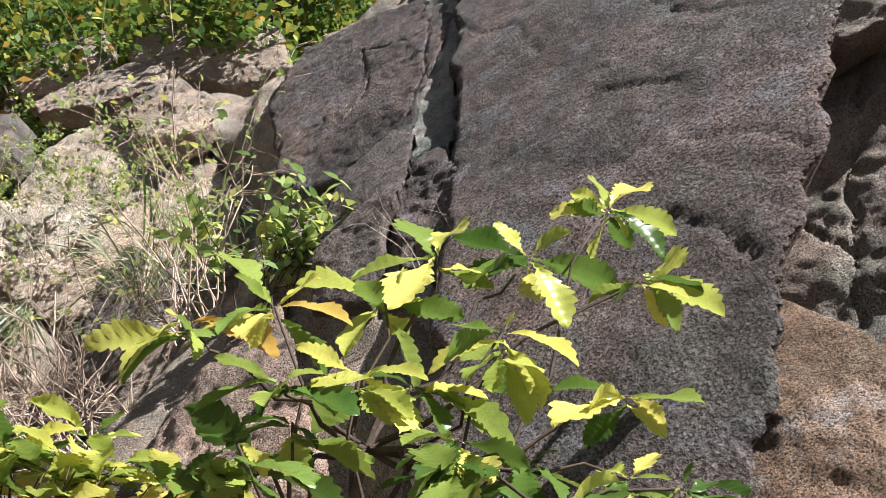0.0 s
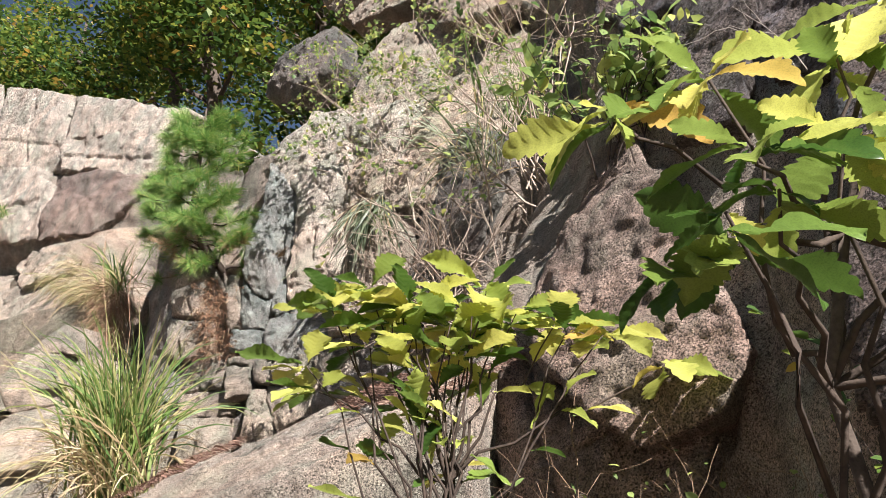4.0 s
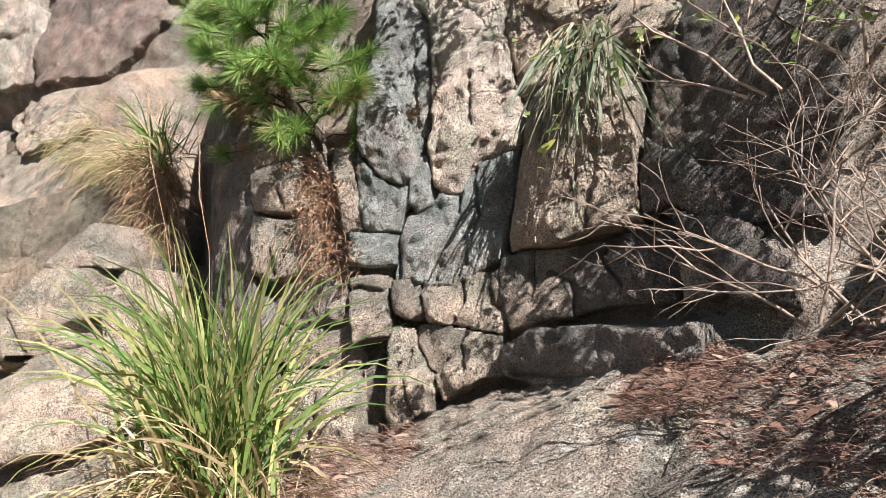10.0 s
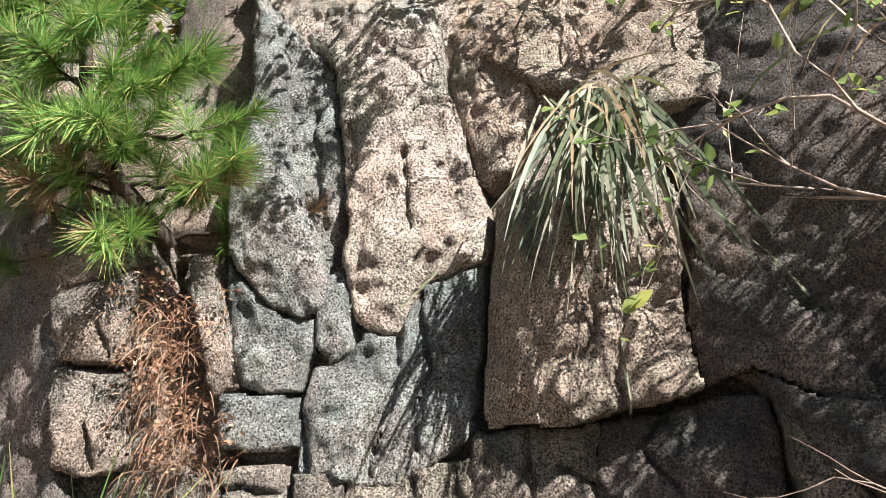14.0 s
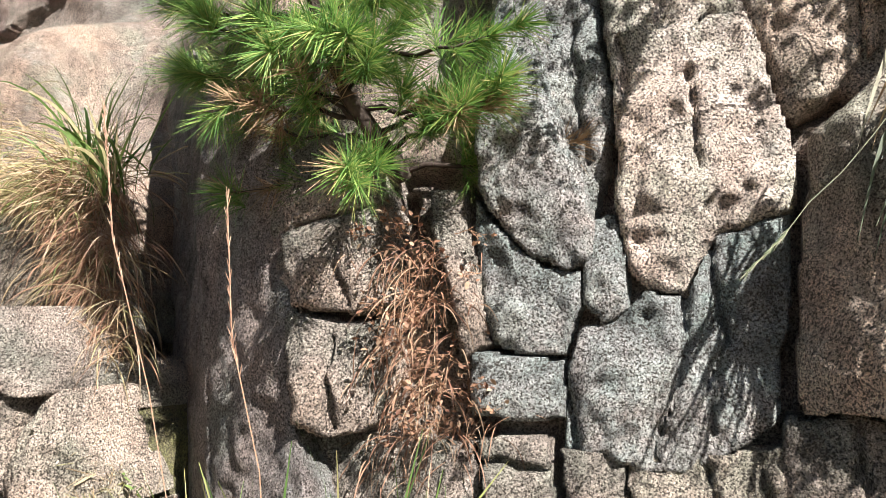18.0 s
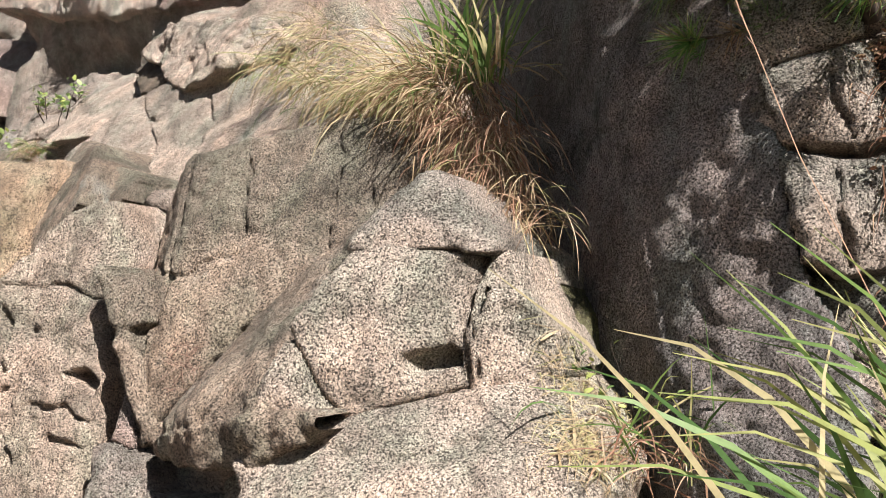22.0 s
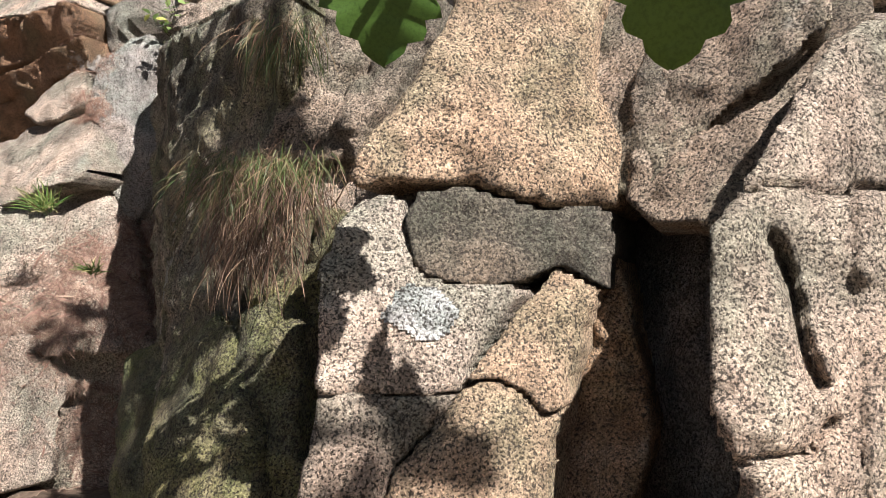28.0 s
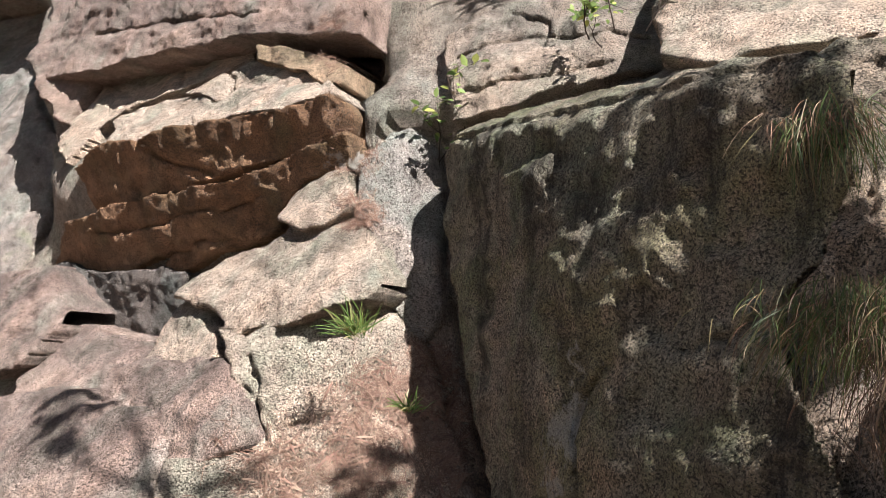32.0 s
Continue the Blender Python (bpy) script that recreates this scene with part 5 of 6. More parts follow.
DARK_GRASS = leafy("dark_grass", ((0.0, (0.05, 0.08, 0.03)), (0.5, (0.11, 0.15, 0.045)), (0.8, (0.20, 0.16, 0.08)), (1.0, (0.34, 0.24, 0.13))), 0.25, 0.5, False)
PALE_GRASS = leafy("fading_grass", ((0.0, (0.132, 0.180, 0.090)), (0.5, (0.300, 0.336, 0.216)), (1.0, (0.576, 0.540, 0.420))), 0.3, 0.45, False)
FADED_GRASS = leafy("faded_grass", ((0.0, (0.075, 0.105, 0.060)), (0.55, (0.175, 0.205, 0.125)), (1.0, (0.44, 0.42, 0.32))), 0.25, 0.45, False)
DRY_GRASS = leafy("dry_grass", ((0.0, (0.299, 0.207, 0.115)), (0.6, (0.552, 0.437, 0.265)), (0.85, (0.345, 0.356, 0.127)), (1.0, (0.690, 0.575, 0.391))), 0.3, 0.6, False)
RED_GRASS = leafy("red_dry_grass", ((0.0, (0.20, 0.10, 0.065)), (0.6, (0.40, 0.24, 0.15)), (1.0, (0.58, 0.44, 0.30))), 0.25, 0.6, False)
ROOT_GRASS = leafy("dark_root_grass", ((0.0, (0.050, 0.030, 0.020)), (0.6, (0.13, 0.075, 0.048)), (1.0, (0.32, 0.22, 0.14))), 0.05, 0.65, False)
SHRUB = leafy("shrub_leaf", ((0.0, (0.117, 0.208, 0.065)), (0.6, (0.325, 0.429, 0.143)), (1.0, (0.598, 0.598, 0.169))), 0.4, 0.42, False)
CROWN = leafy("tree_leaf", ((0.0, (0.044, 0.099, 0.028)), (0.6, (0.121, 0.198, 0.039)), (0.92, (0.286, 0.308, 0.055)), (1.0, (0.495, 0.286, 0.066))), 0.4, 0.5, False)
FALLEN = leafy("fallen_leaf", ((0.0, (0.09, 0.05, 0.04)), (0.6, (0.22, 0.12, 0.09)), (1.0, (0.40, 0.28, 0.21))), 0.1, 0.8, False)
NEEDLE_LITTER = leafy("needle_litter", ((0.0, (0.10, 0.055, 0.04)), (0.6, (0.26, 0.15, 0.11)), (1.0, (0.44, 0.32, 0.24))), 0.1, 0.7, False)
TWIG = barky("pale_twig", (0.237, 0.175, 0.138), (0.575, 0.475, 0.388))
BROWN_TWIG = barky("brown_twig", (0.165, 0.121, 0.094), (0.440, 0.352, 0.286))
PALE_STEM = barky("bleached_stem", (0.40, 0.34, 0.29), (0.66, 0.60, 0.54))
BARK = barky("bark", (0.04, 0.03, 0.025), (0.13, 0.10, 0.08))
RED_STEM = barky("red_stem", (0.28, 0.14, 0.08), (0.50, 0.32, 0.20))
DRY_STEM = barky("dry_stem", (0.14, 0.09, 0.06), (0.36, 0.25, 0.17))
STEM = barky("brown_stem", (0.03, 0.022, 0.018), (0.09, 0.065, 0.05))


# ---- plants: shapes ----
def frame_of(ahead, up=Vector((0, 0, 1))):
    """A turn that lays y along ahead and z near up."""
    y = Vector(ahead).normalized()
    x = y.cross(up)
    x = x.normalized() if x.length > 1e-4 else Vector((1, 0, 0))
    return Matrix((x, y, x.cross(y))).transposed()


def oak_blade(seed, teeth=9):
    """A leaf one long: widest past its middle, folded along the rib, with rounded teeth that point to the tip and a rib to each tooth."""
    rng = random.Random(seed)
    n = teeth * 3
    verts, faces = [], []
    droop, fold, twist = rng.uniform(0.02, 0.34), rng.uniform(0.05, 0.40), rng.uniform(-0.22, 0.22)
    for k in range(n + 1):
        s = k / n
        w = 0.235 * math.sin(math.pi * min(1.0, s ** 1.35 * 0.985 + 0.010)) ** 0.85 * (0.45 + 0.55 * min(1, s * 1.8))
        tooth = (-0.030, 0.016, 0.034)[k % 3] * min(1, 5 * s * (1 - s)) * rng.uniform(0.75, 1.25)
        z = -droop * s * s + 0.02 * math.sin(6 * s + seed)
        rise = (-0.010, 0.002, 0.012)[k % 3]
        wave_l, wave_r = 0.035 * math.sin(11 * s + seed), 0.035 * math.sin(12 * s + 2 * seed)
        verts += [(0, s, z), (-w - tooth, s + 0.4 * tooth + 0.20 * w, z + (fold + twist) * w + wave_l), (-w * 0.5, s + 0.06 * w, z + fold * w * 0.45 + rise),
                  (w + tooth, s + 0.4 * tooth + 0.20 * w, z + (fold - twist) * w + wave_r), (w * 0.5, s + 0.06 * w, z + fold * w * 0.45 + rise)]
    for k in range(n):
        a, b = 5 * k, 5 * k + 5
        faces += [(a, b, b + 2, a + 2), (a + 2, b + 2, b + 1, a + 1), (a, a + 4, b + 4, b), (a + 4, a + 3, b + 3, b + 4)]
    return verts, faces


OAK_BLADES = [mesh_of("leaf", *oak_blade(k), OAK) for k in range(7)]
GREEN_BLADES = [mesh_of("leaf", *oak_blade(k + 9), OAK_GREEN) for k in range(4)]


def bend_line(a, b, rng, wobble=0.06, steps=6):
    a, b = Vector(a), Vector(b)
    size = (b - a).length
    off = [Vector((rng.uniform(-1, 1), rng.uniform(-1, 1), rng.uniform(-1, 1))) * size * wobble for _ in range(steps + 1)]
    return [a.lerp(b, k / steps) + off[k] * (1 if 0 < k < steps else 0) for k in range(steps + 1)]


def oak(name, base, whorls, blades, label, size=0.13, seed=1, leaves=(5, 7), thick=0.011, fork=None, hang=None, side=4, drops=(), sprays=(), shade_under=-9.0):
    """A young oak: a stem from the foot to a fork, a twig to each whorl, and the leaves one by one, spread flat in
    layers.
    hang: a place that one long branch reaches, and the whorls that hang from its end; drops: single leaves hanging from
    it, as stalk and tip; sprays: whorls whose leaf tips are known. Under the last argument's height most leaves are
    darker green, which paints shade into them."""
    rng = random.Random(seed)
    root = tagged(new(name), label, "tree")
    root.location = base
    foot = Vector(base)
    fork = Vector(fork) if fork else foot.lerp(sum((Vector(w) for w in whorls), Vector()) / len(whorls), 0.72)
    trunk = bend_line((0, 0, 0), fork - foot, rng, 0.03)
    ob = new("trunk", tubes("trunk", [(trunk, [thick * (1 - 0.08 * k) for k in range(7)])], BARK, 8))
    ob.parent = root
    ends = [(Vector(w) - foot, None) for w in whorls]
    if hang:
        via = Vector(hang[0]) - foot
        ob = new("branch", tubes("branch", [(bend_line(trunk[6], via, rng, 0.02), [thick * (0.6 - 0.05 * k) for k in range(7)])], BARK, 6))
        ob.parent = root
        ends += [(Vector(w) - foot, via) for w in hang[1]]

    def leaf_at(holder, p, ahead, up, s):
        # Most low leaves take darker green blades: shade painted by leaf colour.
        leaf = new("leaf", rng.choice(GREEN_BLADES if (foot + p).z < shade_under and rng.random() < 0.6 else blades))
        leaf.parent = holder
        leaf.matrix_basis = Matrix.Translation(p) @ frame_of(ahead, up).to_4x4() @ Matrix.Diagonal((s, s, s, 1))

    for stalk, tip in drops:
        ahead = Vector(tip) - Vector(stalk)
        ob = new("branch", tubes("branch", [(bend_line(via, Vector(stalk) - foot, rng, 0.03), [0.003 - 0.0003 * k for k in range(7)])], STEM, 5))
        ob.parent = root
        leaf_at(ob, Vector(stalk) - foot, ahead, Vector((0.15, -1, 0.1)), ahead.length)
    for heart, *points in sprays:
        heart = Vector(heart) - foot
        ob = new("branch", tubes("branch", [(bend_line(trunk[rng.randint(4, 6)], heart, rng, 0.05), [thick * 0.42 * (1 - 0.11 * k) for k in range(7)])], STEM, 5))
        ob.parent = root
        for tip in points:
            ahead = Vector(tip) - foot - heart
            leaf_at(ob, heart + ahead * 0.06, ahead, Vector((rng.gauss(0, 0.30), rng.gauss(-0.12, 0.30), 1)), ahead.length * 0.95)
        for k in range(3):
            ahead = Vector((rng.gauss(0, 1), rng.gauss(0.25, 0.8), rng.gauss(-0.25, 0.25))).normalized()
            leaf_at(ob, heart + Vector((0, 0, -0.015)), ahead, Vector((rng.gauss(0, 0.25), rng.gauss(0, 0.25), 1)), size * rng.uniform(0.6, 1.0))
    for tip, start in ends:
        slim = 0.18 if start else 0.5
        start = start or trunk[6 if thick > 0.03 else rng.randint(4, 6)]
        line = bend_line(start, tip, rng, 0.05)
        along = (tip - start).normalized()
        ob = new("branch", tubes("branch", [(line, [thick * slim * (1 - 0.11 * k) for k in range(7)])], STEM, 5))
        ob.parent = root
        for k in [3, 4, 5, 5, 4, 5][:side]:
            leaf_at(ob, line[k], along + Vector((rng.gauss(0, 0.8), rng.gauss(0, 0.8), rng.gauss(-0.3, 0.25))), Vector((rng.gauss(0, 0.25), rng.gauss(0, 0.25), 1)), size * rng.uniform(0.5, 0.9))
        flat = Vector((along.x, along.y, along.z * 0.2)).normalized()
        spin = rng.uniform(0, 6.28)
        count = rng.randint(*leaves)
        for k in range(count):
            turn = spin + 6.2832 * k / count + rng.uniform(-0.4, 0.4)
            ahead = Vector((math.cos(turn), math.sin(turn), rng.uniform(-0.35, 0.12))) + flat * 0.55
            leaf_at(ob, tip + ahead.normalized() * 0.012, ahead, Vector((rng.gauss(0, 0.28), rng.gauss(0, 0.28), 1)), size * rng.uniform(0.62, 1.12))
    return root


def blades_of(rng, root, n, length, wide, aim, spread, droop, foot=0.05, steps=7):
    """Lines of grass: each starts at the foot, leaves along aim within spread, and bows under its weight."""
    lines = []
    for _ in range(n):
        p = Vector(root) + Vector((rng.gauss(0, foot), rng.gauss(0, foot * 0.6), rng.gauss(0, foot * 0.35)))
        d = (Vector(aim) + Vector((rng.gauss(0, spread), rng.gauss(0, spread), rng.gauss(0, spread * 0.5)))).normalized()
        size = length * rng.uniform(0.45, 1.15)
        step = size / steps
        fall = droop * rng.uniform(0.5, 1.5)
        points = [p]
        for k in range(steps):
            d = (d + Vector((rng.gauss(0, 0.04), rng.gauss(0, 0.04), -fall / steps * (0.4 + 1.6 * k / steps)))).normalized()
            p = p + d * step
            points.append(p)
        w = wide * rng.uniform(0.6, 1.2)
        side = d.cross(Vector((rng.uniform(-1, 1), -1, rng.uniform(-0.3, 0.6)))).normalized()
        lines.append((points, [w * (0.7 + 0.5 * math.sin(3.14 * k / steps)) * (1 - (k / steps) ** 3 * 0.9) for k in range(steps + 1)], side))
    return lines


def grass(name, root, label, material, n=120, length=0.5, wide=0.003, aim=(0, -0.3, 1), spread=0.35, droop=1.0, foot=0.05, seed=1, dead=0, dead_material=None):
    rng = random.Random(seed)
    base = Vector(root)
    top = tagged(new(name), label, "grass")
    top.location = base
    ob = new("foliage", strips("foliage", blades_of(rng, (0, 0, 0), n, length, wide, aim, spread, droop, foot), material))
    ob.parent = top
    tagged(ob, kind="stuff")
    if dead:
        ob = new("dry_foliage", strips("dry_foliage", blades_of(rng, (0, -0.01, 0), dead, length * 0.75, wide * 0.7, (aim[0], aim[1] - 0.2, aim[2] * 0.5), spread * 1.3, droop * 1.5, foot * 1.2), dead_material or DRY_GRASS))
        ob.parent = top
        tagged(ob, "brown dry blades", kind="stuff")
    return top


def seed_head(parent, start, end, material, seed=1):
    """A feathery ear of grass on a thin stalk."""
    rng = random.Random(seed)
    a, b = Vector(start), Vector(end)
    line = bend_line(a, b, rng, 0.012)
    along = (b - a).normalized()
    lines = [(line, [0.0008] * 7, along.orthogonal().normalized())]
    for k in range(70):
        at = rng.uniform(4.7, 5.999)
        p = line[int(at)].lerp(line[int(at) + 1], at - int(at))
        d = (along + Vector((rng.gauss(0, 0.13), rng.gauss(0, 0.13), rng.gauss(0, 0.13)))).normalized()
        lines.append(([p, p + d * 0.008, p + d * 0.018], [0.0005, 0.0007, 0.0002], d.orthogonal().normalized()))
    ob = new("seed_head", strips("seed_head", lines, material))
    ob.parent = parent
    return tagged(ob, "pale feathery seed head")


def twiggy(name, base, label, aim, reach, mains=9, depth=4, thick=0.006, material=TWIG, seed=1, spread=0.55, leaf=None, leaf_size=0.02, leaf_n=0, foot=0.08):
    """A shrub: main stems that fork again and again, each main stem with its twigs one part; small leaves where there are any."""
    rng = random.Random(seed)
    top = tagged(new(name), label, "shrub")
    top.location = base
    tips = []
    for _ in range(mains):
        lines = []
        heads = [(Vector((rng.gauss(0, foot), rng.gauss(0, foot * 0.5), 0)), (Vector(aim) + Vector((rng.gauss(0, spread), rng.gauss(0, spread), rng.gauss(0, spread * 0.7)))).normalized(), reach * rng.uniform(0.35, 0.55), thick)]
        for level in range(depth):
            later = []
            for p, d, size, r in heads:
                pts, rad = [p], [r]
                for k in range(4):
                    d = (d + Vector((rng.gauss(0, 0.16), rng.gauss(0, 0.16), rng.gauss(0, 0.14)))).normalized()
                    pts.append(pts[-1] + d * size / 4)
                    rad.append(r * (1 - 0.12 * (k + 1)))
                lines.append((pts, rad))
                for _ in range(rng.choice((2, 2, 3))):
                    q = pts[rng.randint(2, 4)]
                    later.append((q, (d + Vector((rng.gauss(0, 0.5), rng.gauss(0, 0.5), rng.gauss(0, 0.45)))).normalized(), size * rng.uniform(0.55, 0.85), r * 0.58))
                if level >= depth - 2:
                    tips += pts[1:]
            heads = later
        ob = new("stem", tubes("stem", lines, material, 4))
        ob.parent = top
        tagged(ob, kind="stuff")
    if leaf:
        verts, faces = [], []
        for _ in range(leaf_n):
            p = rng.choice(tips) + Vector((rng.gauss(0, 0.008), rng.gauss(0, 0.008), rng.gauss(0, 0.008)))
            m = frame_of((rng.gauss(0, 1), rng.gauss(0, 1), rng.gauss(0.2, 0.7)), Vector((rng.gauss(0, 0.5), rng.gauss(-0.3, 0.5), 1)))
            s = leaf_size * rng.uniform(0.6, 1.3)
            b = len(verts)
            for x, y, z in ((0, 0, 0), (-0.28, 0.35, 0.06), (-0.22, 0.7, 0.03), (0, 1, -0.08), (0.22, 0.7, 0.03), (0.28, 0.35, 0.06), (0, 0.5, 0)):
                verts.append(tuple(p + m @ Vector((x, y, z)) * s))
            faces += [(b, b + 6, b + 1), (b + 1, b + 6, b + 2), (b + 2, b + 6, b + 3), (b + 3, b + 6, b + 4), (b + 4, b + 6, b + 5), (b + 5, b + 6, b)]
        ob = new("foliage", mesh_of("foliage", verts, faces, leaf))
        ob.parent = top
    return top


def needle_tuft(seed, n=85, length=0.085, material=NEEDLE):
    """A brush of pine needles round the end of a shoot, pointing along y."""
    rng = random.Random(seed)
    lines = []
    for _ in range(n):
        turn, open_ = rng.uniform(0, 6.2832), rng.uniform(0.25, 1.25)
        d = Vector((math.sin(open_) * math.cos(turn), math.cos(open_), math.sin(open_) * math.sin(turn)))
        p = Vector((0, rng.uniform(-0.045, 0.01), 0))
        size = length * rng.uniform(0.7, 1.15)
        bow = Vector((0, 0, -0.008))
        lines.append(([p, p + d * size * 0.5 + bow * 0.3, p + d * size + bow], [0.0010, 0.0010, 0.0003], d.orthogonal().normalized()))
    return strips("needles", lines, material)


# ---- the small pine on the ledge ----
TUFTS = [needle_tuft(k) for k in range(5)]
DEAD_TUFTS = [needle_tuft(k + 20, 45, 0.07, DEAD_NEEDLE) for k in range(2)]
rng = random.Random(12)
PINE = Vector((-3.20, 3.94, 2.68))
pine = tagged(new("pine_tree"), "small bushy green pine rooted in a cleft of the cliff", "tree")
pine.location = PINE
spine = [Vector((0, 0, 0)), Vector((-0.06, -0.14, 0.14)), Vector((-0.14, -0.16, 0.36)), Vector((-0.20, -0.10, 0.62)), Vector((-0.26, -0.04, 0.90)), Vector((-0.30, 0.0, 1.12))]
ob = new("trunk", tubes("trunk", [(spine, [0.022, 0.02, 0.017, 0.014, 0.010, 0.006])], BARK, 8))
ob.parent = pine
for k in range(44):
    s = (k + 0.5) / 44
    at = s * 4.6
    start = spine[int(at)].lerp(spine[int(at) + 1], at - int(at))
    turn = k * 2.4
    reach = (0.46 - 0.22 * s) * rng.uniform(0.5, 1.1)
    out = Vector((math.cos(turn) * 1.0, -abs(math.sin(turn)) * 0.62 + 0.10, rng.uniform(-0.22, 0.22)))
    line = bend_line(start, start + out * reach, rng, 0.05)
    ob = new("branch", tubes("branch", [(line, [0.007 - 0.0008 * j for j in range(7)])], STEM, 5))
    ob.parent = pine
    for j in range(9):
        p = line[rng.choice((2, 3, 4, 5, 6))] if j else line[6]
        d = out.normalized() + Vector((rng.gauss(0, 0.5), rng.gauss(-0.15, 0.4), rng.gauss(0.25, 0.45)))
        p = p + (d.normalized() * rng.uniform(0.02, 0.09) if j else Vector())
        dead = s < 0.2 and rng.random() < 0.4
        tuft = new("needle_tuft", rng.choice(DEAD_TUFTS if dead else TUFTS))
        tuft.parent = ob
        w = rng.uniform(0.75, 1.1)
        tuft.matrix_basis = Matrix.Translation(p) @ frame_of(d).to_4x4() @ Matrix.Diagonal((w, w, w, 1))

# ---- young oaks ----
OAK_A_FOOT, OAK_A_FORK = (-0.09, 1.46, 0.42), (-0.03, 1.48, 1.56)
SPRAYS = []


def spray(*places):
    """A whorl of the young oak: its heart, then the tips of its leaves."""
    SPRAYS.append(places)


spray((0.342, 1.659, 2.023), (0.421, 1.713, 2.136), (0.237, 1.588, 1.989), (0.461, 1.685, 2.016), (0.438, 1.637, 1.946), (0.283, 1.637, 2.055), (0.350, 1.743, 2.142), (0.384, 1.690, 1.992))
spray((0.197, 1.596, 1.897), (0.086, 1.534, 1.934), (0.149, 1.610, 1.980), (0.346, 1.639, 1.890), (0.262, 1.551, 1.790), (0.092, 1.489, 1.842), (0.255, 1.625, 1.972))
spray((0.056, 1.545, 1.876), (-0.008, 1.589, 1.985), (0.067, 1.631, 2.017), (-0.079, 1.514, 1.865), (-0.003, 1.440, 1.754))
spray((0.380, 1.620, 1.870), (0.517, 1.690, 1.862), (0.447, 1.642, 1.800), (0.325, 1.613, 1.836), (0.469, 1.728, 1.960), (0.484, 1.639, 1.881))
spray((-0.138, 1.357, 1.713), (-0.221, 1.379, 1.815), (-0.100, 1.402, 1.782), (-0.178, 1.316, 1.745), (-0.049, 1.403, 1.736), (-0.181, 1.271, 1.666), (-0.171, 1.376, 1.664))
spray((-0.243, 1.335, 1.687), (-0.311, 1.287, 1.621), (-0.205, 1.310, 1.638), (-0.157, 1.433, 1.714), (-0.274, 1.336, 1.704))
spray((-0.011, 1.468, 1.764), (-0.124, 1.486, 1.842), (0.097, 1.518, 1.768), (-0.068, 1.407, 1.692), (0.006, 1.514, 1.840), (0.048, 1.495, 1.785))
spray((-0.092, 1.261, 1.577), (-0.154, 1.219, 1.598), (-0.191, 1.251, 1.567), (-0.017, 1.222, 1.534), (-0.042, 1.235, 1.588), (-0.116, 1.249, 1.538))
spray((-0.015, 1.326, 1.606), (-0.068, 1.301, 1.596), (0.053, 1.367, 1.638), (-0.083, 1.288, 1.635), (0.025, 1.398, 1.592))
spray((0.155, 1.435, 1.703), (0.259, 1.473, 1.701), (0.170, 1.422, 1.727), (0.067, 1.393, 1.668), (0.094, 1.379, 1.695))
spray((0.154, 1.445, 1.683), (0.201, 1.476, 1.642), (0.108, 1.380, 1.626), (0.138, 1.416, 1.615))
spray((0.032, 1.442, 1.633), (0.192, 1.440, 1.566), (0.091, 1.394, 1.577), (0.105, 1.432, 1.607), (-0.017, 1.442, 1.601), (-0.031, 1.440, 1.664))
spray((-0.074, 1.260, 1.530), (-0.127, 1.204, 1.506), (-0.108, 1.201, 1.524), (-0.042, 1.260, 1.506))
spray((-0.112, 1.198, 1.492), (-0.165, 1.185, 1.460), (-0.096, 1.255, 1.488), (-0.162, 1.246, 1.520))
spray((-0.116, 1.306, 1.508), (-0.086, 1.386, 1.523), (-0.137, 1.212, 1.456), (-0.134, 1.258, 1.476))
spray((-0.171, 1.314, 1.497), (-0.241, 1.301, 1.439), (-0.191, 1.270, 1.435), (-0.154, 1.379, 1.488))
spray((0.325, 1.539, 1.646), (0.234, 1.547, 1.685), (0.218, 1.446, 1.589), (0.436, 1.559, 1.649), (0.379, 1.546, 1.617), (0.254, 1.459, 1.622))
spray((0.100, 1.365, 1.539), (0.019, 1.378, 1.519), (0.183, 1.373, 1.515), (0.048, 1.275, 1.526), (0.071, 1.270, 1.480))
spray((0.097, 1.317, 1.500), (0.078, 1.324, 1.453), (0.128, 1.298, 1.461), (0.054, 1.252, 1.459), (0.147, 1.284, 1.481))
spray((0.183, 1.483, 1.540), (0.129, 1.452, 1.541), (0.188, 1.416, 1.449), (0.164, 1.397, 1.475), (0.230, 1.434, 1.494), (0.219, 1.466, 1.556))
spray((0.311, 1.490, 1.518), (0.209, 1.389, 1.482), (0.256, 1.395, 1.475), (0.357, 1.527, 1.565), (0.361, 1.490, 1.531), (0.285, 1.551, 1.561))
spray((0.368, 1.437, 1.494), (0.301, 1.390, 1.450), (0.463, 1.522, 1.524), (0.404, 1.418, 1.433), (0.471, 1.534, 1.491), (0.382, 1.421, 1.448), (0.378, 1.429, 1.525))
spray((0.230, 1.397, 1.463), (0.199, 1.303, 1.408), (0.256, 1.385, 1.429), (0.168, 1.326, 1.436), (0.291, 1.471, 1.466))
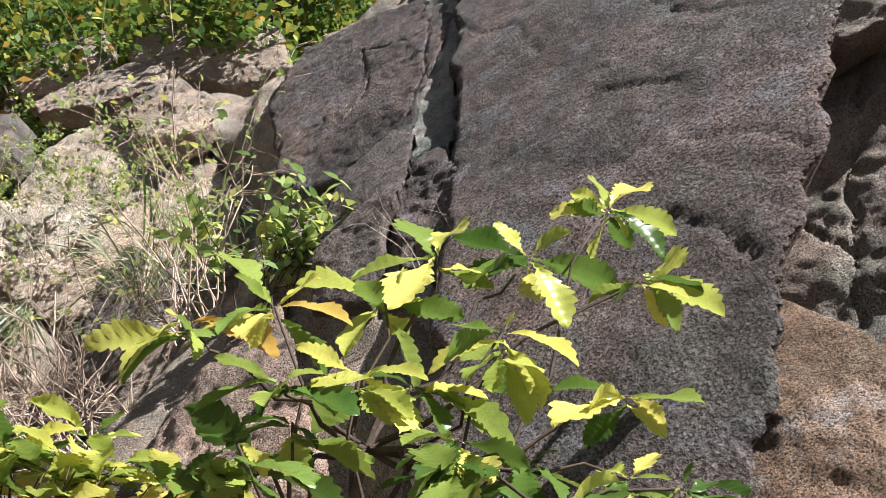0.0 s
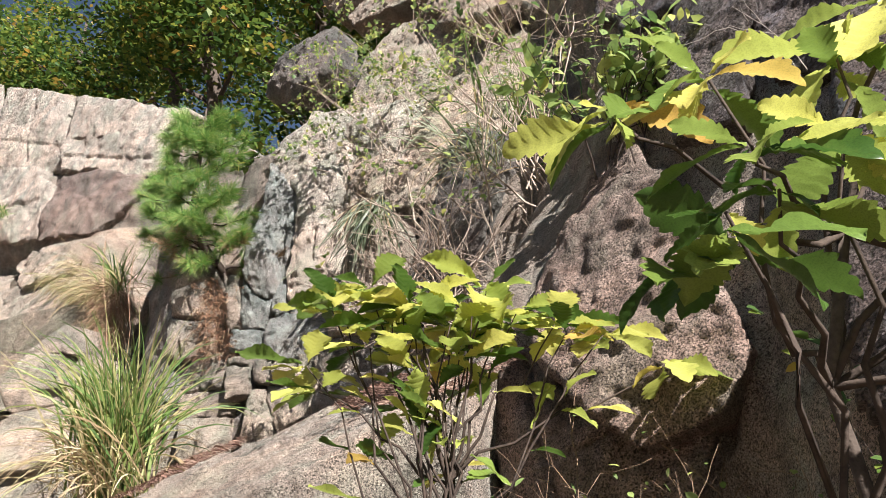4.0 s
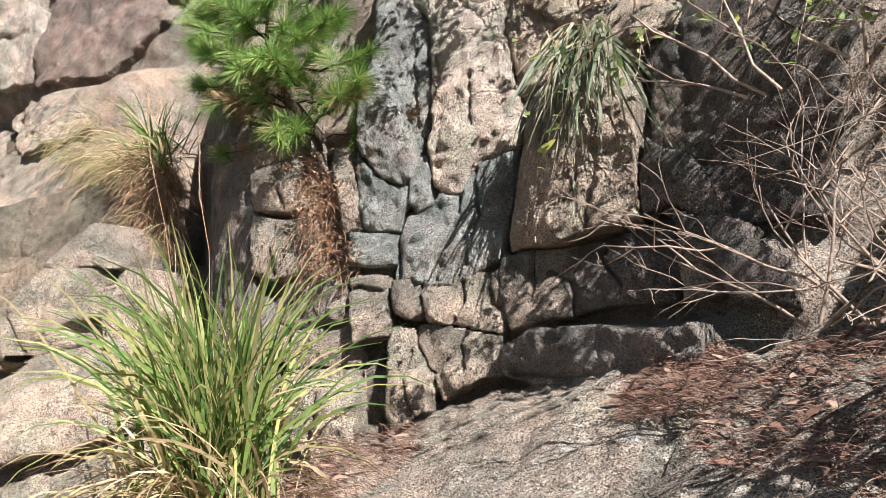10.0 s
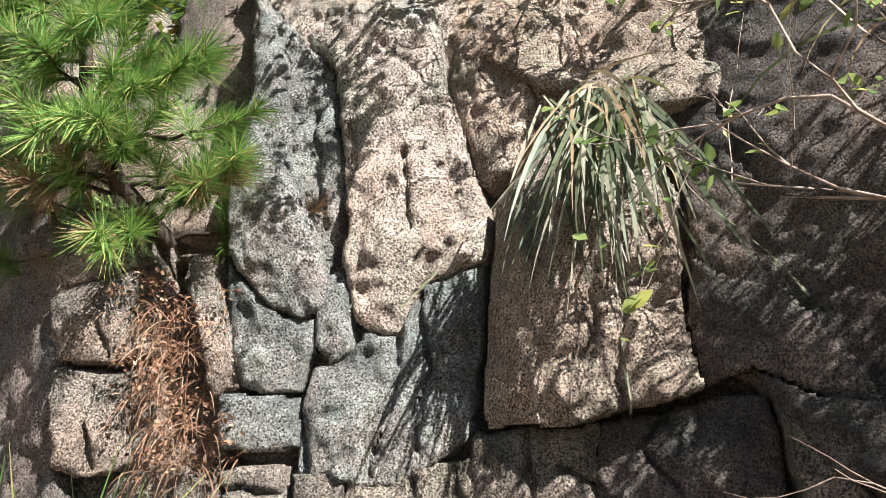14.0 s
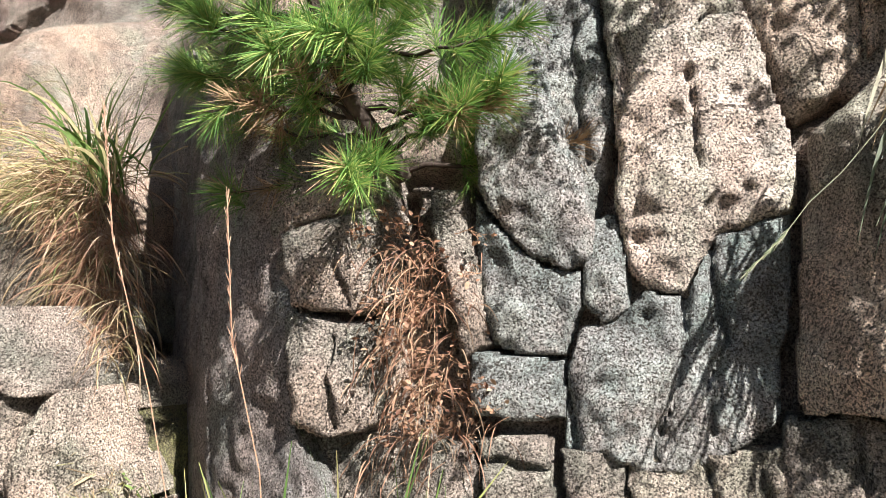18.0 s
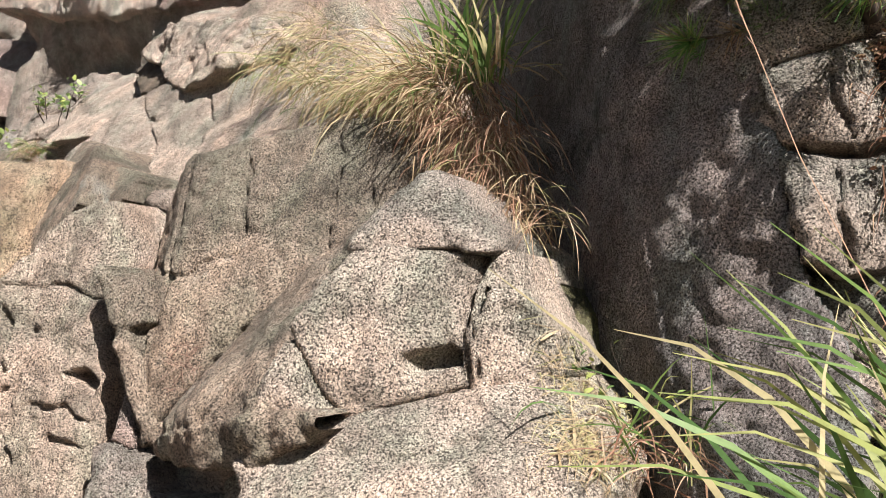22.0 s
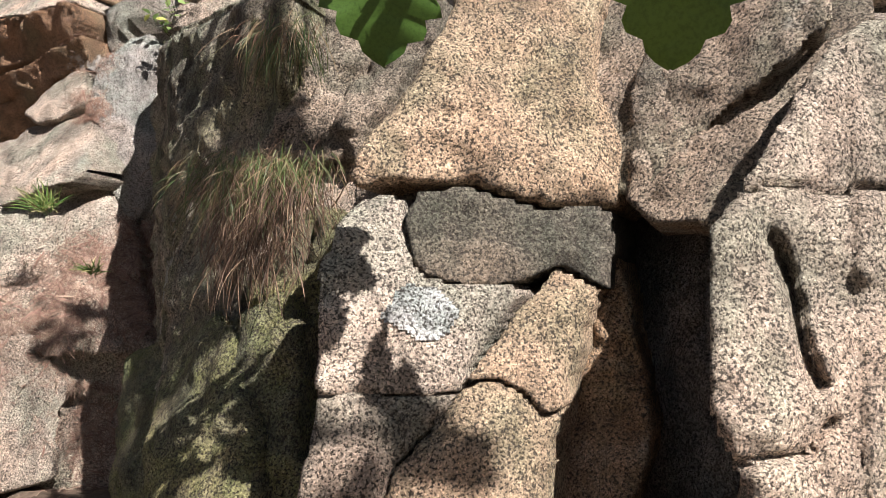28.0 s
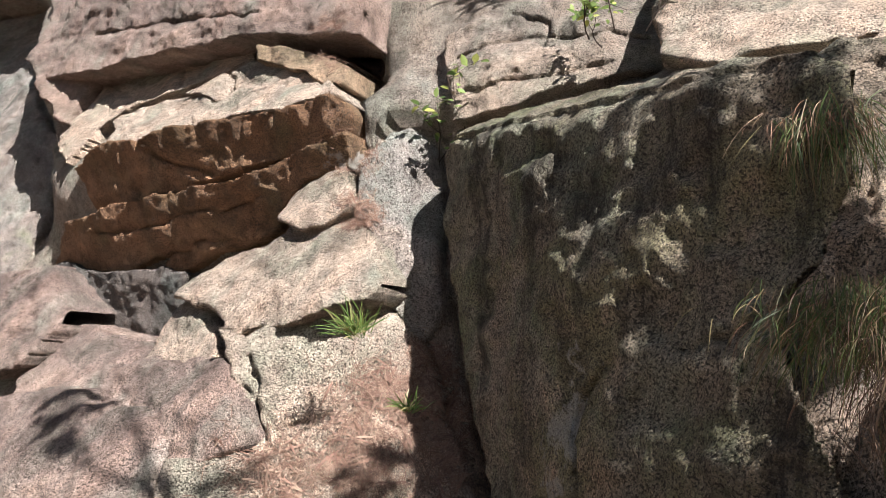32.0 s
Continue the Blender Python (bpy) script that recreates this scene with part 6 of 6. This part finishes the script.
OAK_B = [(-1.0, 1.95, 1.71), (-0.95, 1.97, 1.75), (-0.86, 2.01, 1.7), (-0.79, 2.04, 1.67), (-0.72, 2.07, 1.75), (-0.66, 2.09, 1.7), (-0.59, 2.12, 1.67), (-0.94, 1.97, 1.62), (-0.85, 2.01, 1.58), (-0.79, 2.04, 1.61), (-1.06, 1.92, 1.58), (-1.04, 1.94, 1.53), (-0.75, 2.06, 1.69), (-0.57, 2.13, 1.65), (-0.5, 2.16, 1.65), (-0.39, 2.21, 1.59), (-0.9, 1.99, 1.67), (-1.02, 1.94, 1.7), (-0.69, 2.08, 1.66)]
oak("oak_sapling", OAK_A_FOOT, [], OAK_BLADES, "young oak with toothed yellow-green leaves before the cliff", 0.12, 3, thick=0.012, fork=OAK_A_FORK, sprays=SPRAYS, shade_under=1.56)
rng = random.Random(31)
OAK_B += [tuple((Vector(rng.choice(OAK_B)).lerp(Vector(rng.choice(OAK_B)), rng.uniform(0.3, 0.7)) + Vector((rng.gauss(0, 0.03), rng.gauss(0, 0.05), rng.gauss(0, 0.02))))) for _ in range(8)]
oak("oak_sapling", (-0.72, 1.98, 0.55), OAK_B, OAK_BLADES, "low oak sapling with yellow-green toothed leaves on the slope", 0.125, 5, (5, 6), thick=0.008, side=2)
OAK_C = [(-5.72, 3.30, 2.52), (-5.86, 3.26, 2.50), (-5.62, 3.24, 2.62)]
OAK_DROPS = [((-5.80, 3.27, 2.57), (-5.83, 3.29, 2.30)), ((-5.48, 3.27, 2.55), (-5.51, 3.29, 2.27)), ((-5.40, 3.25, 2.56), (-5.43, 3.27, 2.34))]
rng = random.Random(77)
CROWN_OAK = [(-4.17, 2.70, 5.44), (-4.10, 2.62, 5.36), (-4.33, 2.68, 4.92), (-4.14, 2.55, 4.95), (-4.40, 2.70, 4.77), (-5.35, 2.87, 4.73), (-5.08, 3.23, 4.65), (-3.59, 2.13, 4.66), (-3.48, 2.10, 4.55), (-6.01, 2.99, 4.86), (-6.10, 3.05, 4.90), (-5.16, 3.19, 4.64), (-4.06, 2.44, 3.98)]
oak("oak_tree", (-3.4, -1.7, -0.75), CROWN_OAK, GREEN_BLADES, "oak with dark green toothed leaves leaning over the path", 0.135, 9, (6, 8), thick=0.05, fork=(-3.8, 1.9, 4.9), hang=((-5.2, 2.85, 4.0), OAK_C), side=2, drops=OAK_DROPS)

# ---- grasses on the rock ----
hang = grass("grass_tussock", (-2.13, 3.80, 2.86), "tussock of fading grass hanging down the rock", FADED_GRASS, 95, 0.42, 0.0048, (0.0, -0.34, -0.8), 0.34, 0.5, 0.045, 21, 25, DRY_GRASS)
for k, (a, b) in enumerate((((0, -0.05, -0.05), (0.02, -0.2, -0.62)), ((0.05, -0.1, -0.1), (0.30, -0.24, -0.45)), ((-0.1, -0.1, -0.12), (-0.36, -0.22, -0.42)))):
    seed_head(hang, a, b, PALE_GRASS, k)
for k, place in enumerate(((-4.923, 4.155, 2.941), (-4.771, 4.096, 2.843), (-4.655, 4.070, 2.800), (-4.534, 4.045, 2.758), (-4.430, 4.034, 2.740), (-4.835, 4.216, 3.044), (-4.650, 4.149, 2.932), (-4.323, 4.011, 2.702))):
    grass("grass_tuft", place, "straw tuft lying over the edge of the ledge", DRY_GRASS, 80, 0.15 + 0.03 * (k % 3), 0.0014, (-0.35, -0.30, -0.15 + 0.10 * (k % 3)), 0.50, 1.1, 0.06, 310 + k, 40, GRASS)
for k, place in enumerate(((-4.288, 4.036, 2.674), (-4.202, 4.006, 2.608), (-4.121, 3.978, 2.546), (-4.078, 3.991, 2.574), (-4.139, 3.949, 2.482), (-4.067, 3.931, 2.442), (-3.998, 3.914, 2.404), (-4.017, 3.888, 2.345), (-3.951, 3.872, 2.311))):
    grass("grass_tuft", place, "rusty roots and dead grass hanging beside the dark pillar", RED_GRASS if k % 2 else DRY_GRASS, 80, 0.17 + 0.02 * (k % 3), 0.0012, (-0.10, -0.25, -0.30), 0.55, 1.3, 0.05, 330 + k, 40, RED_GRASS)
grass("grass_tuft", (-4.116, 4.013, 2.704), "broad green grass blades rising from the ledge", GRASS, 26, 0.34, 0.0060, (0.0, -0.2, 1), 0.40, 0.9, 0.04, 351, 10, DRY_GRASS)
twiggy("weed", (-3.688, 3.766, 1.837), "small green weed at the foot of the dark pillar", (0.0, -0.3, 1), 0.22, 5, 3, 0.002, STEM, 361, 0.5, SHRUB, 0.022, 60)
clump = grass("grass_clump", (-2.98, 3.18, 1.42), "tall clump of green grass at the foot of the cliff", GRASS, 420, 0.74, 0.0056, (0.0, -0.05, 1), 0.19, 1.15, 0.08, 22, 220, DRY_GRASS)
for k, (a, b) in enumerate((((-0.02, 0, 0), (-0.45, 0.12, 1.29)), ((0.05, 0, 0), (-0.18, 0.08, 1.12)))):
    tagged(seed_head(clump, a, b, RED_GRASS, k + 8), "thin rusty seed head")
for k, (x, y, z, ax, az) in enumerate(((-4.52, 4.24, 2.80, -0.9, 0.25), (-4.40, 4.20, 2.80, -0.6, 0.5), (-4.32, 4.16, 2.79, -0.8, 0.1), (-4.46, 4.18, 2.74, -0.5, -0.1), (-4.24, 4.12, 2.76, -0.3, 0.4))):
    grass("grass_tuft", (x, y, z), "dry straw-coloured grass lying over the rock ledge", DRY_GRASS, 100, 0.29, 0.0020, (ax, -0.30, az - 0.05), 0.46, 1.1, 0.07, 123 + k, 50, RED_GRASS)
for k, (x, y, z) in enumerate(((-4.20, 4.10, 2.72), (-4.14, 4.04, 2.62), (-4.10, 4.0, 2.52))):
    grass("grass_tuft", (x, y, z), "dark dry grass hanging down beside the pillar", RED_GRASS, 65, 0.22, 0.0018, (0.15, -0.4, -0.1), 0.8, 2.0, 0.05, 133 + k, 20, DARK_GRASS)
grass("grass_tuft", (-4.24, 4.10, 2.78), "upright green grass on the rock ledge", GRASS, 60, 0.30, 0.004, (0.15, -0.3, 1), 0.40, 0.8, 0.07, 25)
for k, (x, z) in enumerate(((-3.13, 2.54), (-3.08, 2.46), (-3.14, 2.38), (-3.10, 2.30), (-3.06, 2.22), (-3.11, 2.15))):
    twiggy("dry_weed", (x, 3.82, z), "rust-brown dead weed filling a cleft", (0, -0.6, 0.2), 0.11, 10, 3, 0.0012, RED_STEM, 30 + k, 0.7, RED_GRASS, 0.014, 130, foot=0.05)
    grass("dry_grass", (x, 3.81, z - 0.05), "thin bleached dead grass hanging in a cleft", RED_GRASS, 70, 0.13, 0.0011, (0, -0.5, -0.1), 0.6, 2.2, 0.05, 36 + k)
grass("grass_tuft", (-1.42, 3.60, 2.84), "arching green grass above the dry bush", PALE_GRASS, 75, 0.50, 0.004, (-0.2, -0.5, 0.9), 0.5, 1.5, 0.10, 41, 25)
grass("grass_tuft", (-1.20, 3.42, 2.92), "arching green grass above the dry bush", GRASS, 60, 0.45, 0.004, (0.2, -0.5, 0.9), 0.5, 1.6, 0.10, 42, 20)
grass("grass_tuft", (-6.335, 3.918, 2.575), "fine green grass tuft hanging from the rock", DARK_GRASS, 260, 0.14, 0.0008, (0, -0.30, -0.6), 0.30, 1.2, 0.035, 43, 120, RED_GRASS)
for k, place in enumerate(((-6.356, 3.777, 2.279), (-6.313, 3.765, 2.281), (-6.274, 3.751, 2.275), (-6.233, 3.736, 2.268), (-6.194, 3.719, 2.258), (-6.320, 3.745, 2.231), (-6.278, 3.730, 2.226), (-6.238, 3.718, 2.225), (-6.199, 3.702, 2.216), (-6.267, 3.702, 2.171), (-6.232, 3.690, 2.167), (-6.243, 3.672, 2.119))):
    grass("grass_tuft", place, "fine dry grass mat hanging down the rock", DARK_GRASS if k < 7 else ROOT_GRASS, 150, 0.075 + 0.013 * (k % 4), 0.0007, (0.10 * (k % 3 - 1), -0.12, -0.50), 0.34, 1.2, 0.045, 144 + k, 80, ROOT_GRASS)
grass("grass_tuft", (-6.351, 3.780, 2.254), "green spill of fine grass on the rock", DARK_GRASS, 220, 0.12, 0.0008, (-0.2, -0.3, -0.4), 0.6, 1.2, 0.05, 45, 90, RED_GRASS)
grass("grass_tuft", (-6.12, 4.14, 2.76), "yellowing grass tuft on the rock shoulder", GRASS, 110, 0.11, 0.0012, (0, -0.5, 0.5), 0.6, 1.5, 0.03, 46, 130, RED_GRASS)
grass("grass_tuft", (-7.43, 4.36, 2.29), "small bright green sprig of needles", GRASS, 120, 0.09, 0.0014, (0, -0.5, 0.8), 0.6, 0.6, 0.02, 47)
grass("grass_tuft", (-7.32, 4.45, 2.10), "tiny green sprig between the rocks", GRASS, 40, 0.06, 0.002, (0, -0.5, 0.8), 0.6, 0.6, 0.012, 48)
grass("grass_tuft", (-3.60, 3.72, 1.80), "thin green weeds beside the pale block", GRASS, 26, 0.30, 0.0024, (0.1, -0.4, 1), 0.5, 1.0, 0.06, 49, 60, RED_GRASS)
grass("grass_tuft", (-7.0, 4.98, 4.05), "small green tuft in a joint of the upper slabs", GRASS, 120, 0.16, 0.004, (0, -0.5, 0.8), 0.6, 0.6, 0.05, 50)

# ---- shrubs ----
twiggy("dry_bush", (-1.22, 3.02, 1.92), "dense leafless bush of pale crooked twigs", (-0.25, -0.35, 0.75), 0.60, 22, 4, 0.0048, BROWN_TWIG, 51, 0.5, foot=0.16)
twiggy("dry_bush", (-1.05, 2.75, 1.85), "leafless pale bush spreading low over the slab", (-0.75, -0.25, 0.35), 0.52, 8, 4, 0.0050, TWIG, 52, 0.35, foot=0.08)
twiggy("leafy_shrub", (-1.28, 3.56, 2.55), "thin shrub with sparse yellow-green leaves over the rock", (-0.35, -0.1, 0.8), 0.9, 5, 3, 0.006, TWIG, 53, 0.35, SHRUB, 0.03, 190)
twiggy("leafy_shrub", (-0.95, 3.10, 2.45), "tall thin shrub with pale stems and small leaves", (-0.1, 0.1, 1), 1.15, 13, 4, 0.0045, TWIG, 54, 0.25, SHRUB, 0.034, 420)
twiggy("leafy_shrub", (-2.02, 3.90, 3.16), "airy yellow-green shrub in front of the pale slab", (0.0, -0.15, 0.8), 0.95, 10, 4, 0.0030, TWIG, 55, 0.45, SHRUB, 0.024, 2600)
twiggy("leafy_shrub", (-0.62, 2.72, 2.25), "bright green leafy shoots beside the tilted slab", (0, 0, 1), 0.60, 9, 3, 0.004, STEM, 56, 0.32, SHRUB, 0.055, 420)
twiggy("leafy_shrub", (-7.53, 5.0, 2.78), "small upright shrub with grey-green leaves", (0.03, -0.1, 1), 0.42, 4, 3, 0.003, STEM, 57, 0.2, SHRUB, 0.035, 170)
twiggy("leafy_shrub", (-6.85, 4.75, 3.12), "small grey-green shrub on the layered rock", (0, -0.1, 1), 0.25, 4, 3, 0.003, STEM, 58, 0.4, SHRUB, 0.03, 120)
twiggy("dry_bush", (-0.20, 2.05, 0.85), "tangle of dry brown stems under the oak", (0.1, 0.05, 1), 0.62, 26, 4, 0.004, DRY_STEM, 59, 0.35, SHRUB, 0.02, 260, foot=0.30)
twiggy("leafy_shrub", (0.24, 1.52, 0.44), "bushy shrub with small dull green leaves", (0.06, 0.03, 1), 1.02, 22, 3, 0.003, STEM, 60, 0.11, CROWN, 0.032, 1500, foot=0.13)


twiggy("leafy_shrub", (-1.56, 3.28, 2.42), "slender bare shrub with a few yellow-green leaves", (-0.72, 0.2, 0.62), 0.75, 3, 4, 0.0050, TWIG, 64, 0.16, SHRUB, 0.032, 120, foot=0.03)
twiggy("dry_weed", (-0.02, 2.42, 2.28), "thin curled bleached stems in a cleft of the wall", (0.1, -0.25, 1), 0.42, 5, 2, 0.0014, PALE_STEM, 66, 0.3, foot=0.04)
twiggy("dead_branch", (-6.30, 3.84, 2.20), "dead grey twigs caught on the rock", (0.8, -0.2, 0.5), 0.22, 4, 3, 0.002, DRY_STEM, 65, 0.3)


# ---- fallen leaves and needles ----
def litter_on(name, label, spots, height, n, size, material, seed):
    """Dry needles and leaf scraps strewn round the spots (x, y, radius)."""
    rng = random.Random(seed)
    lines = []
    for _ in range(n):
        x, y, r = rng.choice(spots)
        a, d = rng.uniform(0, 6.28), r * math.sqrt(rng.random())
        x, y = x + d * math.cos(a), y + d * math.sin(a)
        p = Vector((x, y, height(x, y) + rng.uniform(0.004, 0.02)))
        v = Vector((rng.gauss(0, 1), rng.gauss(0, 1), rng.gauss(0, 0.25))).normalized() * size * rng.uniform(0.5, 1.4)
        w = 0.0008 if rng.random() < 0.97 else 0.006
        lines.append(([p - v * 0.5, p + Vector((0, 0, 0.006)), p + v * 0.5], [w * 0.6, w, w * 0.3], v.orthogonal().normalized()))
    return tagged(new(name, strips(name, lines, material)), label, "litter", kind="stuff")


def slab_z(x, y):
    return 1.51 + 0.28 * (x + 2.0) + 0.48 * (y - 2.84)


litter_on("leaf_litter", "reddish pine needles and dry leaves on the slab", [(-1.78, 3.32, 0.14), (-1.5, 3.12, 0.22), (-1.22, 2.92, 0.26), (-1.02, 2.68, 0.2)], slab_z, 7000, 0.05, FALLEN, 61)
litter_on("leaf_litter", "brown dead leaves and needles on the slope under the oak", [(-0.4, 2.2, 0.35), (-0.1, 1.9, 0.35), (0.3, 1.7, 0.3)], lambda x, y: float(ground_z(np.array(x), np.array(y))), 5000, 0.06, FALLEN, 62)
litter_on("leaf_litter", "reddish pine needles in the gully of the cliff foot", [(-2.95, 3.25, 0.3), (-2.7, 3.3, 0.25)], lambda x, y: max(float(ground_z(np.array(x), np.array(y))), slab_z(x, y) if x > -2.9 else -9.0), 3000, 0.05, FALLEN, 63)


def strewn(name, label, spots, n, size, material, seed):
    """Dry needles lying on whatever rock is there: each falls on to the cliff round one of the spots (x, y, z, radius)."""
    bpy.context.view_layer.update()
    seen = bpy.context.evaluated_depsgraph_get()
    rng = random.Random(seed)
    lines = []
    for _ in range(n):
        x, y, z, r = rng.choice(spots)
        start = Vector((x + rng.gauss(0, r * 0.5), y - 0.30, z + rng.gauss(0, r * 0.9) + 0.36))
        hit, p, normal, _, ob, _ = scene.ray_cast(seen, start, Vector((0, 0.64, -0.77)))
        if not hit or (p - start).length > 1.2 or ob.parent or normal.z < 0.1:
            continue
        v = Vector((rng.gauss(0, 1), rng.gauss(0, 1), rng.gauss(0, 1)))
        v = (v - normal * v.dot(normal)).normalized() * size * rng.uniform(0.5, 1.3)
        p = p + normal * rng.uniform(0.002, 0.012)
        w = 0.0007 if rng.random() < 0.985 else 0.003
        lines.append(([p - v * 0.5, p + normal * 0.004, p + v * 0.5], [w * 0.6, w, w * 0.3], v.cross(normal).normalized()))
    return tagged(new(name, strips(name, lines, material)), label, "litter", kind="stuff")


def crust(label, at, wide, tall, seed):
    """A thin crust of lichen that lies on the rock round a place."""
    bpy.context.view_layer.update()
    seen = bpy.context.evaluated_depsgraph_get()
    index, verts, faces = {}, [], []
    n = 22
    for j in range(n + 1):
        for i in range(n + 1):
            u, v = 2 * i / n - 1, 2 * j / n - 1
            if math.hypot(u, v) > 0.72 + 0.26 * float(wave(u + seed, v + 3 * seed, 0.5, seed)):
                continue
            start = Vector((at[0] + u * wide, at[1] - 0.25, at[2] + v * tall))
            hit, p, normal, _, ob, _ = scene.ray_cast(seen, start, Vector((0, 1, 0)))
            if hit and abs(p.y - at[1]) < 0.12 and not ob.parent:
                index[i, j] = len(verts)
                verts.append(tuple(p + Vector((0, -0.0035, 0.002)) - Vector(at)))
    for i, j in index:
        if all(k in index for k in ((i + 1, j), (i, j + 1), (i + 1, j + 1))):
            faces.append((index[i, j], index[i + 1, j], index[i + 1, j + 1], index[i, j + 1]))
    ob = tagged(new("lichen_patch", mesh_of("lichen_patch", verts, faces, CHALK)), label, "lichen", "pale crusts on the rock")
    ob.location = at
    return ob


for k, (x, y, z, w, h) in enumerate(((-2.58, 4.03, 3.24, 0.035, 0.045), (-5.88, 3.543, 2.01, 0.060, 0.055))):
    crust("chalk white crust of lichen on the granite", (x, y, z), w, h, k + 1)

strewn("leaf_litter", "red-brown pine needles caught in the gully between the rocks", [(-8.04, 5.52, 3.5, 0.09), (-7.93, 5.35, 3.28, 0.08), (-7.85, 5.19, 3.06, 0.08), (-7.70, 4.9, 2.8, 0.07), (-7.63, 4.77, 2.65, 0.06)], 2200, 0.06, NEEDLE_LITTER, 81)
strewn("leaf_litter", "red-brown pine needles lying on the pale block", [(-7.37, 4.70, 2.25, 0.05), (-7.33, 4.68, 2.10, 0.06), (-7.28, 4.64, 1.9, 0.08), (-7.43, 4.56, 2.15, 0.09), (-7.49, 4.54, 2.05, 0.12), (-7.32, 4.73, 1.95, 0.12), (-7.46, 4.57, 1.8, 0.12), (-7.62, 4.55, 1.67, 0.14), (-7.62, 4.63, 1.46, 0.14), (-7.40, 4.50, 1.55, 0.16), (-7.55, 4.45, 1.75, 0.16), (-7.30, 4.50, 1.70, 0.14)], 8500, 0.06, NEEDLE_LITTER, 82)
strewn("leaf_litter", "dry needles in the joints of the buttress", [(-4.78, 3.68, 1.93, 0.06), (-5.10, 3.74, 2.27, 0.04)], 130, 0.06, NEEDLE_LITTER, 83)
strewn("leaf_litter", "dry grass and needles below the dark pillar", [(-3.75, 3.75, 1.93, 0.07), (-3.68, 3.61, 1.82, 0.08), (-3.55, 3.55, 1.70, 0.10)], 1500, 0.06, DRY_GRASS, 84)


# ---- trees on the hilltop ----
def hill_tree(base, tall, seed, label, leaves=9000):
    rng = random.Random(seed)
    top = tagged(new("tree"), label, "tree", "trees on the hilltop")
    top.location = base
    lean = rng.uniform(-0.25, 0.25)
    trunk = [Vector((lean * tall * s * s + rng.gauss(0, 0.03), rng.gauss(0, 0.03), tall * s * 0.85)) for s in (0, 0.2, 0.4, 0.6, 0.8, 1.0)]
    ob = new("trunk", tubes("trunk", [(trunk, [0.13, 0.11, 0.09, 0.07, 0.05, 0.02])], BARK, 8))
    ob.parent = top
    clumps = []
    for k in range(16):
        s = rng.uniform(0.22, 1.0)
        at = s * 4.99
        p = trunk[int(at)].lerp(trunk[int(at) + 1], at - int(at))
        turn = k * 2.4
        d = Vector((math.cos(turn), math.sin(turn), rng.uniform(0.1, 0.8))).normalized() * tall * (0.42 - 0.22 * s)
        line = bend_line(p, p + d, rng, 0.06)
        ob = new("limb", tubes("limb", [(line, [0.04 * (1.1 - s * 0.6) * (1 - 0.13 * j) for j in range(7)])], BARK, 5))
        ob.parent = top
        clumps += [(line[j], 0.22 + 0.06 * tall * rng.random()) for j in (3, 4, 5, 6)]
    verts, faces = [], []
    for _ in range(leaves):
        c, r = rng.choice(clumps)
        p = c + Vector((rng.gauss(0, 1), rng.gauss(0, 1), rng.gauss(0, 0.7))) * r * 0.62
        m = frame_of((rng.gauss(0, 1), rng.gauss(0, 1), rng.gauss(0, 0.5)), Vector((rng.gauss(0, 0.5), rng.gauss(0, 0.5), 1)))
        s = rng.uniform(0.06, 0.13)
        b = len(verts)
        verts += [tuple(p + m @ Vector(v) * s) for v in ((0, 0, 0), (-0.3, 0.5, 0.08), (0, 1, 0), (0.3, 0.5, 0.08))]
        faces.append((b, b + 1, b + 2, b + 3))
    ob = new("crown", mesh_of("crown", verts, faces, CROWN))
    ob.parent = top
    return top


for k, (x, y, tall) in enumerate(((-3.9, 6.6, 4.2), (-5.3, 7.6, 5.0), (-6.8, 7.4, 4.6), (-8.4, 8.2, 5.6), (-10.0, 8.0, 5.2), (-11.8, 9.0, 5.6), (-13.4, 8.8, 5.4), (-3.0, 7.8, 5.2), (-4.6, 9.6, 6.4), (-7.6, 10.4, 6.8), (-12.4, 11.5, 7.2), (-1.9, 6.0, 3.4))):
    hill_tree((x, y, float(ground_z(np.array(x), np.array(y))) - 0.1), tall, 70 + k, "leafy green tree with a dark trunk above the cliff")
for k, (x, y) in enumerate(((-5.0, 6.3), (-6.2, 6.4), (-7.4, 6.6), (-8.8, 6.9), (-10.4, 7.2), (-4.2, 6.0))):
    twiggy("hilltop_bush", (x, y, float(ground_z(np.array(x), np.array(y))) - 0.05), "dense green bush along the top of the cliff", (0, 0, 1), 1.0, 8, 3, 0.012, BARK, 90 + k, 0.6, CROWN, 0.09, 1500, foot=0.3)
